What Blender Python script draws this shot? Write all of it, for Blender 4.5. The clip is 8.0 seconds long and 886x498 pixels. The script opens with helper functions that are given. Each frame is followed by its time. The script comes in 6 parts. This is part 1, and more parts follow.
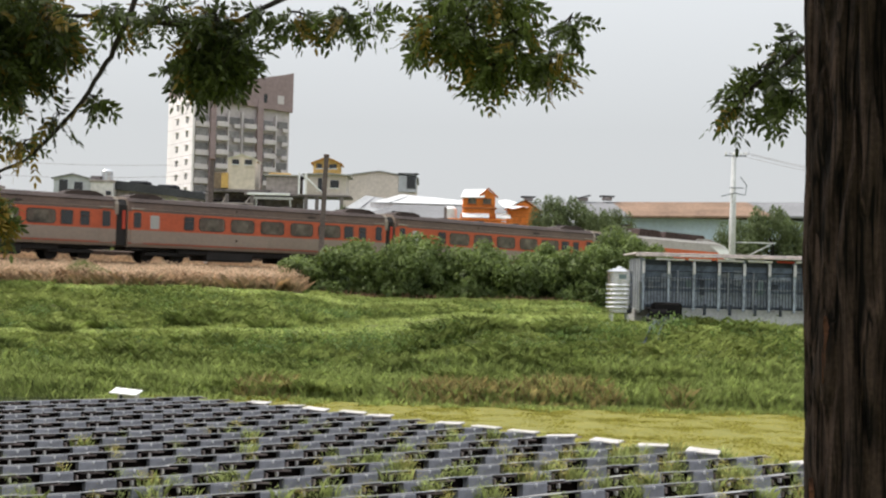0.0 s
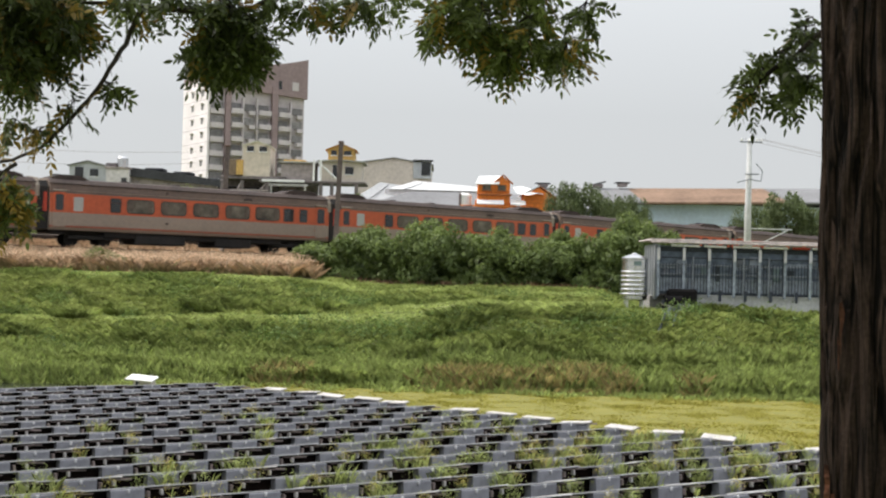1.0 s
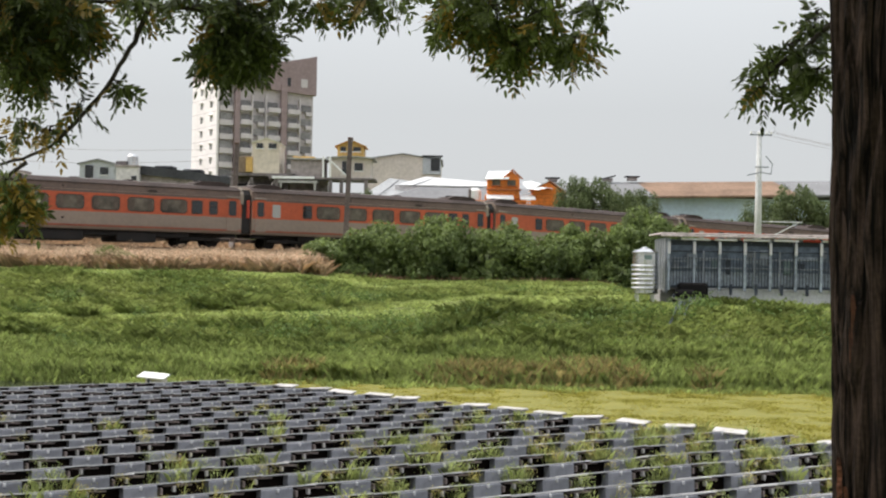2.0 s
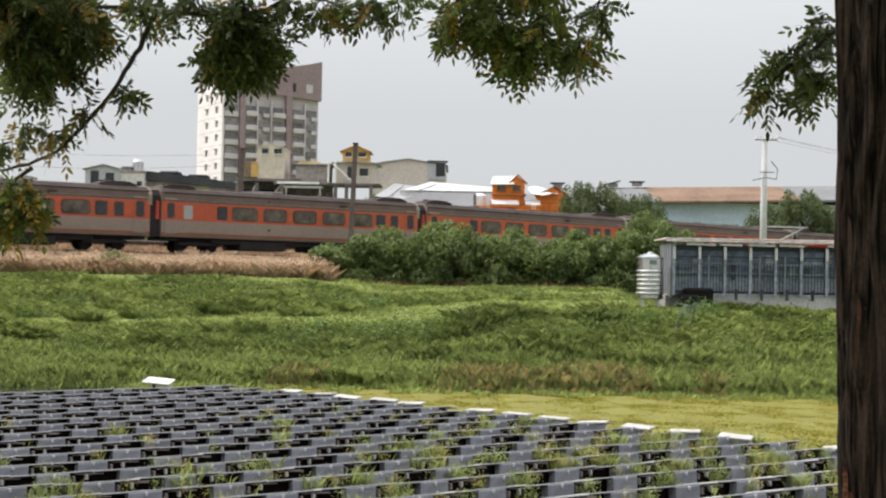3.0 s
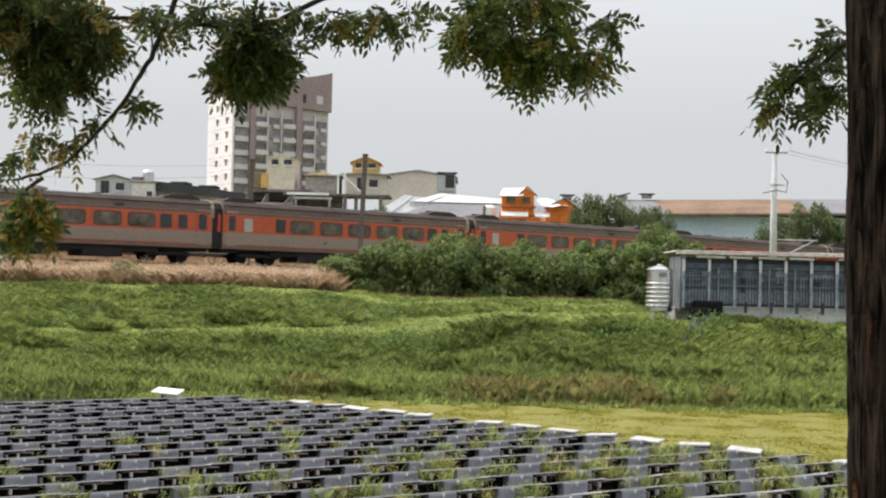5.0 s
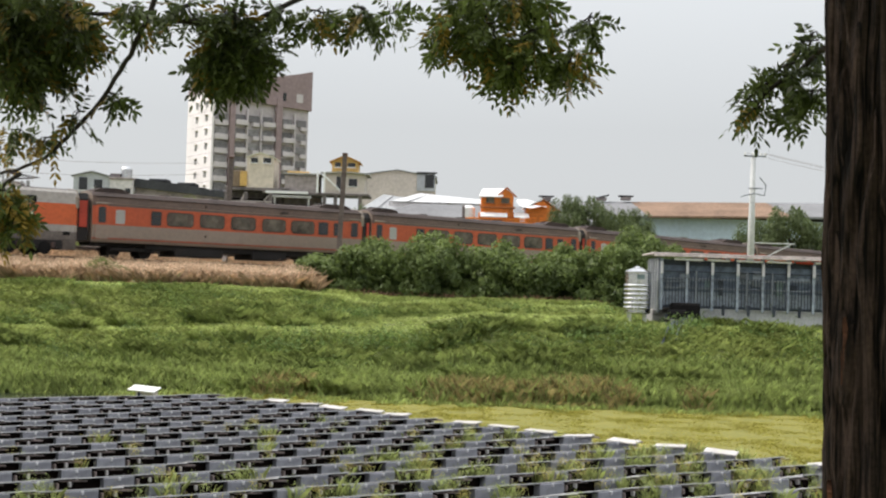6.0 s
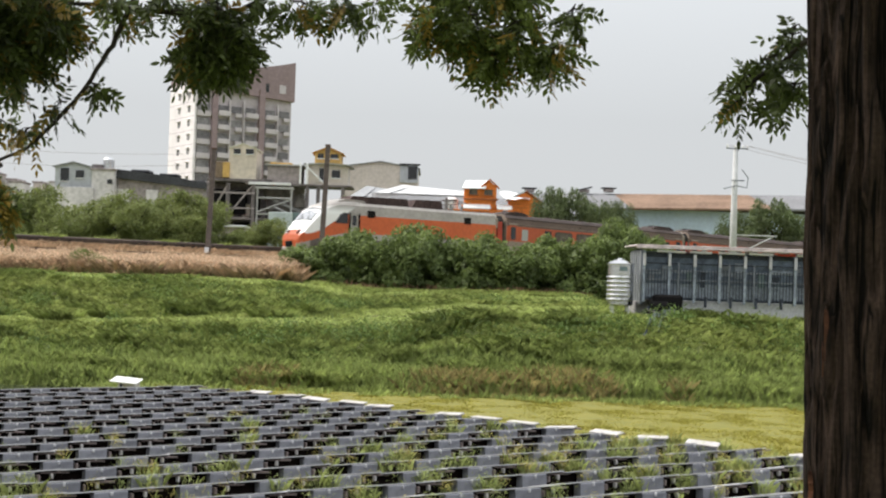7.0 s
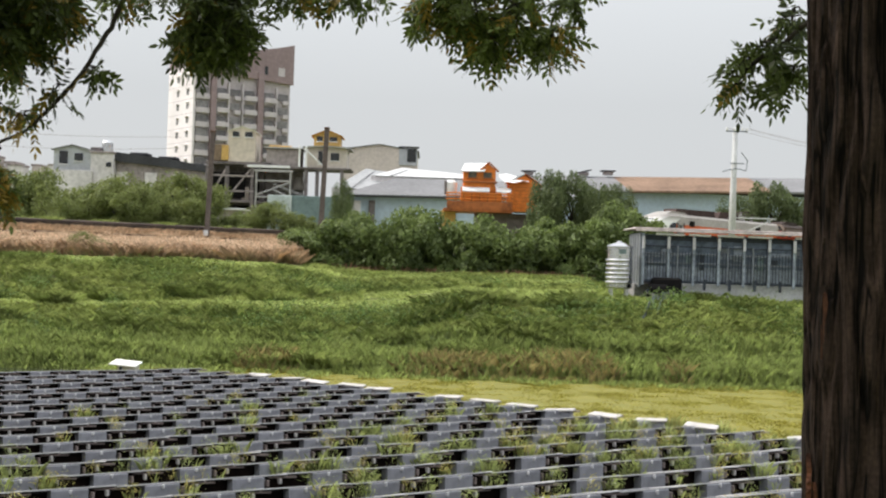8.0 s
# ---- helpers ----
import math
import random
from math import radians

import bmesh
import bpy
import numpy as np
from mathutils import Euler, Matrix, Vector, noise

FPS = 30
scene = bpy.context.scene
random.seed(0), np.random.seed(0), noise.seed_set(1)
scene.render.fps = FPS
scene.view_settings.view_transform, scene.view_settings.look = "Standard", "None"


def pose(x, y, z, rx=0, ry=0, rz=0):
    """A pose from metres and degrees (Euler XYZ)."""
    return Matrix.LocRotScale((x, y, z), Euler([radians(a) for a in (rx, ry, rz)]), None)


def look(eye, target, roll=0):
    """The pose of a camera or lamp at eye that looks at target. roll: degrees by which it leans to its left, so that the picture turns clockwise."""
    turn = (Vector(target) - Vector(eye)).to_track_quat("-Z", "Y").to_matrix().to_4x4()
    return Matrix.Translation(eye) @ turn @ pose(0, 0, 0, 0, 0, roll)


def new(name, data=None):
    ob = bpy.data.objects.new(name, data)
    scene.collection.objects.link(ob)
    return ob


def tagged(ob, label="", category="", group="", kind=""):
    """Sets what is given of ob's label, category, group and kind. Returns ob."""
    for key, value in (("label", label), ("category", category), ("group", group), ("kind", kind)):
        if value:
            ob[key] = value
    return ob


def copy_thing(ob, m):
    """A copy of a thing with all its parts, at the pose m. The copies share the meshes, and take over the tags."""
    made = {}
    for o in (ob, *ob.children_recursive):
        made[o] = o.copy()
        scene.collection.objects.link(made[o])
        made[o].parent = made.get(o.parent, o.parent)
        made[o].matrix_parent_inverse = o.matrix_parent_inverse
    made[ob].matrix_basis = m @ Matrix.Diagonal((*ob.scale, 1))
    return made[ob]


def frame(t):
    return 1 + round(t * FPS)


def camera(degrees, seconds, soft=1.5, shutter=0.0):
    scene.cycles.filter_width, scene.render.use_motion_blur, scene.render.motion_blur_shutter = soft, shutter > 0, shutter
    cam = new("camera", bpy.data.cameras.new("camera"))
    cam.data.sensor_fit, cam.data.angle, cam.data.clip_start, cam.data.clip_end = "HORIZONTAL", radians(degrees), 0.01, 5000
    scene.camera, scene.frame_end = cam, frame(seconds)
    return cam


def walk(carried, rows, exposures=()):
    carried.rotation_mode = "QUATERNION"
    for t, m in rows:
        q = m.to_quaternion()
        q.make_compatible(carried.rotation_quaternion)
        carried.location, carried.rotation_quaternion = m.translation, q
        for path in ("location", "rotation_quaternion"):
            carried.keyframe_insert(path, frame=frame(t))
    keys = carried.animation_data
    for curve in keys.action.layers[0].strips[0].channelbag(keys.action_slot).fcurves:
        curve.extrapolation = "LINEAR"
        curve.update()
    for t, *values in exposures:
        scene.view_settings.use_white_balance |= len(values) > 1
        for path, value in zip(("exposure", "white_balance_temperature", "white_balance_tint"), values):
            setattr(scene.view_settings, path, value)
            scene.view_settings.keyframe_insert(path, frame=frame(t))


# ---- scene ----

EYE = Vector((0, 0, 4.4))


def aim(yaw, pitch, roll):
    """The camera's pose: yaw to the left of +Y, pitch above the horizon, roll."""
    a, b = radians(yaw), radians(pitch)
    return look(EYE, EYE + Vector((-math.sin(a) * math.cos(b), math.cos(a) * math.cos(b), math.sin(b))), roll)


cam = camera(36.18, 8.0, soft=2.2, shutter=0.08)
walk(cam, [
    (0.0, aim(-0.61, 1.75, 1.51)), (0.1, aim(-0.39, 1.35, 1.50)), (0.2, aim(-0.43, 0.50, 1.49)),
    (0.3, aim(-0.86, 0.42, 1.49)), (0.4, aim(-1.31, 0.72, 1.48)), (0.5, aim(-1.39, 0.84, 1.47)),
    (0.6, aim(-1.26, 0.34, 1.48)), (0.7, aim(-0.95, 0.66, 1.48)), (0.8, aim(-0.63, 1.12, 1.48)),
    (0.9, aim(-0.28, 1.28, 1.49)), (1.0, aim(0.00, 1.17, 1.49)), (1.1, aim(0.24, 0.52, 1.41)),
    (1.2, aim(0.41, 0.43, 1.33)), (1.3, aim(0.44, 0.36, 1.24)), (1.4, aim(0.44, 0.35, 1.16)),
    (1.5, aim(0.41, 0.67, 1.08)), (1.6, aim(0.61, 0.79, 1.07)), (1.7, aim(0.63, 0.77, 1.07)),
    (1.8, aim(0.70, 0.66, 1.06)), (1.9, aim(0.51, 0.91, 1.06)), (2.0, aim(0.42, 0.97, 1.05)),
    (2.1, aim(0.43, 0.89, 1.05)), (2.2, aim(0.34, 0.96, 1.05)), (3.3, aim(0.80, 1.19, 1.04)),
    (3.4, aim(0.83, 1.02, 1.04)), (3.5, aim(0.73, 1.03, 1.04)), (3.6, aim(0.71, 1.02, 1.04)),
    (3.7, aim(0.64, 1.17, 1.05)), (3.8, aim(0.64, 1.32, 1.05)), (3.9, aim(0.64, 1.15, 1.06)),
    (4.0, aim(0.50, 1.25, 1.06)), (4.1, aim(0.52, 1.35, 1.08)), (4.2, aim(0.57, 1.65, 1.10)),
    (4.3, aim(0.66, 1.86, 1.12)), (4.4, aim(0.90, 1.74, 1.14)), (4.5, aim(1.04, 1.52, 1.16)),
    (4.6, aim(1.09, 1.67, 1.20)), (4.7, aim(1.15, 1.57, 1.24)), (5.8, aim(0.18, 2.09, 1.73)),
    (5.9, aim(0.10, 1.87, 1.77)), (6.0, aim(0.15, 1.69, 1.82)), (6.1, aim(-0.11, 1.40, 1.90)),
    (6.2, aim(-0.31, 1.53, 1.98)), (6.3, aim(-0.59, 1.74, 2.06)), (6.4, aim(-0.64, 1.22, 2.15)),
    (6.5, aim(-0.54, 1.16, 2.23)), (6.6, aim(-0.22, 1.30, 2.16)), (6.7, aim(-0.21, 1.42, 2.09)),
    (6.8, aim(-0.52, 1.47, 2.03)), (6.9, aim(-0.67, 1.35, 1.96)), (7.0, aim(-0.58, 1.36, 1.89)),
    (7.1, aim(-0.64, 1.28, 1.89)), (7.2, aim(-0.88, 1.05, 1.89)), (7.3, aim(-0.97, 0.86, 1.89)),
    (7.4, aim(-0.93, 0.93, 1.89)), (7.5, aim(-0.98, 0.93, 1.88)), (7.6, aim(-0.79, 0.96, 1.88)),
    (7.7, aim(-0.75, 0.73, 1.88)), (7.8, aim(-0.72, 0.68, 1.88)), (7.9, aim(-0.68, 0.52, 1.88)),
    (8.0, aim(-0.64, 0.64, 1.88)),
])

# ---- light ----
SUN_FROM = Vector((-0.66, 0.12, 0.74)).normalized()
world = bpy.data.worlds.new("overcast_sky")
scene.world = world
world.use_nodes = True
wn, wl = world.node_tree.nodes, world.node_tree.links
sky = wn.new("ShaderNodeTexSky")
sky.sky_type, sky.sun_disc = "NISHITA", False
sky.sun_elevation, sky.sun_rotation = math.asin(SUN_FROM.z), math.atan2(SUN_FROM.x, SUN_FROM.y)
sky.air_density, sky.dust_density, sky.ozone_density = 1.0, 6.0, 1.0
pale = wn.new("ShaderNodeMix")
pale.data_type = "RGBA"
pale.inputs[0].default_value = 0.86
pale.inputs[7].default_value = (7.42, 7.66, 7.85, 1)
wl.new(sky.outputs[0], pale.inputs[6])
# an overcast sky is brighter overhead than at the horizon
way, up, lift, dome = (wn.new("ShaderNode" + k) for k in ("TexCoord", "SeparateXYZ", "MapRange", "VectorMath"))
dome.operation = "SCALE"
lift.inputs["From Min"].default_value, lift.inputs["From Max"].default_value = 0.12, 0.9
lift.inputs["To Min"].default_value, lift.inputs["To Max"].default_value = 1.0, 2.5
wl.new(way.outputs["Generated"], up.inputs[0])
wl.new(up.outputs["Z"], lift.inputs["Value"])
wl.new(pale.outputs[2], dome.inputs[0])
wl.new(lift.outputs[0], dome.inputs["Scale"])
wl.new(dome.outputs[0], wn["Background"].inputs[0])
wn["Background"].inputs[1].default_value = 0.10
sun = new("sun", bpy.data.lights.new("sun", "SUN"))
sun.data.energy, sun.data.angle, sun.data.color = 3.4, radians(6), (1.0, 0.945, 0.905)
sun.matrix_world = look(SUN_FROM * 100, (0, 0, 0))


# ---- materials ----
def mat(name, color, rough=0.8, metal=0.0, var=0.18, fine=8.0, coarse=0.7, bump=0.15, other=None, each=0.0, spec=0.4):
    """A surface: its colour varied at a coarse and a fine scale (per metre), towards `other`, with fine relief."""
    m = bpy.data.materials.new(name)
    m.use_nodes = True
    n, l = m.node_tree.nodes, m.node_tree.links
    b = n["Principled BSDF"]
    b.inputs["Roughness"].default_value, b.inputs["Metallic"].default_value = rough, metal
    b.inputs["Specular IOR Level"].default_value = spec
    where = n.new("ShaderNodeTexCoord")
    big, small = n.new("ShaderNodeTexNoise"), n.new("ShaderNodeTexNoise")
    for tex, size, deep in ((big, coarse, 4), (small, fine, 3)):
        tex.inputs["Scale"].default_value, tex.inputs["Detail"].default_value = size, deep
        l.new(where.outputs["Object"], tex.inputs["Vector"])
    add = n.new("ShaderNodeMath")
    add.operation = "ADD"
    l.new(big.outputs[0], add.inputs[0])
    l.new(small.outputs[0], add.inputs[1])
    ramp = n.new("ShaderNodeMapRange")
    ramp.inputs["From Min"].default_value, ramp.inputs["From Max"].default_value = 0.7, 1.3
    l.new(add.outputs[0], ramp.inputs["Value"])
    mix = n.new("ShaderNodeMix")
    mix.data_type = "RGBA"
    c2 = other or tuple(c * (1 - var) ** 2 for c in color)
    c1 = color if other else tuple(min(1, c * (1 + var * 0.6)) for c in color)
    mix.inputs[6].default_value, mix.inputs[7].default_value = (*c1, 1), (*c2, 1)
    l.new(ramp.outputs[0], mix.inputs[0])
    out = mix.outputs[2]
    if each:
        info = n.new("ShaderNodeObjectInfo" if each > 0 else "ShaderNodeNewGeometry")
        bright = n.new("ShaderNodeMapRange")
        bright.inputs["To Min"].default_value, bright.inputs["To Max"].default_value = 1 - abs(each), 1 + abs(each)
        l.new(info.outputs["Random" if each > 0 else "Random Per Island"], bright.inputs["Value"])
        hsv = n.new("ShaderNodeHueSaturation")
        l.new(bright.outputs[0], hsv.inputs["Value"])
        l.new(out, hsv.inputs["Color"])
        out = hsv.outputs[0]
    l.new(out, b.inputs["Base Color"])
    if bump:
        bp = n.new("ShaderNodeBump")
        bp.inputs["Strength"].default_value, bp.inputs["Distance"].default_value = bump, 0.02
        l.new(small.outputs[0], bp.inputs["Height"])
        l.new(bp.outputs[0], b.inputs["Normal"])
    return m


def leafy(name, color, other, each=0.35, glow=0.4, rough=0.55):
    """Foliage: two hues spread over the leaves, with some light passing through."""
    m = mat(name, color, rough, 0, 0.2, 3.0, 0.5, 0, other, -each, 0.3)
    n, l = m.node_tree.nodes, m.node_tree.links
    b = n["Principled BSDF"]
    thin, both = n.new("ShaderNodeBsdfTranslucent"), n.new("ShaderNodeMixShader")
    both.inputs[0].default_value = glow
    source = b.inputs["Base Color"].links[0].from_socket
    l.new(source, thin.inputs["Color"])
    l.new(b.outputs[0], both.inputs[1])
    l.new(thin.outputs[0], both.inputs[2])
    l.new(both.outputs[0], n["Material Output"].inputs["Surface"])
    return m


def glass(name, color=(0.02, 0.025, 0.03), rough=0.08):
    return mat(name, color, rough, 0, 0.3, 2.0, 0.5, 0, None, 0, 0.6)


M_SOIL = mat("grassy_soil", (0.17, 0.195, 0.06), 0.95, 0, 0.3, 2.0, 0.12, 0.3, (0.12, 0.13, 0.045))
M_WATER = mat("pond_water", (0.03, 0.035, 0.025), 0.12, 0, 0.2, 3.0, 0.5, 0.05)
M_GRASS = leafy("bank_grass", (0.49, 0.55, 0.195), (0.37, 0.44, 0.14))
M_GRASS_TALL = leafy("long_grass", (0.48, 0.57, 0.20), (0.38, 0.46, 0.15))
M_WEED_BROWN = leafy("seeding_grass", (0.56, 0.47, 0.21), (0.38, 0.33, 0.14))
M_DRY = leafy("dry_grass", (0.74, 0.55, 0.37), (0.50, 0.35, 0.22))
M_MAT = leafy("pond_weed", (0.42, 0.38, 0.085), (0.33, 0.315, 0.065), 0.25)
M_SPROUT = leafy("weed_leaves", (0.52, 0.58, 0.22), (0.36, 0.42, 0.14))
M_SHRUB = leafy("shrub_leaves", (0.185, 0.24, 0.066), (0.060, 0.088, 0.028))
M_TREE = leafy("far_tree_leaves", (0.25, 0.285, 0.088), (0.115, 0.145, 0.045))
M_TREE_DEEP = leafy("deep_tree_leaves", (0.155, 0.195, 0.075), (0.075, 0.10, 0.042))
M_LEAF = leafy("near_leaves", (0.150, 0.195, 0.050), (0.042, 0.056, 0.022), 0.55, 0.42, 0.4)
M_LEAF_OLD = leafy("yellowing_leaves", (0.36, 0.25, 0.045), (0.17, 0.12, 0.03), 0.35, 0.35)


def bark(name, ridge, furrow_shade):
    """Bark with long furrows that run up the trunk."""
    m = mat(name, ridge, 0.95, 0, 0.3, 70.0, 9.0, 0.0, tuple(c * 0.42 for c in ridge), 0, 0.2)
    n, l = m.node_tree.nodes, m.node_tree.links
    b = n["Principled BSDF"]
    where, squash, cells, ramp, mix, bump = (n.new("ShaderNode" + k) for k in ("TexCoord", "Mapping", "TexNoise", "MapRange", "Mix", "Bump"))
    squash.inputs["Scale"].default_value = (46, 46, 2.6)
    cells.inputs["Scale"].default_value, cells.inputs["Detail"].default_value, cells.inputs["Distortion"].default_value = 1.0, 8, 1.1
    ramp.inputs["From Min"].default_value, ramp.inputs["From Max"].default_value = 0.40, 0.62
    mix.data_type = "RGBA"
    # near-black puts the furrows' shade into the bark's colour
    mix.inputs[6].default_value = (*furrow_shade, 1)
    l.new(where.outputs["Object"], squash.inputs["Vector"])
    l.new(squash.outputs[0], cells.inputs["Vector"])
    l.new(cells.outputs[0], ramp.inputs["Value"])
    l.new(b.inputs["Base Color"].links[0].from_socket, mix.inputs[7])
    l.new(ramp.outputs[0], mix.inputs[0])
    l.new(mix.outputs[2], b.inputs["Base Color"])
    bump.inputs["Strength"].default_value, bump.inputs["Distance"].default_value = 1.0, 0.03
    l.new(cells.outputs[0], bump.inputs["Height"])
    l.new(bump.outputs[0], b.inputs["Normal"])
    return m


M_BARK_RAW = mat("torn_bark", (0.19, 0.075, 0.04), 0.9, 0, 0.4, 60.0, 8.0, 0.8, (0.05, 0.022, 0.014))
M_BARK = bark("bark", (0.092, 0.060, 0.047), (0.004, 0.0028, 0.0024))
M_TWIG = mat("twig_bark", (0.05, 0.042, 0.035), 0.95, 0, 0.3, 60.0, 9.0, 0.6)
M_BALLAST = mat("ballast", (0.105, 0.075, 0.055), 0.95, 0, 0.4, 14.0, 1.0, 0.8)
M_LEDGE = mat("dark_brown_earth", (0.062, 0.042, 0.030), 0.95, 0, 0.4, 5.0, 0.6, 0.6)
M_RUST = mat("rusty_rail", (0.12, 0.07, 0.045), 0.6, 0.5, 0.3)
M_CONCRETE = mat("concrete", (0.36, 0.35, 0.33), 0.9, 0, 0.2, 9.0, 0.8, 0.3)
M_CONCRETE_OLD = mat("weathered_concrete", (0.22, 0.195, 0.17), 0.9, 0, 0.3, 9.0, 0.6, 0.3)
M_GREY_PANEL = mat("car_grey_paint", (0.25, 0.195, 0.155), 0.45, 0, 0.09, 5.0, 0.35, 0.02)
M_LETTERBOARD = mat("car_upper_brown_paint", (0.125, 0.081, 0.061), 0.5, 0, 0.22, 5.0, 0.5, 0.03)
M_ORANGE_BRIGHT = mat("loco_orange_paint", (0.56, 0.115, 0.035), 0.4, 0, 0.12, 5.0, 0.35, 0.03)
M_ORANGE = mat("car_orange_paint", (0.44, 0.086, 0.032), 0.45, 0, 0.14, 5.0, 0.35, 0.03)
M_STRIPE = mat("car_red_stripe", (0.30, 0.075, 0.045), 0.5, 0, 0.2)
M_ROOF = mat("car_roof_grime", (0.060, 0.040, 0.034), 0.8, 0, 0.35, 6.0, 0.5, 0.1)
M_UNDER = mat("underframe", (0.022, 0.019, 0.018), 0.9, 0, 0.3)
M_LOCO_GREY = mat("loco_grey_paint", (0.35, 0.32, 0.29), 0.4, 0, 0.16, 4.0, 0.4, 0.02)
M_LOCO_WHITE = mat("loco_white_paint", (0.82, 0.82, 0.80), 0.35, 0, 0.08, 4.0, 0.6, 0.02)


def livery(m, white):
    """White nose paint ahead of a slanting edge, fading out towards the roof."""
    n, l = m.node_tree.nodes, m.node_tree.links
    b = n["Principled BSDF"]
    where, axes, lean, edge, cap, least, mix = (n.new("ShaderNode" + k) for k in ("TexCoord", "SeparateXYZ", "Math", "MapRange", "MapRange", "Math", "Mix"))
    l.new(where.outputs["Object"], axes.inputs[0])
    lean.operation = "MULTIPLY_ADD"
    lean.inputs[1].default_value = -1.6
    l.new(axes.outputs["Z"], lean.inputs[0])
    l.new(axes.outputs["X"], lean.inputs[2])
    for k, a, z in ((edge, -9.76, -9.64), (cap, 3.75, 3.25)):
        k.inputs["From Min"].default_value, k.inputs["From Max"].default_value = a, z
    edge.inputs["To Min"].default_value, edge.inputs["To Max"].default_value = 1, 0
    l.new(lean.outputs[0], edge.inputs["Value"])
    l.new(axes.outputs["Z"], cap.inputs["Value"])
    least.operation = "MINIMUM"
    l.new(edge.outputs[0], least.inputs[0])
    l.new(cap.outputs[0], least.inputs[1])
    mix.data_type = "RGBA"
    l.new(least.outputs[0], mix.inputs[0])
    l.new(b.inputs["Base Color"].links[0].from_socket, mix.inputs[6])
    mix.inputs[7].default_value = (*white, 1)
    l.new(mix.outputs[2], b.inputs["Base Color"])
    return m


M_LIVERY = livery(mat("loco_grey_and_white_paint", (0.35, 0.32, 0.29), 0.4, 0, 0.16, 4.0, 0.4, 0.02), (0.82, 0.82, 0.80))
M_GANGWAY = mat("gangway_rubber", (0.022, 0.019, 0.018), 0.85, 0, 0.3)
M_GANG_RED = mat("gangway_red", (0.42, 0.05, 0.025), 0.6, 0, 0.2)
M_GANG_TAN = mat("gangway_hood", (0.30, 0.25, 0.20), 0.7, 0, 0.2)
M_GLASS = mat("window_glass", (0.175, 0.15, 0.115), 0.25, 0, 0.5, 2.0, 0.8, 0, (0.04, 0.034, 0.028), 0, 0.25)
M_GLASS_DARK = glass("dark_glass", (0.016, 0.017, 0.018), 0.1)
M_GLASS_MILK = mat("milky_glass", (0.36, 0.36, 0.34), 0.3, 0, 0.1)
M_LAMP = mat("headlight_glass", (0.10, 0.03, 0.02), 0.2, 0, 0.2)
M_BLACK = mat("black_paint", (0.012, 0.011, 0.011), 0.8, 0, 0.2, spec=0.1)
M_PV = glass("solar_glass", (0.025, 0.032, 0.055), 0.12)
M_ALU = mat("aluminium", (0.62, 0.62, 0.63), 0.4, 0.6, 0.12, 6.0, 1.0, 0.05)
M_FLOAT = mat("grey_float_plastic", (0.25, 0.252, 0.278), 0.6, 0, 0.15, 6.0, 1.5, 0.08, None, 0.12)
M_FLOAT_WHITE = mat("pale_float_plastic", (0.52, 0.49, 0.465), 0.6, 0, 0.15, 6.0, 1.5, 0.08)
M_STEEL = mat("stainless_steel", (0.62, 0.62, 0.63), 0.22, 1.0, 0.12, 3.0, 0.8, 0.03)
M_GALV = mat("galvanised_steel", (0.215, 0.235, 0.26), 0.5, 0.4, 0.2, 8.0, 1.0, 0.08)
M_GALV_DARK = mat("painted_bars", (0.045, 0.055, 0.07), 0.6, 0.2, 0.2, 8.0, 1.0, 0.05)
M_NET = mat("dusty_shade_net", (0.15, 0.185, 0.235), 0.9, 0, 0.3, 5.0, 0.8, 0.1)
M_TIN_RED = mat("faded_red_sheet", (0.66, 0.57, 0.55), 0.7, 0, 0.3, 5.0, 0.7, 0.05)
M_TILE_WHITE = mat("white_wall_tile", (0.82, 0.77, 0.775), 0.6, 0, 0.08, 2.0, 0.15, 0.02)
M_TILE_GREY = mat("grey_wall_tile", (0.475, 0.425, 0.44), 0.7, 0, 0.12, 1.5, 0.12, 0.02)
M_TILE_BROWN = mat("mauve_wall_tile", (0.29, 0.215, 0.22), 0.7, 0, 0.12, 1.5, 0.12, 0.02)
M_CREAM = mat("cream_render", (0.63, 0.55, 0.46), 0.85, 0, 0.15, 2.0, 0.4, 0.05)
M_YELLOW = mat("yellow_boards", (0.60, 0.38, 0.12), 0.7, 0, 0.2, 3.0, 0.6, 0.05)
M_WHITE_WALL = mat("whitewashed_wall", (0.67, 0.635, 0.63), 0.85, 0, 0.18, 2.0, 0.3, 0.05)
M_GREY_WALL = mat("grey_wall", (0.345, 0.30, 0.29), 0.9, 0, 0.3, 2.0, 0.3, 0.08)
M_DARK_WALL = mat("dark_steel", (0.18, 0.155, 0.152), 0.85, 0, 0.35, 2.0, 0.4, 0.08)
M_DARK_ROOF = mat("dark_sheet_roof", (0.055, 0.056, 0.062), 0.8, 0, 0.3, 3.0, 0.3, 0.05)
M_BLUE_WALL = mat("pale_blue_cladding", (0.47, 0.565, 0.66), 0.7, 0, 0.10, 2.0, 0.2, 0.03)
M_GREY_ROOF = mat("grey_sheet_roof", (0.215, 0.215, 0.22), 0.9, 0, 0.14, 2.0, 0.15, 0.03, spec=0.15)
M_PALE_ROOF = mat("pale_sheet_roof", (0.60, 0.60, 0.60), 0.6, 0, 0.16, 2.0, 0.15, 0.03)
M_BROWN_ROOF = mat("rusty_sheet_roof", (0.25, 0.165, 0.115), 0.9, 0, 0.25, 2.0, 0.2, 0.03, spec=0.15)
M_ORANGE_WALL = mat("orange_timber", (0.78, 0.22, 0.03), 0.6, 0, 0.18, 3.0, 0.6, 0.06)
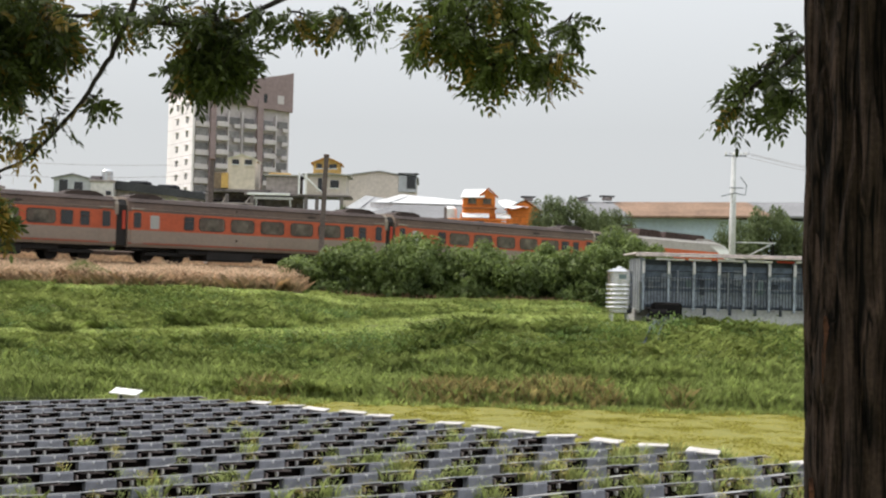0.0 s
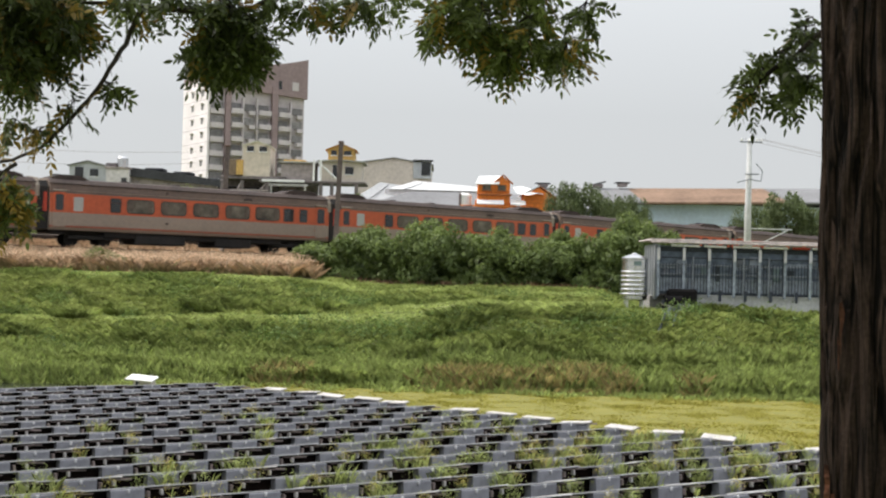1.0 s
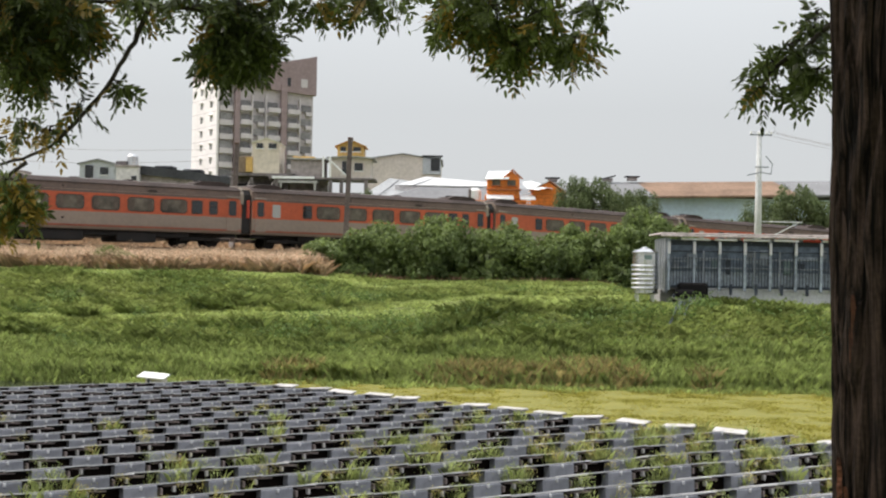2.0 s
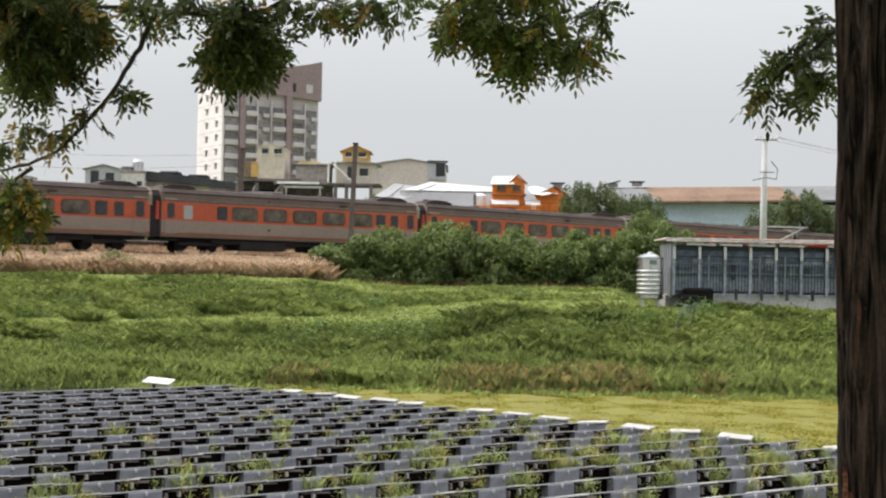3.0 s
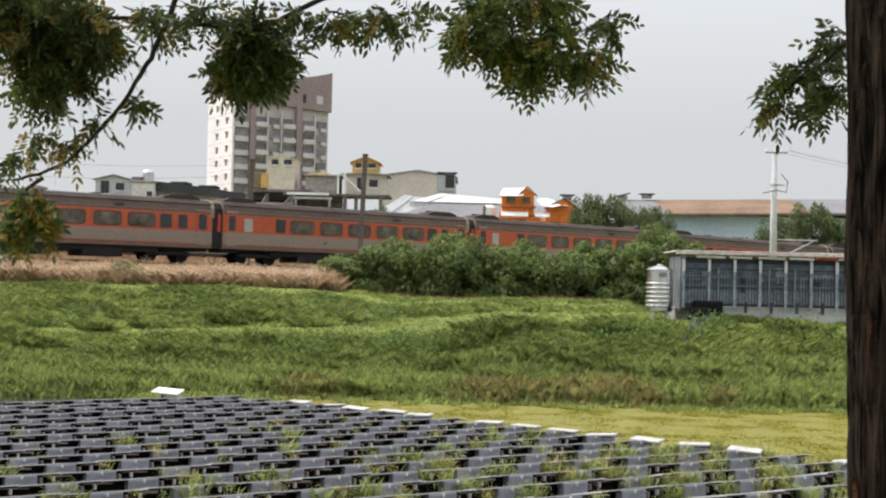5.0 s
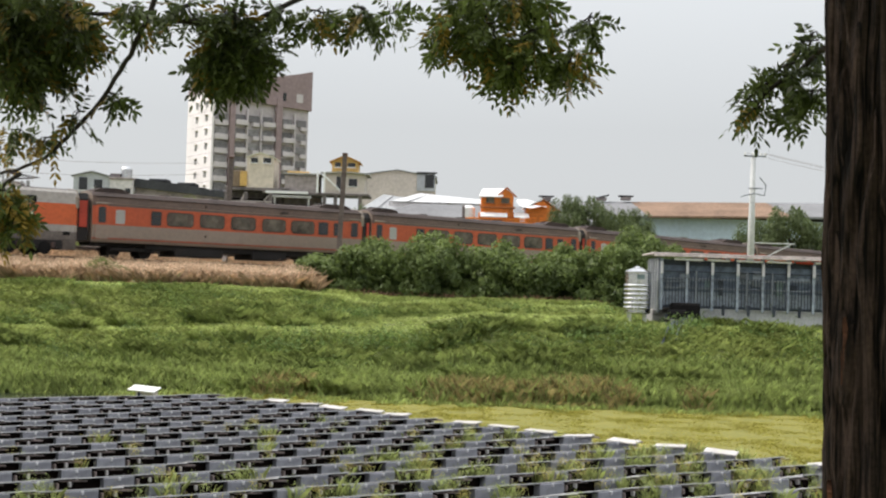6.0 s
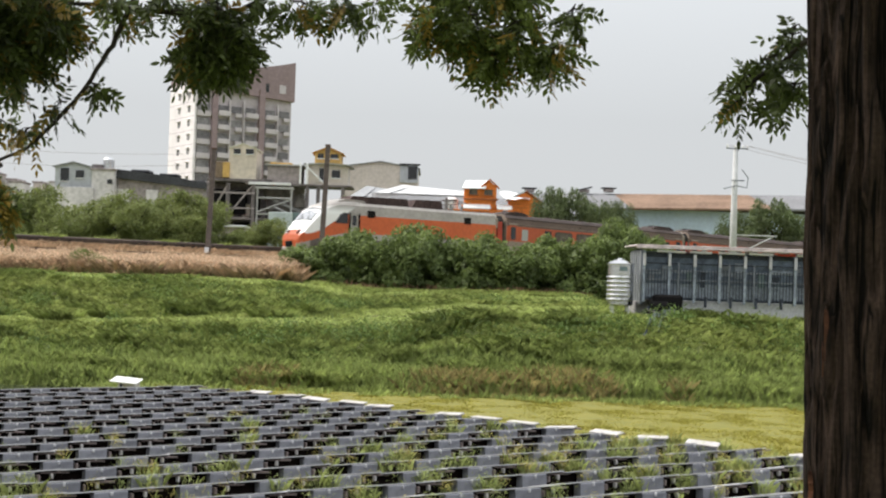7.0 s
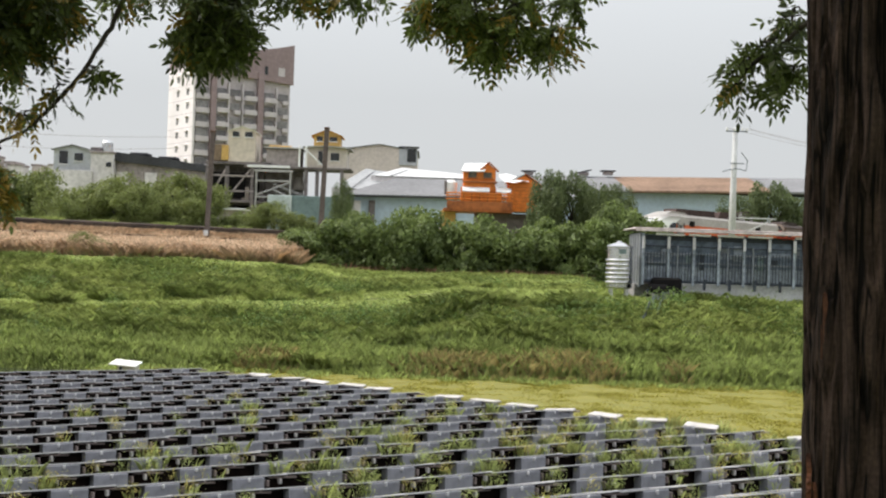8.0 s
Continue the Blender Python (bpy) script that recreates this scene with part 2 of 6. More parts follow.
M_ORANGE_DARK = mat("weathered_orange_steel", (0.42, 0.13, 0.035), 0.7, 0, 0.3, 3.0, 0.6, 0.08)
M_WHITE = mat("white_paint", (0.80, 0.80, 0.79), 0.5, 0, 0.10, 3.0, 0.5, 0.03)
M_TEAL = mat("teal_sheet", (0.17, 0.235, 0.235), 0.6, 0, 0.15, 3.0, 0.5, 0.03)


# ---- mesh helpers ----
class Shape:
    """Vertices and faces gathered into one mesh; each face with a material slot."""

    def __init__(self):
        self.v, self.f, self.m = [], [], []

    def add(self, verts, faces, slot=0):
        k = len(self.v)
        self.v += [tuple(p) for p in verts]
        self.f += [tuple(i + k for i in f) for f in faces]
        self.m += [slot] * len(faces)
        return self

    def box(self, c, s, slot=0, cut=0.0, turn=None):
        """A box of centre c and size s, with chamfered edges where cut > 0."""
        h = [a / 2 for a in s]
        cut = min(cut, min(h) * 0.45)
        if cut <= 0:
            v = [(x * h[0], y * h[1], z * h[2]) for x in (-1, 1) for y in (-1, 1) for z in (-1, 1)]
            f = [(0, 1, 3, 2), (4, 6, 7, 5), (0, 4, 5, 1), (2, 3, 7, 6), (0, 2, 6, 4), (1, 5, 7, 3)]
        else:
            v, at = [], {}
            for x in (-1, 1):
                for y in (-1, 1):
                    for z in (-1, 1):
                        for axis in range(3):
                            p = [x * (h[0] - cut), y * (h[1] - cut), z * (h[2] - cut)]
                            p[axis] = (x, y, z)[axis] * h[axis]
                            at[x, y, z, axis] = len(v)
                            v.append(tuple(p))
            f = []
            for axis in range(3):
                o = [a for a in range(3) if a != axis]
                for side in (-1, 1):
                    ring = []
                    for p, q in ((-1, -1), (1, -1), (1, 1), (-1, 1)):
                        k = [0, 0, 0]
                        k[axis], k[o[0]], k[o[1]] = side, p, q
                        ring.append(at[k[0], k[1], k[2], axis])
                    f.append(tuple(ring))
                for p in (-1, 1):
                    for q in (-1, 1):
                        k, k2 = [0, 0, 0], [0, 0, 0]
                        k[axis], k2[axis] = -1, 1
                        k[o[0]] = k2[o[0]] = p
                        k[o[1]] = k2[o[1]] = q
                        f.append((at[(*k, o[0])], at[(*k2, o[0])], at[(*k2, o[1])], at[(*k, o[1])]))
            for x in (-1, 1):
                for y in (-1, 1):
                    for z in (-1, 1):
                        f.append(tuple(at[x, y, z, a] for a in range(3)))
        if turn is not None:
            v = [tuple(turn @ Vector(p)) for p in v]
        return self.add([(p[0] + c[0], p[1] + c[1], p[2] + c[2]) for p in v], f, slot)

    def rod(self, points, radii, n=8, slot=0, caps=True):
        """A round rod through the points, with a radius at each."""
        pts = [Vector(p) for p in points]
        rings, out = [], []
        for i, p in enumerate(pts):
            d = (pts[min(i + 1, len(pts) - 1)] - pts[max(i - 1, 0)]).normalized()
            a = d.orthogonal() if abs(d.z) > 0.95 else d.cross(Vector((0, 0, 1)))
            a.normalize()
            b = d.cross(a)
            for k in range(n):
                w = 2 * math.pi * k / n
                out.append(p + (a * math.cos(w) + b * math.sin(w)) * radii[min(i, len(radii) - 1)])
        f = []
        for i in range(len(pts) - 1):
            for k in range(n):
                f.append((i * n + k, i * n + (k + 1) % n, (i + 1) * n + (k + 1) % n, (i + 1) * n + k))
        if caps:
            f += [tuple(range(n - 1, -1, -1)), tuple(range((len(pts) - 1) * n, len(pts) * n))]
        return self.add(out, f, slot)

    def prism(self, outline, a, b, axis="x", slot=0):
        """An outline of (u, w) pairs drawn out from a to b along x (u = y, w = z) or y (u = x, w = z)."""
        n = len(outline)
        put = (lambda t, u, w: (t, u, w)) if axis == "x" else (lambda t, u, w: (u, t, w))
        v = [put(t, u, w) for t in (a, b) for u, w in outline]
        f = [(i, (i + 1) % n, n + (i + 1) % n, n + i) for i in range(n)] + [tuple(range(n - 1, -1, -1)), tuple(range(n, 2 * n))]
        return self.add(v, f, slot)

    def lathe(self, profile, n=20, slot=0, c=(0, 0, 0)):
        """A profile of (radius, height) pairs turned about z."""
        v = [(c[0] + r * math.cos(2 * math.pi * k / n), c[1] + r * math.sin(2 * math.pi * k / n), c[2] + z) for r, z in profile for k in range(n)]
        f = [(i * n + k, i * n + (k + 1) % n, (i + 1) * n + (k + 1) % n, (i + 1) * n + k) for i in range(len(profile) - 1) for k in range(n)]
        f += [tuple(range(n - 1, -1, -1)), tuple(range((len(profile) - 1) * n, len(profile) * n))]
        return self.add(v, f, slot)

    def mesh(self, name, materials, smooth=False):
        me = bpy.data.meshes.new(name)
        me.from_pydata(self.v, [], self.f)
        for m in materials:
            me.materials.append(m)
        me.polygons.foreach_set("material_index", self.m)
        me.polygons.foreach_set("use_smooth", [smooth] * len(self.f))
        me.validate()
        fix = bmesh.new()
        fix.from_mesh(me)
        if len(fix.faces) < 20000:
            bmesh.ops.recalc_face_normals(fix, faces=fix.faces)
            fix.to_mesh(me)
        fix.free()
        return me


def listed(materials):
    return list(materials) if isinstance(materials, (list, tuple)) else [materials]


def part(name, shape, materials, parent, label="", smooth=False, at=None):
    """One mesh object under a thing or a part. shape: a Shape, or a mesh that is shared."""
    ob = new(name, shape.mesh(name, listed(materials), smooth) if isinstance(shape, Shape) else shape)
    ob.parent = parent
    if at is not None:
        ob.matrix_basis = at
    return tagged(ob, label) if label else ob


def whole(name, shape, materials, label, category, group="", kind="", smooth=False, at=None):
    """A thing, or a piece of the setting, that is one mesh."""
    ob = new(name, shape.mesh(name, listed(materials), smooth))
    if at is not None:
        ob.matrix_basis = at
    return tagged(ob, label, category, group, kind)


def thing(name, label, category, group="", at=None):
    ob = new(name)
    ob.empty_display_size = 0.3
    if at is not None:
        ob.matrix_basis = at
    return tagged(ob, label, category, group)


# ---- ground, pond, railway ----
ALONG = Vector((0.7985, 0.602, 0)).normalized()
ACROSS = Vector((-ALONG.y, ALONG.x, 0))
TRACK = Vector((-23.63, 80.0, 5.65)) + ACROSS * 1.45
RAIL_TOP = 5.65
PROFILE_Y = (-3000, 6.5, 8, 11, 14, 50.2, 51.6, 55, 58.5, 61, 66.5, 69, 3500)
PROFILE_Z = (2.8, 2.8, 2.5, -0.4, -0.9, -0.9, 0.25, 1.05, 2.35, 2.5, 4.05, 4.15, 4.3)


def dip(s):
    """How far the line has fallen at s metres along it: level, a short grade, level again."""
    return float(np.interp(s, (30, 36, 43, 53, 60, 85, 95, 105), (0, 0.04, 0.15, 0.34, 0.46, 0.94, 1.05, 1.08)))


def land(x, y):
    """The height of the ground."""
    y2 = y + 0.3 * math.sin(x * 0.21) + 0.15 * math.sin(x * 0.57 + 1)
    z = float(np.interp(y2, PROFILE_Y, PROFILE_Z))
    if 51 < y < 90:
        if 51.6 < y2 < 69:
            level = float(np.interp(x, (-20, -10, 0, 2.6, 7), (2.05, 2.30, 2.66, 2.88, 3.0)))
            z = float(np.interp(y2, (51.6, 54.5, 57.2, 58.5, 60.9, 62.0, 65.4, 66.0, 69), (0.25, 0.75, level - 0.45, level, level + 0.03, level + 0.38, 3.95, 4.10, 4.15)))
        flat = max(0, 1 - abs(y2 - 59.7) / 1.5, 1 - abs(y2 - 67.6) / 2)
        z += (1 - 0.8 * flat) * (0.22 * noise.noise((x * 0.3, y * 1.0, 0)) + 0.10 * noise.noise((x * 0.16, y * 0.2, 4)) + 0.12 * noise.noise((x * 0.9, y * 1.9, 7)))
    if x > -8 and 61 < y < 78:
        z -= 0.45 * min(1, (x + 8) / 4) * min(1, (y - 61) / 4) * min(1, (78 - y) / 3)
    if x > 7.5 and 58 < y < 74:
        k = min(1, (x - 7.5) / 1.5) * min(1, (74 - y) / 4) * min(1, max(0, (y - 58.2) / 2.2))
        z = z * (1 - k) + 3.05 * k
    bed = 5.22 - dip((x - TRACK.x) * ALONG.x + (y - TRACK.y) * ALONG.y)
    q = abs((x - TRACK.x) * ACROSS.x + (y - TRACK.y) * ACROSS.y)
    if y <= 55:
        return z
    far = (x - TRACK.x) * ACROSS.x + (y - TRACK.y) * ACROSS.y
    if far > 2.6:
        q -= 7.5
        return max(z, min(bed + 0.95, bed + (far - 2.6) * 0.34) - max(0, q - 3.0) * 0.42)
    return max(z, bed - max(0, q - 3.0) * 0.42)


def lay_ground():
    xs = np.unique(np.concatenate([-np.geomspace(30, 3000, 14), np.arange(-30, 30.1, 0.6), np.geomspace(30, 3000, 14)]))
    ys = np.unique(np.concatenate([-np.geomspace(1, 3000, 10), np.arange(0, 50, 1.0), np.arange(50, 76, 0.3), np.arange(76, 120, 0.6), np.geomspace(120, 3500, 18)]))
    s = Shape()
    s.v = [(x, y, land(x, y)) for y in ys for x in xs]
    n = len(xs)
    s.f = [(j * n + i, j * n + i + 1, (j + 1) * n + i + 1, (j + 1) * n + i) for j in range(len(ys) - 1) for i in range(n - 1)]
    s.m = [0] * len(s.f)
    whole("ground", s, M_SOIL, "uneven grassy earth banks around a pond", "ground", kind="structure", smooth=True)
    s = Shape().add([(-300, 8, 0), (300, 8, 0), (300, 53, 0), (-300, 53, 0)], [(0, 1, 2, 3)])
    whole("water", s, M_WATER, "dark still pond water under the floats", "water", kind="structure")


def lay_track():
    turn = Matrix.Translation(TRACK) @ Matrix((ALONG, ACROSS, (0, 0, 1))).transposed().to_4x4()
    stops = [-170, 0, 30, 34, 38, 42, 46, 50, 55, 60, 68, 76, 85, 90, 95, 100, 105, 330]

    def swept(outline):
        n = len(outline)
        k = Shape()
        k.v = [(t, u, w - dip(t)) for t in stops for u, w in outline]
        k.f = [(j * n + i, j * n + (i + 1) % n, (j + 1) * n + (i + 1) % n, (j + 1) * n + i) for j in range(len(stops) - 1) for i in range(n)]
        k.m = [0] * len(k.f)
        return k

    s = swept([(-2.5, -0.75), (2.5, -0.75), (1.7, -0.22), (-1.7, -0.22)])
    bed = whole("track_bed", s, M_BALLAST, "grey-brown stone ballast bed of the railway", "ballast", kind="structure", at=turn)
    rail = swept([(-0.07, -0.17), (0.07, -0.17), (0.07, -0.15), (0.012, -0.13), (0.012, -0.04), (0.036, -0.03), (0.036, 0), (-0.036, 0),
                  (-0.036, -0.03), (-0.012, -0.04), (-0.012, -0.13), (-0.07, -0.15)]).mesh("rail", [M_RUST])
    for y in (-0.534, 0.534):
        part("rail", rail, None, bed, "rusty steel rail", at=pose(0, y, 0))
    whole("embankment_edge", swept([(5.0, 0.2), (5.9, 0.2), (5.85, 0.82), (5.5, 0.86), (5.15, 0.76)]), M_LEDGE, "dark earthen edge of the embankment beyond the rails", "embankment", kind="structure", at=turn)
    sleeper = Shape().box((0, 0, -0.22), (0.24, 2.1, 0.1), 0, 0.02).mesh("sleeper", [M_CONCRETE_OLD])
    for i in range(200):
        part("sleeper", sleeper, None, bed, at=pose(-40 + i * 0.65, 0, -dip(-40 + i * 0.65)))


lay_ground()
lay_track()


# ---- the train ----
M_CURTAIN = mat("brown_curtain", (0.10, 0.078, 0.06), 0.8, 0, 0.3, 30.0, 3.0, 0.1)
PITCH = 20.27
LEVELS = (0.95, 1.12, 1.22, 2.0, 3.14, 3.75)
WINDOWS = ((-5.98, -5.28, 0), (-4.92, -3.08, 1), (-2.64, -0.89, 1), (-0.43, 1.38, 1), (1.86, 3.63, 1), (4.04, 5.86, 1), (6.16, 6.93, 2), (7.38, 7.99, 0))


def pane(x0, x1, z0, z1, r, y, depth=0.03, slot=0):
    """A rounded upright plate facing -y."""
    w, h = (x1 - x0) / 2, (z1 - z0) / 2
    r = min(r, w, h)
    o = []
    for sx, sz, a in ((1, 1, 0), (-1, 1, 90), (-1, -1, 180), (1, -1, 270)):
        for k in range(4):
            t = radians(a + 30 * k)
            o.append(((x0 + x1) / 2 + sx * (w - r) + r * math.cos(t), (z0 + z1) / 2 + sz * (h - r) + r * math.sin(t)))
    return Shape().prism(o, y, y + depth, "y", slot)


def body_shape(x0, x1):
    """The shell of a carriage, in bands of paint."""
    ring = [(-1.36, 0.95), (-1.44, 1.12), (-1.45, 1.22), (-1.45, 2.0), (-1.45, 3.14), (-1.36, 3.75), (-1.02, 3.97), (-0.5, 4.06)]
    ring += [(-y, z) for y, z in reversed(ring)]
    n = len(ring)
    s = Shape()
    slot = [0, 1, 0, 2, 5, 3, 3, 3, 3, 3, 5, 2, 0, 1, 0, 4]
    v = [(x, y * k, z) for x, k in ((x0, 0.93), (x0 + 0.25, 1), (x1 - 0.25, 1), (x1, 0.93)) for y, z in ring]
    for j in range(3):
        for i in range(n):
            s.add([v[j * n + i], v[j * n + (i + 1) % n], v[(j + 1) * n + (i + 1) % n], v[(j + 1) * n + i]], [(0, 1, 2, 3)], slot[i])
    s.add(v[:n], [tuple(range(n))], 0)
    s.add(v[-n:], [tuple(range(n))], 0)
    return s


def bogie(parent, x):
    b = part("bogie", Shape().box((0, -0.98, 0.55), (2.9, 0.14, 0.22), 0, 0.04).box((0, 0.98, 0.55), (2.9, 0.14, 0.22), 0, 0.04)
             .box((0, 0, 0.6), (0.5, 2.0, 0.25), 0, 0.04), M_UNDER, parent, at=pose(x, 0, 0))
    wheel = Shape().rod([(0, -0.62, 0.43), (0, -0.5, 0.43)], [0.43], 20).rod([(0, -0.5, 0.43), (0, 0.5, 0.43)], [0.07], 8)
    wheel.rod([(0, 0.5, 0.43), (0, 0.62, 0.43)], [0.43], 20)
    for dx in (-1.05, 1.05):
        part("wheelset", wheel, M_UNDER, b, at=pose(dx, 0, 0))


def carriage():
    car = thing("train_carriage", "orange and grey-brown express carriage coupled in a moving train", "railway carriage", "carriages of the train")
    part("body", body_shape(-9.75, 9.75), [M_GREY_PANEL, M_STRIPE, M_ORANGE, M_ROOF, M_UNDER, M_LETTERBOARD], car)
    s = Shape()
    for side in (-1, 1):
        for z in (1.30, 3.30):
            s.box((0, side * 1.458, z), (19.2, 0.012, 0.03))
    part("side_moulding", s, M_GREY_PANEL, car)
    part("rain_gutter", Shape().box((0, -1.40, 3.72), (19.3, 0.05, 0.05), 0, 0.01).box((0, 1.40, 3.72), (19.3, 0.05, 0.05), 0, 0.01), M_ROOF, car)
    for x0, x1, kind in WINDOWS:
        for side in (-1, 1):
            w = part("window", pane(x0 + 0.05, x1 - 0.05, 2.18, 2.94, 0.18 if kind == 1 else 0.08, -1.465), M_GLASS if kind == 1 else M_GLASS_DARK, car,
                     at=pose(0, 0, 0, 0, 0, 0) if side < 0 else pose(0, 0, 0, 0, 0, 180))
            s = pane(x0 - 0.01, x1 + 0.01, 2.12, 3.0, 0.22 if kind == 1 else 0.10, -1.460, 0.02)
            if kind == 0:
                s.box(((x0 + x1) / 2, -1.47, 2.7), (x1 - x0, 0.03, 0.05), 0, 0.006)
            part("window_frame", s, M_ROOF, w)
            if kind == 1 and side < 0:
                for a, k in ((x0 + 0.28, 0.34), (x1 - 0.3, 0.28)):
                    part("curtain", Shape().box((a, -1.468, 2.58), (k, 0.008, 0.66), 0, 0.02), M_CURTAIN, w)
    part("toilet_window", pane(-8.3, -7.7, 2.1, 2.95, 0.08, -1.468), M_GLASS_MILK, car, "milky white window")
    for x0, x1 in ((-9.45, -8.9), (8.75, 9.35)):
        d = part("door", pane(x0 - 0.12, x1 + 0.12, 1.15, 3.2, 0.08, -1.462), M_ORANGE, car)
        part("door_leaf_base", pane(x0 - 0.12, x1 + 0.12, 1.15, 2.0, 0.03, -1.467), M_GREY_PANEL, d)
        part("door_window", pane(x0 + 0.03, x1 - 0.03, 2.12, 3.08, 0.1, -1.474), M_GLASS_DARK, d)
        part("door_canopy", Shape().box(((x0 + x1) / 2, -1.48, 3.3), (x1 - x0 + 0.3, 0.07, 0.1), 0, 0.02), M_GANG_TAN, d)
        part("step", Shape().box(((x0 + x1) / 2, -1.3, 0.78), (x1 - x0 + 0.2, 0.3, 0.06), 0, 0.01), M_UNDER, d)
    for x0, x1 in ((-9.5, -7.2), (6.6, 9.1)):
        u = part("roof_unit", Shape().prism([(x0, 3.96), (x1, 3.96), (x1 - 0.05, 4.12), (x1 - 0.55, 4.28), (x0 + 0.55, 4.28), (x0 + 0.05, 4.12)], -0.85, 0.85, "y"), M_ROOF, car)
        for k in range(3):
            part("fan_cowl", Shape().lathe([(0.27, 0), (0.27, 0.06), (0.2, 0.08)], 14), M_UNDER, u, at=pose(x0 + 0.65 + k * (x1 - x0 - 1.3) / 2, 0, 4.27))
    for x in (-4.5, -1, 2.5):
        part("roof_vent", Shape().box((x, 0, 4.08), (0.5, 0.6, 0.12), 0, 0.03), M_ROOF, car)
    for x, z in ((-2.3, 3.5), (-2.3, 1.6), (3.2, 3.42)):
        part("hatch", pane(x, x + (0.16 if x < 0 else 0.6), z - 0.08, z + 0.08, 0.07, -1.472 if z < 3.2 else -1.44), M_ROOF, car)
    part("underframe", Shape().box((0, 0, 0.78), (12.4, 2.3, 0.4), 0, 0.05).box((-2.5, 0, 0.55), (3.4, 2.5, 0.6), 0, 0.06)
         .box((2.6, 0, 0.55), (2.6, 2.5, 0.6), 0, 0.06).box((0, 0, 0.85), (19.3, 1.8, 0.25), 0, 0.04), M_UNDER, car)
    for x in (-7.0, 7.0):
        bogie(car, x)
    hood = [(-1.15, 1.0), (-1.2, 3.5), (-0.95, 3.86), (0.95, 3.86), (1.2, 3.5), (1.15, 1.0)]
    g = part("gangway", Shape().prism(hood, 9.72, 10.5), M_GANGWAY, car)
    part("gangway_panel", Shape().box((10.30, -1.22, 2.6), (0.22, 0.06, 1.15), 0, 0.02), M_GANG_RED, g, "red rubber gangway side")
    c = [(-1.40, 2.9), (-1.40, 3.55), (-1.05, 4.0), (0, 4.12), (1.05, 4.0), (1.40, 3.55), (1.40, 2.9), (1.25, 2.9), (1.25, 3.5), (0.95, 3.86), (0, 3.95), (-0.95, 3.86), (-1.25, 3.5), (-1.25, 2.9)]
    part("gangway_hood", Shape().prism(c, 9.62, 9.86), M_GANG_TAN, g, "pale hood over the gangway")
    return car


NOSE = -8.2                                   # the tip of the nose, ahead of the middle


def loco_top(x):
    return float(np.interp(x, (0, 0.12, 0.4, 1.0, 1.6, 2.2, 3.0, 4.2, 6.0, 18), (1.25, 1.62, 1.95, 2.72, 3.38, 3.80, 4.06, 4.16, 4.10, 4.06)))


def loco_half(x):
    return float(np.interp(x, (0, 0.12, 0.4, 1.0, 2.0, 3.6, 18), (0.88, 1.08, 1.22, 1.33, 1.41, 1.45, 1.45)))


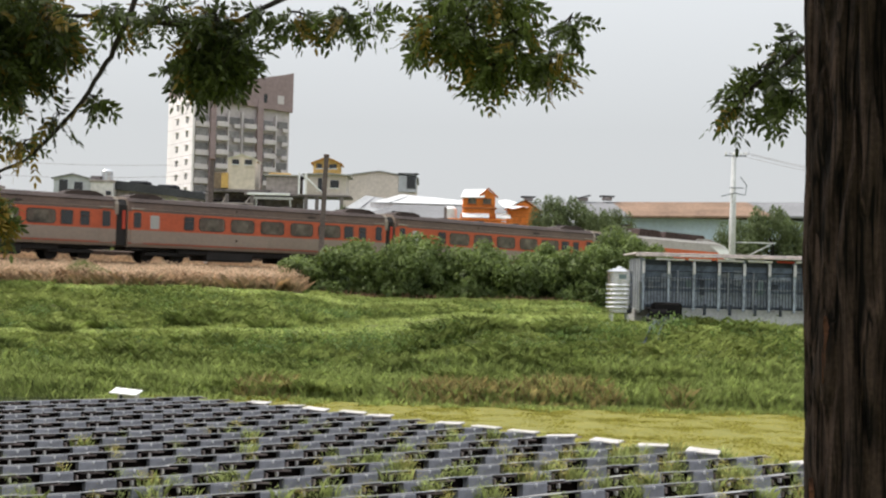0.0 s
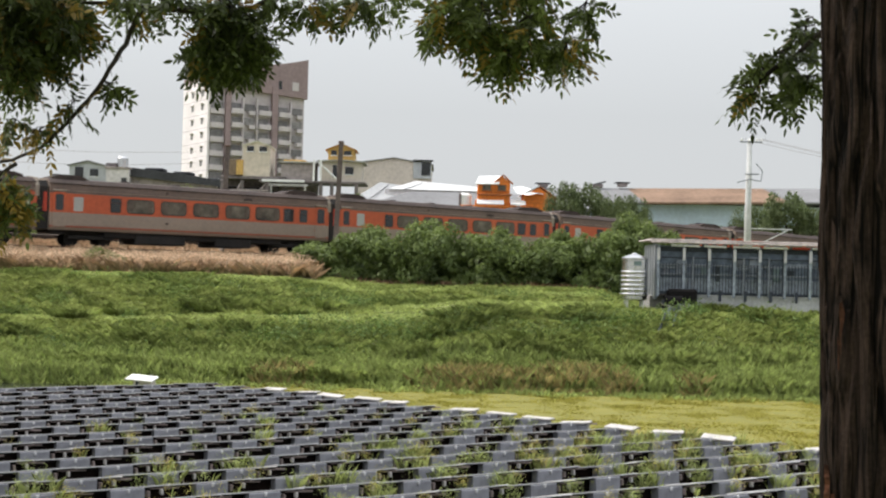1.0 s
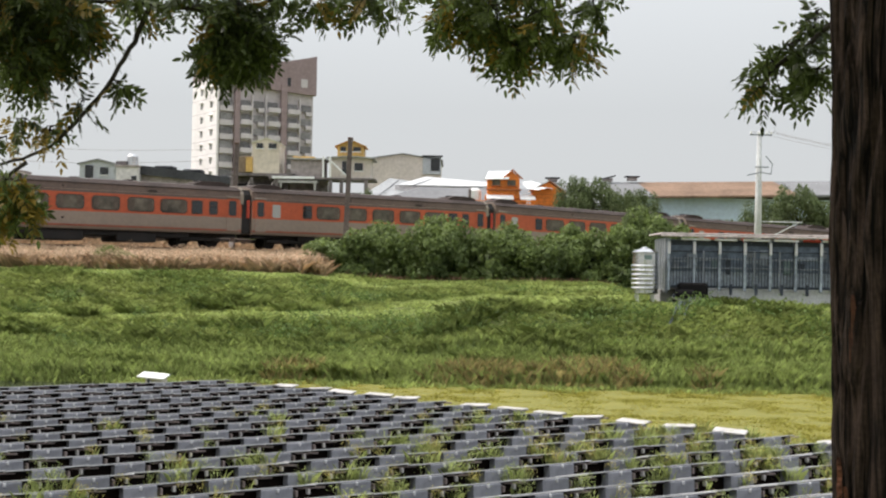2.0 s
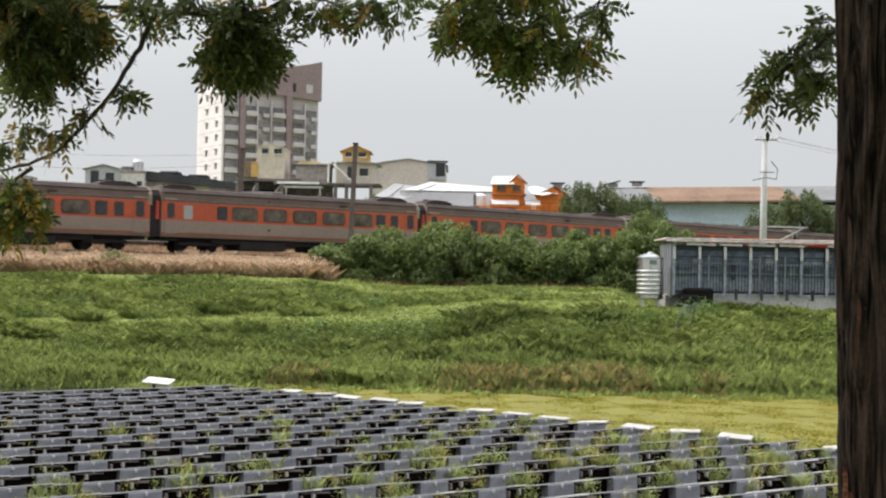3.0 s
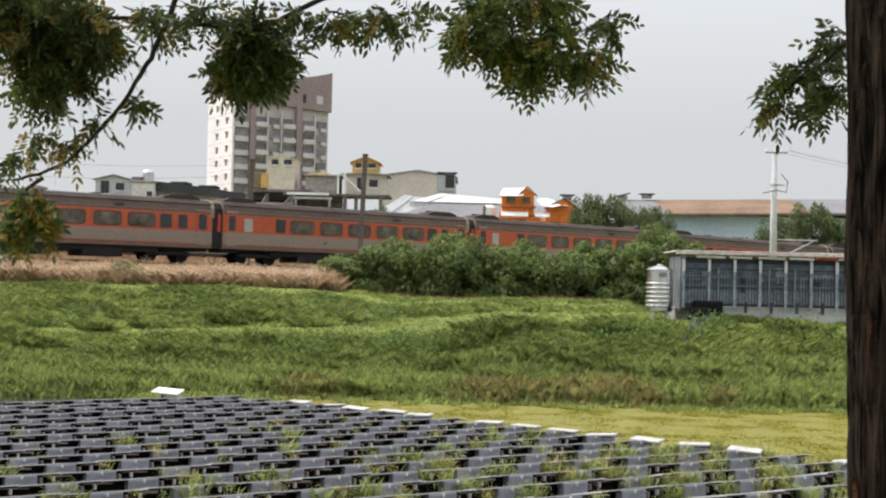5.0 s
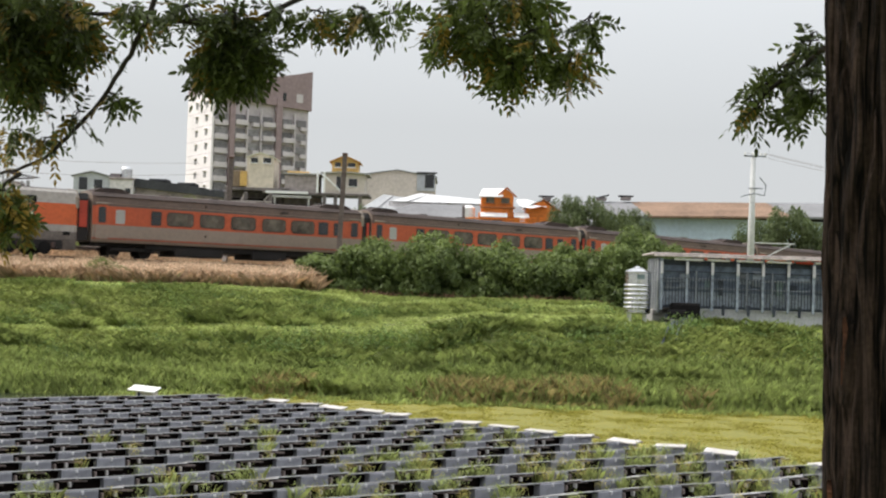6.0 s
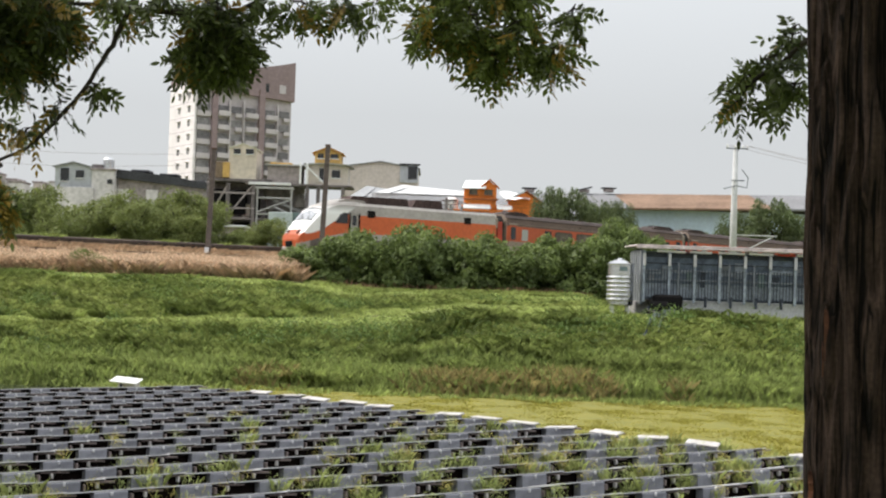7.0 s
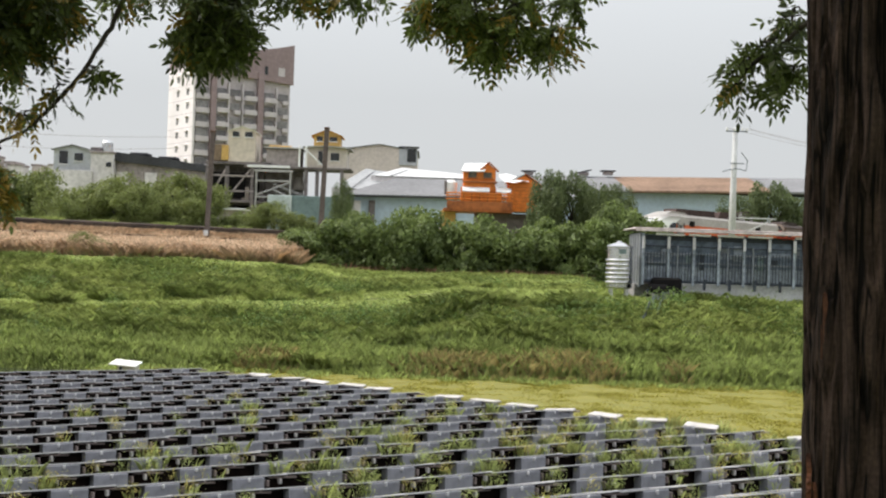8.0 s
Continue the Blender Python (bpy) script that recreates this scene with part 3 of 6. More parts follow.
def locomotive():
    """The nose points to -x."""
    loco = thing("train_locomotive", "streamlined electric locomotive with white nose and orange band", "locomotive", "locomotives of the train")
    length = 9.0 - NOSE
    zs = [0.40, 0.62, 0.85, 1.0, 1.15, 1.3, 1.45, 1.55, 1.62, 1.72, 1.86, 2.0, 2.15, 2.3, 2.5, 2.7, 2.9, 3.12, 3.32, 3.55, 3.78]
    stations = [0, 0.06, 0.12] + [0.25 + 0.15 * k for k in range(28)] + [5, 6, 7.5, 9, 12, 15, length - 0.2, length]
    rings = []
    for x in stations:
        top, half = loco_top(x), loco_half(x)
        tuck = 0.9 if x > length - 0.1 else 1
        r = []
        for z in zs:
            f = min(z, 0.40 + (top - 0.40) * (0.70 + 0.22 * (z - 0.40) / 3.4)) if x < 4.2 else z
            lean = 1 - 0.06 * max(0, (z - 3.12) / 0.66) - 0.10 * max(0, (1.0 - z) / 0.6)
            r.append((-half * lean * tuck, f))
        last = r[-1][1]
        for y, h in ((0.80, 0.60), (0.5, 0.88), (0.2, 0.99)):
            r.append((-half * y * tuck, last + (top - last) * h))
        rings.append([(x + NOSE, y, z) for y, z in r] + [(x + NOSE, -y, z) for y, z in reversed(r)])
    n = len(rings[0])
    s = Shape()
    for j in range(len(rings) - 1):
        xm = (stations[j] + stations[j + 1]) / 2
        under = float(np.interp(xm, (0, 0.6, 1.5, 3.6), (1.0, 1.15, 1.42, 1.86)))
        over = float(np.interp(xm, (0, 0.5, 1.0, 1.8, 2.8, 3.6), (1.78, 1.72, 1.78, 2.1, 2.75, 3.12)))
        for i in range(n):
            a, b = rings[j][i], rings[j][(i + 1) % n]
            c, d = rings[j + 1][(i + 1) % n], rings[j + 1][i]
            z = (a[2] + b[2] + c[2] + d[2]) / 4
            side = abs(a[1] + b[1] + c[1] + d[1]) / 4 > 0.82 * loco_half(xm)
            if z > 3.95 and xm > 5:
                slot = 3
            elif not side:
                slot = 1 if xm < 0.38 and z > 0.9 else 0
            elif xm > 3.5 and 1.86 < z < 3.12 or xm < 0.45 and under < z < over:
                slot = 1
            elif z < 1.45 and xm > 0.8:
                slot = 5
            else:
                slot = 0
            s.add([a, b, c, d], [(0, 1, 2, 3)], slot)
    s.add(rings[0], [tuple(range(n))], 1)
    s.add(rings[-1], [tuple(range(n))], 0)
    part("body", s, [M_LIVERY, M_ORANGE_BRIGHT, M_LOCO_WHITE, M_ROOF, M_STRIPE, M_UNDER_GREY], loco, smooth=False)
    for side in (-1, 1):
        xs = [0.3 + 0.13 * k for k in range(26)]
        s = Shape()
        for x in xs:
            lo = float(np.interp(x, (0, 0.6, 1.5, 3.55), (1.0, 1.15, 1.42, 1.86)))
            hi = float(np.interp(x, (0, 0.5, 1.0, 1.8, 2.8, 3.55), (1.70, 1.66, 1.74, 2.05, 2.7, 3.12)))
            s.v += [(x + NOSE, side * (loco_half(x) + 0.008), lo + (hi - lo) * k / 3) for k in range(4)]
        s.f = [(i * 4 + k, i * 4 + k + 1, i * 4 + k + 5, i * 4 + k + 4) for i in range(len(xs) - 1) for k in range(3)]
        s.m = [0] * len(s.f)
        part("sweeping_stripe", s, M_ORANGE_BRIGHT, loco, "orange stripe sweeping down to the nose")
    # windscreen on the slope of the nose
    q = []
    for x in (0.95, 1.35, 1.75):
        for y in (-1.12, -0.56, 0, 0.56, 1.12):
            q.append((x + NOSE, y * (1 - 0.08 * (x - 0.95)), loco_top(x) + 0.035 - 0.085 * y * y))
    s = Shape().add(q, [(r * 5 + i, r * 5 + i + 1, r * 5 + i + 6, r * 5 + i + 5) for r in range(2) for i in range(4)])
    edge = [Vector(q[i]) for i in (0, 1, 2, 3, 4, 9, 14, 13, 12, 11, 10, 5, 0)]
    part("windscreen_seal", Shape().rod(edge, [0.022], 6), M_BLACK, loco)
    w = part("windscreen", s, M_GLASS_SKY, loco, "raked windscreen with the sky's reflection painted in pale grey")
    for y in (-0.7, 0.15):
        part("wiper", Shape().rod([(NOSE + 0.9, y - 0.1, loco_top(0.9) + 0.05), (NOSE + 1.2, y + 0.2, loco_top(1.2) + 0.05), (NOSE + 1.35, y + 0.5, loco_top(1.35) + 0.04)], [0.018], 6), M_BLACK, w)
    for y in (-0.66, 0.66):
        part("headlight", Shape().lathe([(0.19, -0.05), (0.20, 0.02), (0.14, 0.05)], 16), M_LAMP, loco, "round dark headlight in the orange nose",
             at=Matrix.Translation((-7.92, y, 1.80)) @ pose(0, 0, 0, 0, -50, 0))
    part("coupler_cover", Shape().box((-8.16, 0, 0.95), (0.3, 0.85, 0.42), 0, 0.1), M_BLACK, loco)
    part("plough", Shape().box((-8.02, 0, 0.56), (0.5, 1.9, 0.5), 0, 0.12), M_LOCO_GREY, loco)
    cab = Shape().prism([(-5.5, 2.5), (-4.45, 2.5), (-4.45, 3.22), (-4.8, 3.25), (-5.1, 3.1)], -1.468, -1.42, "y")
    part("cab_side_window", cab, M_GLASS_DARK, loco, "dark wedge-shaped cab window")
    d = part("cab_door", pane(-4.25, -3.6, 1.5, 3.3, 0.06, -1.466), M_LOCO_GREY, loco)
    part("door_window", pane(-4.1, -3.75, 2.4, 3.1, 0.06, -1.475), M_GLASS_DARK, d)
    for x in (-4.3, -3.52):
        part("grab_rail", Shape().box((x, -1.475, 2.1), (0.13, 0.04, 2.3), 0, 0.01), M_BLACK, d)
    for x in (-2.5, 6.1):
        v = part("vent", pane(x - 0.32, x + 0.32, 3.02, 3.5, 0.05, -1.47), M_BLACK, loco, "dark square louvred vent")
        for k in range(4):
            part("louvre", Shape().box((x, -1.485, 3.08 + k * 0.11), (0.6, 0.03, 0.03)), M_UNDER, v)
    part("emblem", Shape().lathe([(0.2, -1.462), (0.2, -1.47)], 16), M_CONCRETE_OLD, loco, at=pose(1.4, 0, 1.8, 90, 0, 0) @ Matrix.Diagonal((1, 1, -1, 1)))
    part("number_plate", Shape().box((8.3, -1.455, 1.35), (0.42, 0.02, 0.22), 0, 0.005), M_BLACK, loco)
    for x, l, h in ((-1.4, 5.2, 0.50), (2.9, 2.8, 0.58)):
        u = part("roof_equipment", Shape().prism([(x - l / 2, 4.0), (x + l / 2, 4.0), (x + l / 2 - 0.15, 4.06 + h), (x - l / 2 + 0.35, 4.0 + h)], -0.75, 0.75, "y"), M_ROOF_GEAR, loco, "sooty roof equipment boxes")
        for k in range(4):
            part("rib", Shape().box((x - l / 2 + 0.6 + k * (l - 1.2) / 3, 0, 4.06 + h * 0.45), (0.08, 1.56, h * 0.9), 0, 0.02), M_ROOF_GEAR, u)
    part("roof_fairing", Shape().prism([(-5.0, 4.04), (-2.6, 4.04), (-2.8, 4.20), (-4.4, 4.24)], -0.9, 0.9, "y"), M_LOCO_GREY, loco, "pale grey fairing behind the cab")
    for x in (4.75, 5.0):
        part("roof_post", Shape().rod([(x, -0.4, 4.05), (x, -0.4, 4.75)], [0.06], 8), M_CONCRETE, loco, "pale insulator post")
    s = Shape()
    for x in (5.2, 6.2):
        for y in (-0.55, 0.55):
            s.lathe([(0.07, 4.05), (0.13, 4.1), (0.07, 4.16), (0.13, 4.22), (0.07, 4.28), (0.13, 4.34), (0.06, 4.42)], 10, c=(x, y, 0))
    part("insulator", s, M_CONCRETE, loco)
    p = part("pantograph", Shape().rod([(5.2, -0.5, 4.45), (6.9, -0.4, 4.62), (5.4, -0.4, 4.8)], [0.04], 6).rod([(5.2, 0.5, 4.45), (6.9, 0.4, 4.62), (5.4, 0.4, 4.8)], [0.04], 6)
             .rod([(5.4, -0.85, 4.8), (5.4, 0.85, 4.8)], [0.05], 6), M_ROOF_GEAR, loco, "folded pantograph")
    part("contact_strip", Shape().box((5.7, 0, 4.82), (0.08, 1.6, 0.05), 0, 0.01), M_BLACK, p)
    part("underframe", Shape().box((0.8, 0, 0.6), (5.4, 2.5, 0.75), 0, 0.05), M_UNDER_GREY, loco)
    for x in (-4.6, 5.6):
        bogie(loco, x)
    # solid dark boxes over the skirt paint the shade of open bogie wells
    part("bogie_well_shade", Shape().box((-4.5, 0, 0.66), (4.2, 2.90, 0.56), 0, 0.03), M_UNDER, loco)
    part("bogie_well_shade", Shape().box((5.9, 0, 0.66), (4.4, 2.90, 0.56), 0, 0.03), M_UNDER, loco)
    for x in (-5.6, -3.5, 4.9, 7.0):
        part("axle_box", Shape().lathe([(0.40, 1.44), (0.40, 1.48), (0.34, 1.5), (0.1, 1.52)], 18), M_BLACK, loco, at=pose(x, 0, 0.45, 90, 0, 0))
        part("spring", Shape().box((x + 0.5, -1.47, 0.62), (0.22, 0.1, 0.34), 0, 0.03), M_ROOF_GEAR, loco)
    hood = [(-1.15, 1.0), (-1.2, 3.5), (-0.95, 3.86), (0.95, 3.86), (1.2, 3.5), (1.15, 1.0)]
    g = part("gangway", Shape().prism(hood, 8.95, 9.75), M_GANGWAY, loco)
    part("gangway_panel", Shape().box((9.4, -1.22, 2.6), (0.5, 0.06, 1.6), 0, 0.02), M_GANG_RED, g, "red rubber gangway side")
    part("gangway_hood", Shape().prism([(-1.40, 2.9), (-1.40, 3.55), (-1.05, 4.0), (0, 4.12), (1.05, 4.0), (1.40, 3.55), (1.40, 2.9), (1.2, 2.9), (0.95, 3.8), (-0.95, 3.8), (-1.2, 2.9)], 8.85, 9.05), M_GANG_TAN, g)
    return loco


# the pale base colour carries the windscreen's sky reflection and glare
M_GLASS_SKY = glass("sky_paled_windscreen", (0.40, 0.42, 0.44), 0.08)
M_ROOF_GEAR = mat("sooty_roof_gear", (0.070, 0.043, 0.038), 0.85, 0, 0.35, 6.0, 0.8, 0.1)
M_UNDER_GREY = mat("grimy_skirt", (0.145, 0.122, 0.108), 0.7, 0, 0.25, 5.0, 0.6, 0.05)

TURN = Matrix((ALONG, ACROSS, (0, 0, 1))).transposed().to_4x4()


def on_track(s, back=False):
    """The pose on the rails at s metres along the track."""
    p = TRACK + ALONG * s
    fall = math.degrees(math.atan((dip(s + 7) - dip(s - 7)) / 14))
    return Matrix.Translation((p.x, p.y, RAIL_TOP - (dip(s + 7) + dip(s - 7)) / 2)) @ TURN @ pose(0, 0, 0, 0, fall, 0) @ (pose(0, 0, 0, 0, 0, 180) if back else Matrix())


TRAIN = []                                    # (thing, metres ahead of the rear coupling, facing back)
first = carriage()
for k in range(12):
    c = first if k == 0 else copy_thing(first, Matrix())
    c.matrix_basis = on_track((k + 0.5) * PITCH - 170)
    TRAIN.append((c, (k + 0.5) * PITCH, False))
rear = locomotive()
front = copy_thing(rear, Matrix())
TRAIN += [(rear, -9.55, False), (front, 12 * PITCH + 9.55, True)]

# seconds, and metres of the rear coupling along the track, in carriage lengths
RUN = ((0.0, -9.705), (0.5, -8.87), (1.0, -8.0), (1.5, -7.19), (2.0, -6.365), (3.5, -3.908), (4.0, -3.15), (4.5, -2.328), (6.0, 0.12), (6.5, 0.998), (7.0, 1.80), (7.5, 2.612), (8.0, 3.43))


def motions():
    for ob, ahead, back in TRAIN:
        walk(ob, [(t, on_track(n * PITCH + ahead, back)) for t, n in RUN])


# ---- floating solar array ----
ROW = Vector((1.343, 0.926, 0))            # from a panel to the next one in its row
STEP = Vector((1.087, -0.891, 0))          # from a row to the next one nearer the road
HOME = Vector((-5.228, 26.007, 0))
LAST = 9                                   # the panel at the open end of each row
TILT = math.degrees(math.atan2(ROW.y, ROW.x))


def berth(i, j):
    """The place of panel i in row j of the array."""
    return HOME + ROW * i + STEP * j


def solar_unit():
    """x runs along the row; the high edge of the panel faces -y."""
    u = thing("solar_panel", "tilted dark solar panel on grey floats with pale frame", "solar panel", "panels of the floating array")
    w = ROW.length
    put = Matrix.Translation((0, 0.04, 0.50)) @ Matrix.Rotation(radians(-12), 4, "X")
    part("glass", Shape().box((0, 0.5, 0), (w - 0.06, 0.98, 0.012)), M_PV, u, at=put)
    # black plate added so that the glass's underside reads as shade
    part("shade_backing", Shape().box((0, 0.5, -0.022), (w - 0.06, 0.98, 0.02)), M_BLACK, u, at=put)
    f = Shape()
    for c, s in (((0, 0, 0), (w - 0.01, 0.03, 0.026)), ((0, 1.0, 0), (w - 0.01, 0.03, 0.04)), ((-w / 2 + 0.02, 0.5, 0), (0.03, 0.97, 0.04)), ((w / 2 - 0.02, 0.5, 0), (0.03, 0.97, 0.04))):
        f.box(c, s, 0, 0.006)
    part("frame", f, M_FRAME, u, "dull aluminium frame", at=put)
    hull = Shape()
    hull.prism([(-0.015, 0.02), (0.20, 0.02), (0.20, 0.45), (0.03, 0.485), (0.0, 0.47)], -0.315, 0.315)
    hull.box((0, 0.45, 0.08), (0.72, 0.6, 0.16), 0, 0.05)
    part("float", hull, M_FLOAT, u)
    part("clamp", Shape().box((0.0, -0.03, 0.455), (0.05, 0.04, 0.075), 0, 0.012), M_ALU, u)
    # the gap to the next float: a short lug and a sagging strap
    part("end_lug", Shape().box((0.405, 0.07, 0.36), (0.05, 0.12, 0.12), 0, 0.02), M_STRAP, u)
    part("end_lug", Shape().box((0.66, 0.06, 0.385), (0.05, 0.10, 0.10), 0, 0.02), M_FLOAT_WHITE, u)
    part("connector_bar", Shape().box((0.73, 0.09, 0.452), (0.58, 0.05, 0.045), 0, 0.015, Matrix.Rotation(0.05, 3, "Y")), M_STRAP, u, "weathered plastic connector strap")
    # dark sheets added to paint the shade beneath and behind the panel
    part("gap_shade_back", Shape().box((0, 0.74, 0.17), (w - 0.02, 0.04, 0.26), 0, 0.01), M_GAP_SHADE, u)
    part("gap_shade_front", Shape().box((0, 0.30, 0.30), (w - 0.02, 0.02, 0.26), 0, 0.005), M_GAP_SHADE, u)
    return u


def solar_array():
    unit, made = solar_unit(), 0
    plate = None
    for j in range(-14, 8):
        for i in range(-8, LAST + 1):
            p = berth(i, j)
            if abs(p.x) > 0.345 * p.y + 2.2:
                continue
            r = random.Random(j * 40 + i)
            m = Matrix.Translation((p.x, p.y, r.uniform(-0.015, 0.015))) @ pose(0, 0, 0, r.uniform(-1, 1), r.uniform(-0.5, 0.5), TILT + r.uniform(-0.5, 0.5))
            if made:
                copy_thing(unit, m)
            else:
                unit.matrix_basis = m
            made += 1
        if -13 < j < 4 and j not in (-7, 1):
            r = random.Random(900 + j)
            p = berth(LAST + 0.55 - 0.03 * (j + 12) + r.uniform(-0.06, 0.06), j + r.uniform(-0.1, 0.1))
            tip = 9 if j in (2, 0, -3) else 4
            m = Matrix.Translation((p.x, p.y, 0)) @ pose(0, 0, 0, r.uniform(-3, tip + 3), r.uniform(-tip, tip), TILT - 62 + r.uniform(-12, 12))
            if plate is None:
                plate = thing("edge_pontoon", "weathered white plastic pontoon at the array's edge", "pontoon", "pontoons along the array's edge", m)
                part("deck", Shape().box((0, 0, 0.50), (0.84, 0.40, 0.05), 0, 0.02), M_FLOAT_WHITE, plate)
                part("hull", Shape().box((0, 0, 0.22), (0.72, 0.32, 0.5), 0, 0.05), M_FLOAT, plate)
            else:
                copy_thing(plate, m)


M_FRAME = mat("dull_aluminium", (0.44, 0.43, 0.43), 0.5, 0.1, 0.15, 6.0, 1.0, 0.05)
M_GAP_SHADE = mat("painted_gap_shade", (0.018, 0.012, 0.010), 0.9, 0, 0.4, 6.0, 1.0, 0.1, spec=0.1)
M_STRAP = mat("weathered_strap", (0.30, 0.235, 0.215), 0.7, 0, 0.35, 14.0, 3.0, 0.1)
solar_array()
b = thing("equipment_box", "white plastic equipment box with a tilted lid", "equipment box", at=pose(-10.62, 48.5, 0, 0, 0, -8))
part("lid", Shape().box((0, 0, 0), (1.0, 0.7, 0.06), 0, 0.02), M_WHITE, b, at=pose(0, 0, 0.50, 10, 4, 0))
part("body", Shape().box((0.08, 0.05, 0.22), (0.66, 0.5, 0.5), 0, 0.03), M_FLOAT_WHITE, b)
part("bracket", Shape().box((-0.1, -0.24, 0.34), (0.1, 0.05, 0.3), 0, 0.01), M_GALV_DARK, b)


# ---- town behind the railway ----
GROUND = 4.2


def tower_block():
    at = Matrix.Translation((-52.3, 298, GROUND)) @ pose(0, 0, 0, 0, 0, 32)
    t = thing("apartment_tower", "tall apartment block, white gable and grey balconied front", "apartment building", at=at)
    W, D, FL = 23.5, 14.8, 3.13
    part("core", Shape().box((W / 2, D / 2 + 0.2, 20.5), (W - 0.4, D - 0.4, 41)), M_TILE_GREY, t)
    g = part("gable_wall", Shape().box((-0.05, D / 2, 21.2), (0.5, D + 0.1, 42.4), 0, 0.05), M_TILE_WHITE, t, "white tiled gable wall")
    part("gable_top", Shape().box((-0.05, D / 2, 43.1), (0.5, D + 0.1, 1.3), 0, 0.05), M_TILE_BROWN, t, "mauve tiled parapet")
    for k in range(13):
        z = 1.9 + k * FL
        part("floor_line", Shape().box((-0.31, D / 2, z - 1.5), (0.04, D, 0.09)), M_TILE_GREY, g)
        for y in (3.2, 9.0):
            w = part("gable_window", Shape().box((-0.30, y, z + 0.1), (0.12, 1.3, 1.2)), M_GLASS_HAZY, g)
            part("window_hood", Shape().box((-0.55, y, z + 0.9), (0.5, 1.9, 0.12)), M_TILE_WHITE, w)
    cols = ((0.3, 3.6, 0), (5.0, 7.9, 1), (8.1, 11.2, 2), (11.6, 14.6, 1), (16.5, 19.4, 1), (20.0, 23.0, 2))
    for x0, x1 in ((3.7, 4.9), (14.9, 16.3)):
        part("pilaster", Shape().box(((x0 + x1) / 2, -0.35, 21), (x1 - x0, 1.0, 42), 0, 0.04), M_TILE_BROWN, t, "mauve tiled pilaster")
    for x in (8.0, 11.4, 19.7):
        part("pier", Shape().box((x, -0.15, 19.5), (0.35, 0.7, 39), 0, 0.03), M_TILE_LIGHT, t)
    for k in range(12):
        z = 1.0 + k * FL
        for x0, x1, kind in cols:
            xm, w = (x0 + x1) / 2, x1 - x0
            part("window", Shape().box((xm, 0.18, z + 1.5), (w - 0.5, 0.2, 1.5)), M_GLASS_HAZY if (k * 5 + int(x0)) % 3 else M_GLASS_DULL, t)
            if kind == 1:
                b = part("balcony", Shape().box((xm, -0.5, z - 0.05), (w, 1.3, 0.18), 0, 0.02), M_TILE_LIGHT, t)
                part("parapet", Shape().box((xm, -1.1, z + 0.45), (w, 0.14, 1.05), 0, 0.03), M_TILE_LIGHT, b)
            elif kind == 0:
                part("spandrel", Shape().box((xm, -0.05, z + 0.1), (w, 0.4, 1.2), 0, 0.03), M_TILE_LIGHT, t)
            else:
                part("window_box", Shape().box((xm + 0.5, -0.2, z + 0.25), (w * 0.5, 0.6, 0.9), 0, 0.03), M_TILE_LIGHT, t)
    crown = Shape()
    top = [(0.0, 41.2), (W + 0.2, 40.0)] + [(W + 0.2 - i * 0.1 * W, 46.0 + 3.1 * (1 - i / 10) ** 2.2) for i in range(11)]
    part("crown", crown.prism(top, -0.5, D, "y"), M_TILE_BROWN, t, "mauve crown with a curved parapet")
    for x in (16.8, 20.6):
        part("crown_window", Shape().box((x, -0.5, 42.6), (1.6 if x > 18 else 0.8, 0.12, 1.9)), M_GLASS_DARK if x < 18 else M_TILE_LIGHT, t)
    part("stair_head", Shape().box((12.5, 6, 46.5), (4, 4, 3), 0, 0.05), M_TILE_BROWN, t)


def gable_house(name, label, x0, x1, y0, depth, base, eaves, ridge, wall, roof, turn=0, over=0.4, windows=(), category="house", ridge_along="y"):
    """A house whose front face is at y0; windows: (x, z, w, h) on that front."""
    h = thing(name, label, category, at=Matrix.Translation(((x0 + x1) / 2, y0, base)) @ pose(0, 0, 0, 0, 0, turn))
    w, e, r = (x1 - x0) / 2, eaves - base, ridge - base
    if ridge_along == "y":
        part("wall", Shape().prism([(-w, 0), (w, 0), (w, e), (0, r), (-w, e)], 0, depth, "y"), wall, h)
        k = (r - e) / w
        for s in (-1, 1):
            part("roof", Shape().prism([(s * (w + over), e - k * over), (0, r), (0, r + 0.15), (s * (w + over), e - k * over + 0.15)], -over, depth + over, "y"), roof, h)
    else:
        part("wall", Shape().prism([(0, 0), (depth, 0), (depth, e), (depth / 2, r), (0, e)], -w, w, "x"), wall, h)
        k = (r - e) / (depth / 2)
        part("roof", Shape().prism([(-over, e - k * over), (depth / 2, r), (depth / 2, r + 0.15), (-over, e - k * over + 0.15)], -w - over, w + over, "x"), roof, h)
        part("roof", Shape().prism([(depth + over, e - k * over), (depth / 2, r), (depth / 2, r + 0.15), (depth + over, e - k * over + 0.15)], -w - over, w + over, "x"), roof, h)
    for x, z, a, b in windows:
        p = part("window", Shape().box((x - (x0 + x1) / 2, -0.03, z - base), (a, 0.12, b)), M_GLASS_DARK, h)
        part("window_frame", Shape().box((x - (x0 + x1) / 2, -0.06, z - base - b / 2 - 0.05), (a + 0.2, 0.16, 0.1), 0, 0.02), M_WHITE, p)
    return h


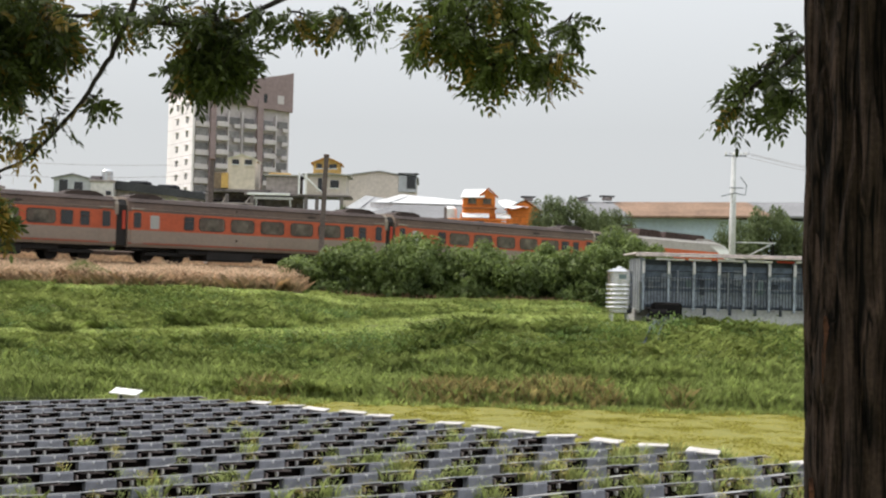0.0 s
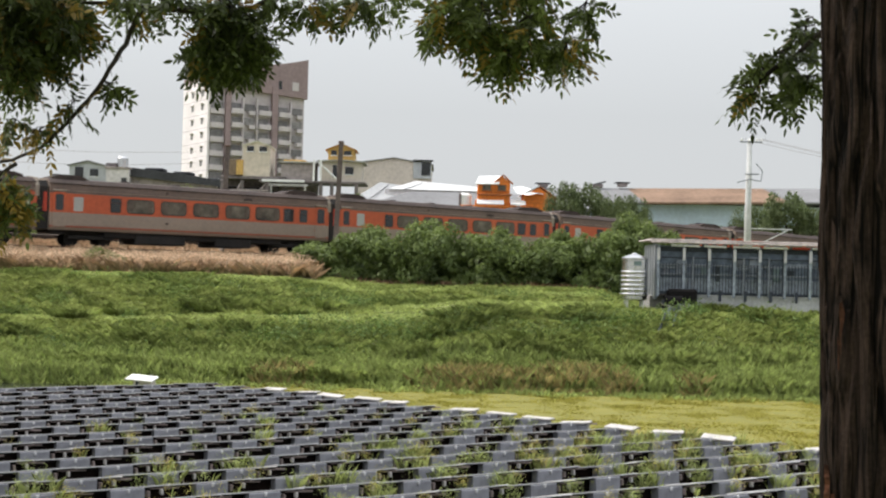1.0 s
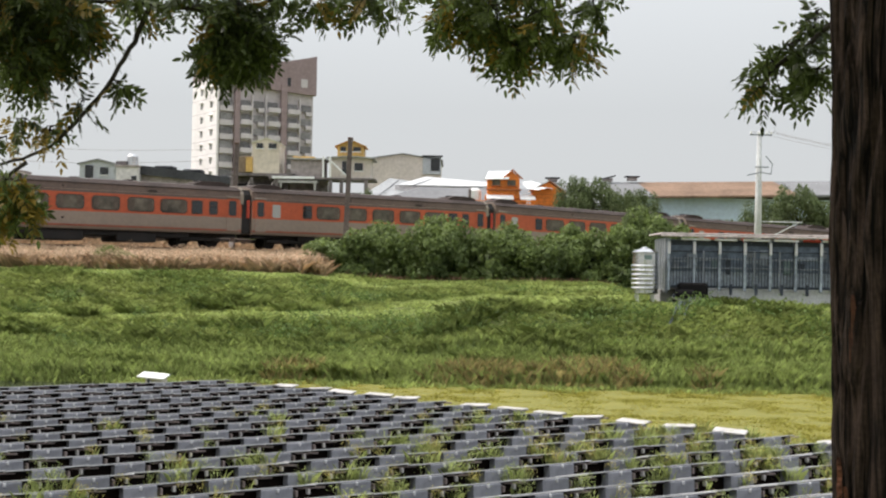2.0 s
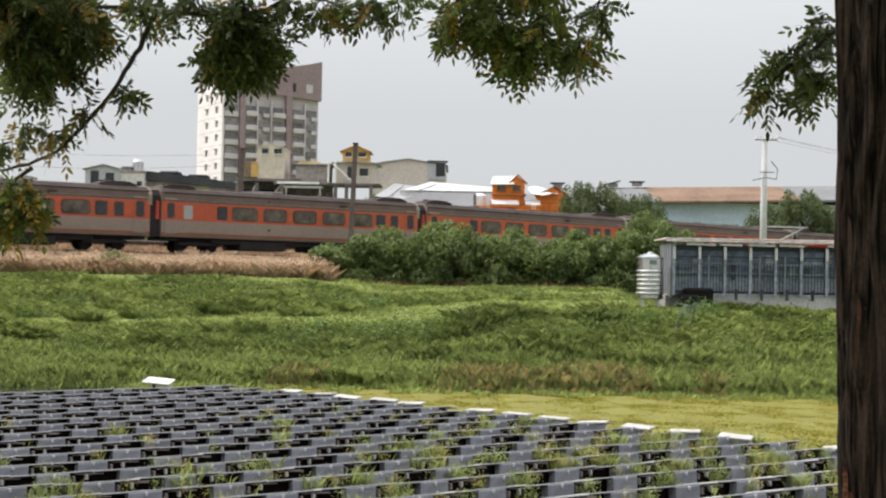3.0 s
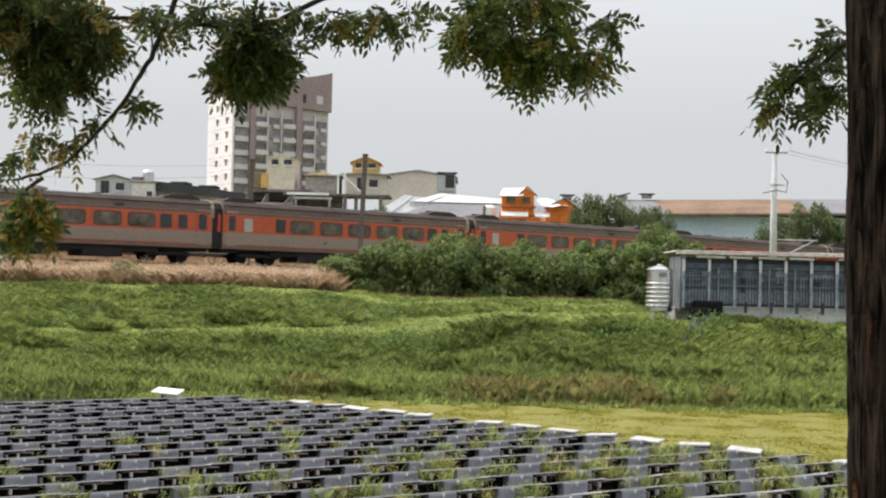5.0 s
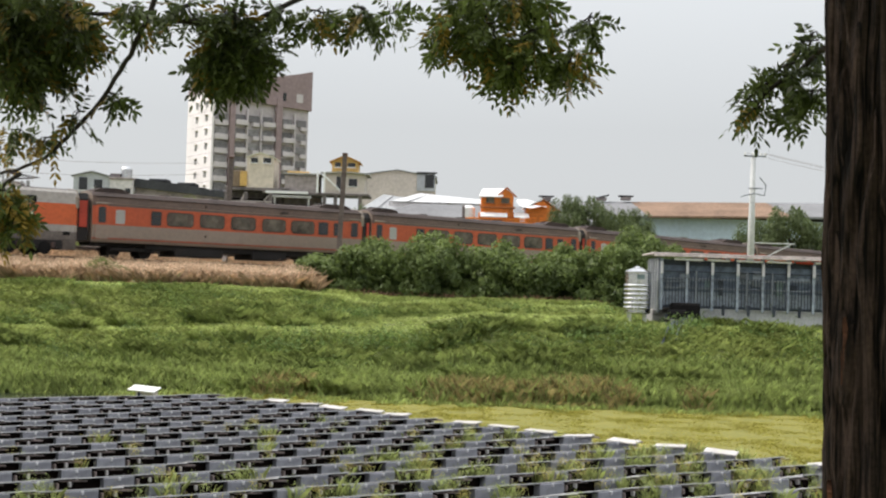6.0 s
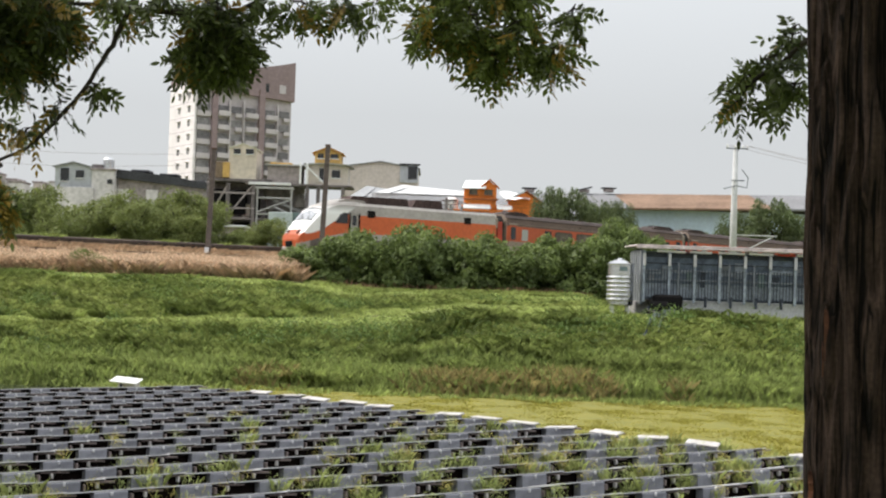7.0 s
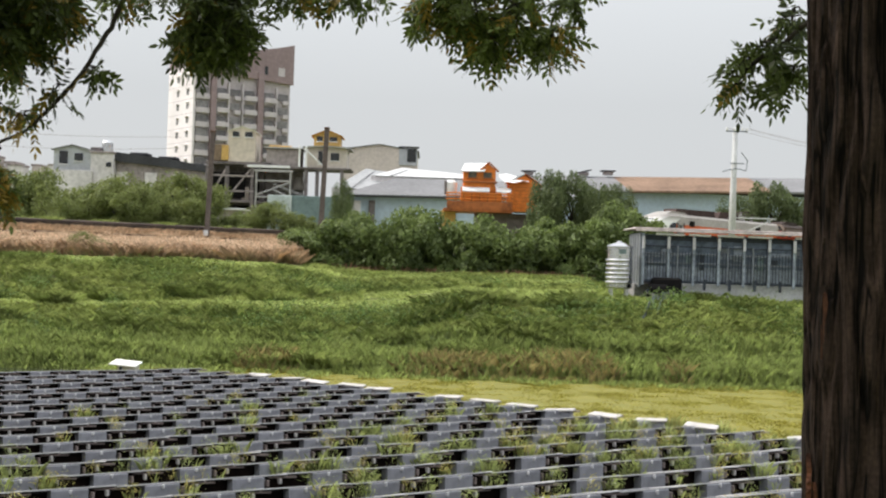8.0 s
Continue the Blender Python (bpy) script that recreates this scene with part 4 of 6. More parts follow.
def west_houses():
    gable_house("workshop_house", "pale blue-grey house with white ground floor wall", -49.9, -45.0, 180, 9, GROUND, 17.9, 18.5, M_PALE_BLUE, M_GREY_ROOF, 0, 0.3,
                [(-48.6, 16.9, 1.1, 1.7), (-46.6, 17.0, 1.1, 1.0)])
    whole("boundary_wall", Shape().box((-47.3, 179.2, 9.7), (5.6, 0.3, 11.0), 0, 0.03), M_WHITE_WALL, "whitewashed wall in front of the workshop house", "wall")
    b = thing("stair_block", "white stair block with a roof tank", "house", at=pose(-43.4, 179.5, GROUND))
    part("wall", Shape().box((0, 3, 6.7), (3.0, 6, 13.4), 0, 0.03), M_WHITE_WALL, b)
    part("parapet", Shape().box((0, 3, 13.5), (3.3, 6.3, 0.3), 0, 0.03), M_GREY_WALL, b)
    part("window", Shape().box((0.9, -0.02, 11.9), (0.7, 0.1, 0.6)), M_GLASS_DARK, b)
    k = part("roof_tank", Shape().lathe([(0.7, 13.6), (0.75, 13.7), (0.75, 14.9), (0.5, 15.2), (0.1, 15.3)], 16, c=(0.2, 2, 0)), M_STEEL, b, "steel roof tank")
    part("tank_stand", Shape().box((-1.2, 2, 14.0), (1.4, 1.2, 0.5), 0, 0.05), M_DARK_WALL, b)
    s = thing("long_shed", "long grey shed under a dark sheet roof", "shed", at=pose(-36.6, 181, GROUND))
    part("wall", Shape().prism([(-5.2, 0), (6.2, 0), (6.2, 11.6), (-5.2, 12.6)], 0, 10, "y"), M_GREY_WALL, s)
    part("roof", Shape().prism([(-5.5, 12.5), (6.8, 11.4), (6.8, 12.2), (2.4, 12.9), (-5.5, 13.7)], -0.6, 10, "y"), M_DARK_ROOF, s)
    for x, z in ((-2.4, 13.6), (1.4, 13.2), (5.0, 12.4)):
        part("roof_ridge", Shape().box((x, 2, z), (2.4, 3, 0.35), 0, 0.08), M_DARK_ROOF, s)
    for i in range(6):
        part("wall_panel", Shape().box((-4.4 + i * 1.9, -0.06, 9.6), (1.6, 0.12, 3.0), 0, 0.02), (M_WHITE_WALL, M_GREY_WALL)[i % 2], s)
    part("awning", Shape().box((3.5, -1.2, 9.0), (4.2, 2.2, 0.15), 0, 0.03), M_WHITE, s)


def far_houses():
    rng = random.Random(8)
    for k in range(7):
        x, w, h = -88 + k * 2.2 + rng.uniform(-0.5, 0.5), rng.uniform(1.5, 2.6), rng.uniform(16.6, 18.4)
        b = thing("distant_house", "distant flat-roofed house in hazy pink render", "house", "distant houses", pose(x, 270 + rng.uniform(-6, 6), GROUND))
        part("wall", Shape().box((0, 3, h / 2), (w, 6, h), 0, 0.05), (M_WHITE_WALL, M_CREAM_GREY, M_TILE_GREY)[k % 3], b)
        part("parapet", Shape().box((0, 3, h + 0.2), (w + 0.3, 6.3, 0.4), 0, 0.05), M_GREY_WALL, b)
        for i in (-1, 1):
            part("window", Shape().box((i * w * 0.24, -0.03, h - 1.8), (w * 0.22, 0.12, 1.2)), M_GLASS_DULL, b)


def works():
    """The batching plant: stacked cabins and decks on steel columns."""
    w = thing("works_building", "dark open-framed industrial building with cabins on top", "industrial building", at=pose(0, 160, 0))
    part("deck", Shape().box((-22.6, 2.2, 15.5), (7.6, 5, 0.35), 0, 0.04), M_DARK_WALL, w)
    part("deck", Shape().box((-15.6, 2, 15.15), (12.6, 5, 0.25), 0, 0.04), M_DARK_WALL, w)
    part("deck_edge", Shape().box((-19.0, -0.55, 15.2), (5.0, 0.12, 0.3), 0, 0.02), M_WHITE, w)
    part("lower_deck", Shape().box((-22.6, 2.2, 11.0), (7.6, 5, 0.3), 0, 0.04), M_DARK_WALL, w)
    # the dark wall colour carries the shade beneath the decks
    part("lower_wall", Shape().box((-23.2, 3.5, 8.3), (7.0, 3, 8.2), 0, 0.04), M_DARK_WALL, w)
    part("upper_wall", Shape().box((-23.2, 3.6, 13.2), (6.6, 2.6, 4.2), 0, 0.04), M_DARK_WALL, w)
    # solid black boxes stand in for the shade inside the bays
    for x, z, a, b in ((-25.2, 13.2, 1.5, 2.6), (-23.0, 13.0, 1.9, 2.9), (-25.4, 9.6, 1.4, 2.2), (-22.6, 9.4, 2.2, 2.4), (-20.8, 12.6, 0.8, 3.0)):
        part("bay_shade", Shape().box((x, 1.9, z), (a, 0.9, b), 0, 0.02), M_BLACK, w, "black box painted as an open bay's shade")
    for z in (12.2, 14.0):
        part("ledger", Shape().box((-23.4, -0.35, z), (5.4, 0.14, 0.22), 0, 0.02), M_GREY_WALL, w)
    part("rear_wall", Shape().box((-17.9, 4.4, 9.7), (5.2, 0.3, 10.8)), M_GREY_WALL, w)
    part("cream_infill", Shape().box((-22.0, 2.0, 12.0), (0.9, 0.2, 1.7), 0, 0.02), M_CREAM, w)
    for x in (-26.2, -23.9, -20.9, -14.6, -13.3, -10.4):
        part("column", Shape().box((x, -0.2, 9.7), (0.42, 0.42, 10.9), 0, 0.03), M_DARK_WALL, w)
    for x0, z0, x1, z1 in ((-26, 11.2, -23.9, 15), (-23.9, 11.2, -21, 15), (-26, 8.0, -21, 8.0)):
        part("brace", Shape().rod([(x0, -0.3, z0), (x1, -0.3, z1)], [0.12], 6), M_GREY_WALL, w)
    t = part("truss", Shape().box((-18.4, -0.6, 14.7), (4.6, 0.22, 0.28), 0, 0.02), M_CONCRETE, w, "pale steel truss frame")
    for a, b in (((-20.4, 14.6), (-20.4, 8.5)), ((-16.4, 14.6), (-16.4, 11.6)), ((-20.4, 11.8), (-16.4, 13.4)), ((-20.4, 11.6), (-16.4, 11.6)), ((-20.4, 13.5), (-16.4, 13.5)), ((-18.4, 12.5), (-16.4, 11.6))):
        part("truss_bar", Shape().rod([(a[0], -0.6, a[1]), (b[0], -0.6, b[1])], [0.13], 6), M_CONCRETE, t)
    part("machine", Shape().box((-17.4, 2, 12.4), (1.4, 1.4, 1.3), 0, 0.15).lathe([(0.9, 12.6), (0.6, 13.6), (0.3, 14.2)], 12, c=(-15.6, 1.5, 0)), M_CONCRETE_OLD, w)
    part("conveyor", Shape().box((-16.2, 1.2, 12.4), (5.2, 0.8, 0.35), 0, 0.05, Matrix.Rotation(0.35, 3, "Y")), M_CONCRETE, w)
    b = thing("low_store", "low pale concrete store with a flat roof", "store", at=pose(-22.6, 150, GROUND))
    part("wall", Shape().box((0, 2, 2.7), (4.2, 4, 5.4), 0, 0.04), M_GREY_WALL, b)
    part("roof", Shape().box((0, 1.8, 5.5), (4.7, 4.8, 0.22), 0, 0.04), M_CONCRETE_PALE, b)
    for x in (-1.3, 0.9):
        part("window", Shape().box((x, -0.02, 4.2), (0.9, 0.12, 1.0)), M_GLASS_DARK, b)
    # cabins
    h = gable_house("cream_cabin", "cream rendered cabin with a low gable roof", -23.9, -20.7, 159.8, 5, 15.68, 19.2, 19.75, M_CREAM, M_CREAM_ROOF, 0, 0.12,
                    [(-23.0, 18.9, 0.8, 0.6), (-21.5, 18.9, 0.9, 0.6)], "cabin")
    part("yellow_panel", Shape().box((-1.9, -0.1, 1.0), (0.8, 0.2, 1.75), 0, 0.02), M_YELLOW, h, "faded yellow board")
    part("lean_to", Shape().box((-2.5, 0.8, 1.0), (1.8, 1.6, 1.9), 0, 0.03), M_BROWN_WALL, h)
    g = thing("grey_cabin", "grey sheet-clad cabin on the works' deck", "cabin", at=pose(-17.4, 160.2, 15.28))
    part("wall", Shape().box((0, 2, 1.05), (4.0, 4, 2.1), 0, 0.03), M_GREY_WALL, g)
    part("roof", Shape().box((0, 2, 2.2), (4.5, 4.6, 0.18), 0, 0.03), M_CONCRETE, g)
    part("roof_boards", Shape().box((-0.5, 1.2, 2.42), (2.6, 1.2, 0.25), 0, 0.04), M_YELLOW, g)
    h = gable_house("stilted_cabin", "pale sheet cabin on the deck above columns", -14.6, -9.9, 159.9, 5, 15.28, 17.6, 17.75, M_CREAM_GREY, M_CONCRETE, 0, 0.5,
                    [(-11.3, 16.6, 1.0, 0.9), (-13.0, 16.5, 0.5, 1.5)], "cabin")
    for x in (-15.4, -14.6):
        part("stair_post", Shape().box((x + 12.25, -0.9, 1.2), (0.22, 0.22, 2.5), 0, 0.02), M_WHITE, h)
    part("stair_rail", Shape().rod([(-2.6, -0.9, 2.2), (-0.4, -0.9, 0.2)], [0.1], 6), M_WHITE, h)
    gable_house("yellow_hut", "yellow boarded hut with a small gable roof", -13.9, -10.8, 160.6, 3.5, 17.88, 19.1, 19.75, M_YELLOW, M_YELLOW_ROOF, 0, 0.3,
                [(-13.2, 18.75, 0.7, 0.55), (-11.6, 18.75, 0.9, 0.5)], "hut")
    c = thing("site_container", "teal site container with a pale end", "container", at=pose(-14.4, 157.5, GROUND) @ pose(0, 0, 0, 0, 0, -4))
    part("body", Shape().box((1.3, 1.6, 3.8), (5.8, 3, 7.6), 0, 0.05), M_TEAL, c)
    part("end_panel", Shape().box((-3.0, 1.4, 3.8), (2.8, 3, 7.6), 0, 0.05), M_PALE_TEAL, c, "pale teal end")
    for i in range(9):
        part("rib", Shape().box((-1.3 + i * 0.68, 0.07, 3.8), (0.08, 0.08, 7.2)), M_TEAL, c)


def sheds():
    h = gable_house("grey_hall", "long grey clad hall with a glazed blue end", -15.2, -2.3, 230, 14, GROUND, 23.3, 24.3, M_CREAM_GREY, M_GREY_ROOF, 0, 0.3, (), "industrial hall")
    e = part("end_bay", Shape().box((4.9, -0.15, 18.2), (3.1, 0.3, 3.0), 0, 0.03), M_PALE_BLUE, h, "blue-grey glazed end bay")
    part("bay_window", Shape().box((5.5, -0.33, 18.4), (1.5, 0.1, 2.2)), M_GLASS_DARK, e)
    part("bay_roof", Shape().box((5.0, -0.2, 19.8), (3.5, 0.8, 0.25), 0, 0.04), M_DARK_ROOF, e)
    for k, (x0, x1, z0, z1, y) in enumerate(((-14.5, -2.0, 15.2, 18.6, 200), (-9.0, 9.5, 17.5, 19.3, 205))):
        w = thing("white_roof_shed", "shed with a bright white sheet roof" if k else "shed with a pale grey sheet roof", "shed", "white-roofed sheds", pose(0, y, 0))
        part("wall", Shape().box(((x0 + x1) / 2, 6, (GROUND + z0) / 2), (x1 - x0, 11.4, z0 - GROUND)), M_WHITE_WALL, w)
        part("roof", Shape().add([(x0 + 0.5, 0, z0), (x1, 0, z0 - 0.3 + k * 0.2), (x1 + 1, 10, z1 - 0.9), (x0 + 4.5, 10, z1 + 0.2)], [(0, 1, 2, 3)])
             .add([(x0 + 0.5, 0, z0 - 0.2), (x1, 0, z0 - 0.5 + k * 0.2), (x1 + 1, 10, z1 - 1.1), (x0 + 4.5, 10, z1)], [(0, 3, 2, 1)]), M_PALE_ROOF if k else M_DULL_ROOF, w)
        part("roof_seam", Shape().rod([(x0 + 3, -0.05, z0 + 0.02), (x0 + 6, 10, z1)], [0.07], 5), M_GREY_ROOF, w)
    w = thing("grey_roof_warehouse", "pale blue warehouse under a grey hipped sheet roof", "warehouse", at=pose(0, 170, 0))
    part("wall", Shape().box((4.0, 9, (GROUND + 12.9) / 2), (29.2, 17.4, 12.9 - GROUND)), M_BLUE_WALL, w)
    q = [(-11.2, -0.6, 12.75), (19.2, -0.6, 13.1), (19.2, 9, 15.6), (-4.5, 9, 15.55), (-11.2, 18, 12.75), (19.2, 18, 13.1)]
    r = part("roof", Shape().add(q, [(0, 1, 2, 3), (0, 3, 4), (4, 3, 2, 5), (0, 4, 5, 1), (1, 5, 2)]), M_GREY_ROOF, w)
    part("gutter", Shape().box((4, -0.65, 12.72), (30.4, 0.2, 0.22), 0, 0.03, Matrix.Rotation(-0.0115, 3, "Y")), M_DARK_ROOF, w)
    part("door", Shape().box((-7.2, -0.06, 10.3), (0.8, 0.2, 3.6), 0, 0.02), M_DARK_WALL, w, "tall dark doorway")
    part("side_block", Shape().box((-9.3, 0.0, 9.5), (1.4, 0.5, 5.0), 0, 0.04), M_WHITE_WALL, w)
    part("sign", Shape().box((3.2, -0.2, 11.2), (1.0, 0.1, 0.6), 0, 0.02), M_WHITE, w, "small white board")
    for i in range(18):
        part("cladding_seam", Shape().box((-9.8 + i * 1.62, -0.33, 8.6), (0.05, 0.06, 8.2)), M_BLUE_WALL, w)
    w = thing("long_warehouse", "long pale blue warehouse with grey and rusty roof", "warehouse", at=pose(0, 190, 0))
    part("wall", Shape().box((35, 12, (GROUND + 15.5) / 2), (44, 22, 15.5 - GROUND)), M_BLUE_WALL, w)
    for x0, x1, m, l in ((11.5, 28.0, M_GREY_ROOF, "grey roof sheets"), (28.0, 48.2, M_BROWN_ROOF, "rust-brown roof sheets"), (48.2, 58.5, M_GREY_ROOF, "pale roof sheets")):
        z = lambda x: 15.2 + (x - 14) * 0.024
        part("roof", Shape().add([(x0, -0.8, z(x0)), (x1, -0.8, z(x1)), (x1 - 0.8, 12, z(x1) + 2.75), (x0 - 0.8, 12, z(x0) + 2.75),
                                  (x0, -0.8, z(x0) - 0.25), (x1, -0.8, z(x1) - 0.25), (x1, 24, z(x1) - 0.2), (x0, 24, z(x0) - 0.2)],
                                 [(0, 1, 2, 3), (4, 0, 3, 7), (1, 5, 6, 2), (4, 5, 1, 0), (3, 2, 6, 7), (7, 6, 5, 4)]), m, w, l)
    for x, z in ((14.6, 18.3), (22.8, 18.5), (26.4, 18.7)):
        v = part("roof_vent", Shape().box((x, 11.5, z), (1.4, 1.4, 0.5), 0, 0.08), M_GREY_WALL, w)
        part("vent_cap", Shape().box((x, 11.5, z + 0.35), (2.2, 1.8, 0.15), 0, 0.04, Matrix.Rotation(-0.25 if 20 < x < 24 else 0, 3, "Y")), M_DARK_ROOF, v)
    for i in range(22):
        part("cladding_seam", Shape().box((15 + i * 1.9, 0.95, 10.2), (0.05, 0.06, 10.4)), M_BLUE_WALL, w)


def orange_house():
    h = thing("orange_stilt_house", "orange timber house with railed deck and white awnings", "house", at=pose(0, 125, 0))
    part("base", Shape().box((1.8, 1.8, 6.7), (1.4, 1.6, 5.4), 0, 0.05), M_YELLOW, h, "yellow-orange base pier")
    part("base", Shape().box((7.2, 3.0, 6.7), (5.8, 3.6, 5.2), 0, 0.05), M_DARK_WALL, h, "dark lower storey")
    part("deck", Shape().box((4.5, 1.8, 9.45), (6.4, 4.6, 0.3), 0, 0.04), M_ORANGE_DARK, h)
    r = part("deck_front", Shape().box((4.6, -0.5, 9.9), (6.0, 0.1, 0.75), 0, 0.02), M_ORANGE_DARK, h)
    for z in (10.45, 10.75, 11.0):
        part("rail", Shape().box((4.6, -0.52, z), (6.2, 0.09, 0.13), 0, 0.02), M_ORANGE_WALL, r)
    for i in range(9):
        part("baluster", Shape().box((1.65 + i * 0.74, -0.5, 10.35), (0.09, 0.09, 1.35)), M_ORANGE_DARK, r)
    part("lower_wall", Shape().box((4.8, 1.8, 10.6), (3.8, 2.6, 2.1), 0, 0.03), M_ORANGE_WALL, h)
    part("right_wing", Shape().prism([(7.3, 9.5), (10.2, 9.5), (10.2, 11.9), (8.75, 12.85), (7.3, 12.2)], 0.2, 3.6, "y"), M_ORANGE_WALL, h)
    for s in ((7.05, 12.1, 8.75, 12.95), (10.5, 11.8, 8.75, 12.95)):
        part("wing_roof", Shape().prism([(s[0], s[1]), (s[2], s[3]), (s[2], s[3] + 0.1), (s[0], s[1] + 0.1)], 0.0, 3.9, "y"), M_ORANGE_DARK if s[0] > 9 else M_WHITE, h)
    part("tarpaulin", Shape().add([(6.3, 0.1, 12.6), (6.7, -0.4, 12.2), (7.7, -0.5, 12.08), (8.6, -0.4, 12.3), (9.1, -0.2, 12.2), (9.2, 1.4, 12.75), (8.2, 1.6, 12.8), (7.2, 1.6, 13.05), (6.4, 1.4, 12.95), (7.6, 0.4, 12.5)],
                             [(0, 1, 9), (1, 2, 9), (2, 3, 9), (3, 4, 9), (4, 5, 9), (5, 6, 9), (6, 7, 9), (7, 8, 9), (8, 0, 9)]), M_WHITE, h, "slack white tarpaulin")
    t = part("upper_cabin", Shape().prism([(3.1, 11.3), (6.05, 11.3), (6.05, 13.25), (5.35, 13.85), (4.5, 13.3), (3.1, 13.15)], 0.3, 3.2, "y"), M_ORANGE_WALL, h)
    part("cabin_roof", Shape().add([(2.85, -0.15, 13.08), (5.0, -0.15, 13.12), (5.45, 1.7, 13.98), (3.2, 1.7, 13.9), (2.85, -0.15, 13.0), (5.0, -0.15, 13.04), (5.45, 3.3, 13.2), (3.2, 3.3, 13.1)], [(0, 1, 2, 3), (4, 5, 1, 0), (3, 2, 6, 7), (4, 0, 3, 7), (1, 5, 6, 2), (7, 6, 5, 4)]), M_WHITE, t, "white sheet roof")
    part("barge_board", Shape().rod([(6.3, 0.15, 13.1), (5.4, 0.15, 13.95), (4.6, 0.15, 13.2)], [0.09], 5), M_ORANGE_DARK, t)
    for x in (3.9, 5.3):
        w = part("window", Shape().box((x, 0.24, 12.75), (0.75, 0.1, 0.5)), M_GLASS, t)
        part("window_frame", Shape().box((x, 0.2, 12.45), (0.95, 0.12, 0.08)), M_ORANGE_DARK, w)
    part("sill_band", Shape().box((4.6, 0.2, 12.1), (3.2, 0.3, 0.18), 0, 0.03), M_ORANGE_DARK, t)
    for x0, x1 in ((3.0, 5.5), (6.1, 7.5)):
        part("awning", Shape().prism([(-0.5, 11.15), (0.4, 11.6), (0.4, 11.68), (-0.5, 11.23)], x0, x1, "x"), M_WHITE, h, "white awning")
    part("tank", Shape().lathe([(0.55, 11.0), (0.58, 11.1), (0.58, 12.0), (0.3, 12.25)], 14, c=(1.95, 1.0, 0)), M_WHITE, h, "white plastic tank")
    part("tank_band", Shape().box((1.45, 0.6, 11.5), (0.25, 0.25, 1.3), 0, 0.04), M_DARK_WALL, h)
    for i in range(7):
        part("board_joint", Shape().box((8.75, 0.17, 9.8 + i * 0.32), (2.8, 0.03, 0.025)), M_ORANGE_DARK, h)


def poles():
    for name, x, y, lean, top, base, r, label in (("catenary_mast", -15.2, 93, 0.2, 12.9, 4.4, 0.17, "weathered brown catenary mast beyond the track"),
                                                  ("catenary_mast", -7.12, 89, 0.21, 13.0, 4.6, 0.17, "weathered brown catenary mast beside the bushes")):
        p = thing(name, label, "mast", "catenary masts", pose(x, y, base))
        s = Shape()
        h = top - base
        for dy in (-r * 0.8, r * 0.8):
            s.prism([(-r, 0), (r, 0), (r * 0.85 + lean * 1.2, h), (-r * 0.85 + lean * 1.2, h)], dy - 0.02, dy + 0.02, "y")
        s.prism([(-r * 0.9, 0), (r * 0.9, 0), (r * 0.8 + lean * 1.2, h), (-r * 0.8 + lean * 1.2, h)], -r * 0.7, r * 0.7, "y")
        part("shaft", s, M_MAST, p)
        part("cap", Shape().box((lean * 1.2, 0, h + 0.06), (0.36, 0.36, 0.14), 0, 0.03), M_RUST, p)
        part("footing", Shape().box((0, 0, 0.3), (0.7, 0.7, 0.9), 0, 0.05), M_CONCRETE, p)
        part("number_board", Shape().box((0.0, -0.2, 1.6), (0.3, 0.03, 0.36), 0, 0.01), M_WHITE, p)
    p = thing("utility_pole", "pale concrete utility pole with crossarms and wires", "utility pole", at=pose(23.55, 105, GROUND))
    part("shaft", Shape().rod([(0, 0, 0), (0, 0, 6), (0.02, 0, 11.5)], [0.30, 0.25, 0.17], 12), M_CONCRETE_PALE, p, smooth=True)
    a = part("crossarm", Shape().box((0.1, -0.15, 11.25), (1.7, 0.1, 0.1), 0, 0.02), M_GALV, p)
    for x in (-0.65, 0.0, 0.55, 0.9):
        part("insulator", Shape().lathe([(0.05, 11.3), (0.1, 11.36), (0.05, 11.42), (0.09, 11.48), (0.03, 11.55)], 8, c=(x, -0.15, 0)), M_WHITE, a)
    part("bracket", Shape().rod([(-0.9, -0.1, 8.1), (0.1, -0.2, 8.35), (0.9, -0.2, 8.2), (1.0, -0.2, 9.0), (0.5, -0.2, 9.6)], [0.045], 6), M_GALV, p)
    part("bracket", Shape().box((0.2, -0.2, 8.75), (1.1, 0.08, 0.08), 0, 0.02), M_GALV, p)
    part("guy_arm", Shape().box((1.9, 0.3, 4.55), (3.2, 0.09, 0.09), 0, 0.02).box((2.6, 0.3, 3.3), (3.4, 0.09, 0.09), 0, 0.02).rod([(0.9, 0.3, 3.3), (3.2, 0.3, 4.5)], [0.05], 6), M_CONCRETE_PALE, p, "pale catenary arms")
    for i, (dx, dz, end) in enumerate(((0.55, 11.5, 9.2), (0.9, 11.5, 9.5), (-0.65, 11.5, 9.0))):
        part("wire", Shape().rod([(dx + (30 - dx) * k / 8, -0.15, dz + (end - dz) * k / 8 - 1.3 * math.sin(math.pi * k / 8)) for k in range(9)], [0.013], 5), M_GREY_WALL, p)
    for i, (x0, z0, x1, z1) in enumerate(((-125, 33.3, -54.5, 30.9), (-125, 29.6, -54.5, 28.4))):
        whole("overhead_wire", Shape().rod([(x0 + (x1 - x0) * k / 12, 303, z0 + (z1 - z0) * k / 12 - 1.6 * math.sin(math.pi * k / 12)) for k in range(13)], [0.04], 5),
              M_GREY_WALL, "thin grey overhead wire strung across the sky", "wire", "overhead wires")


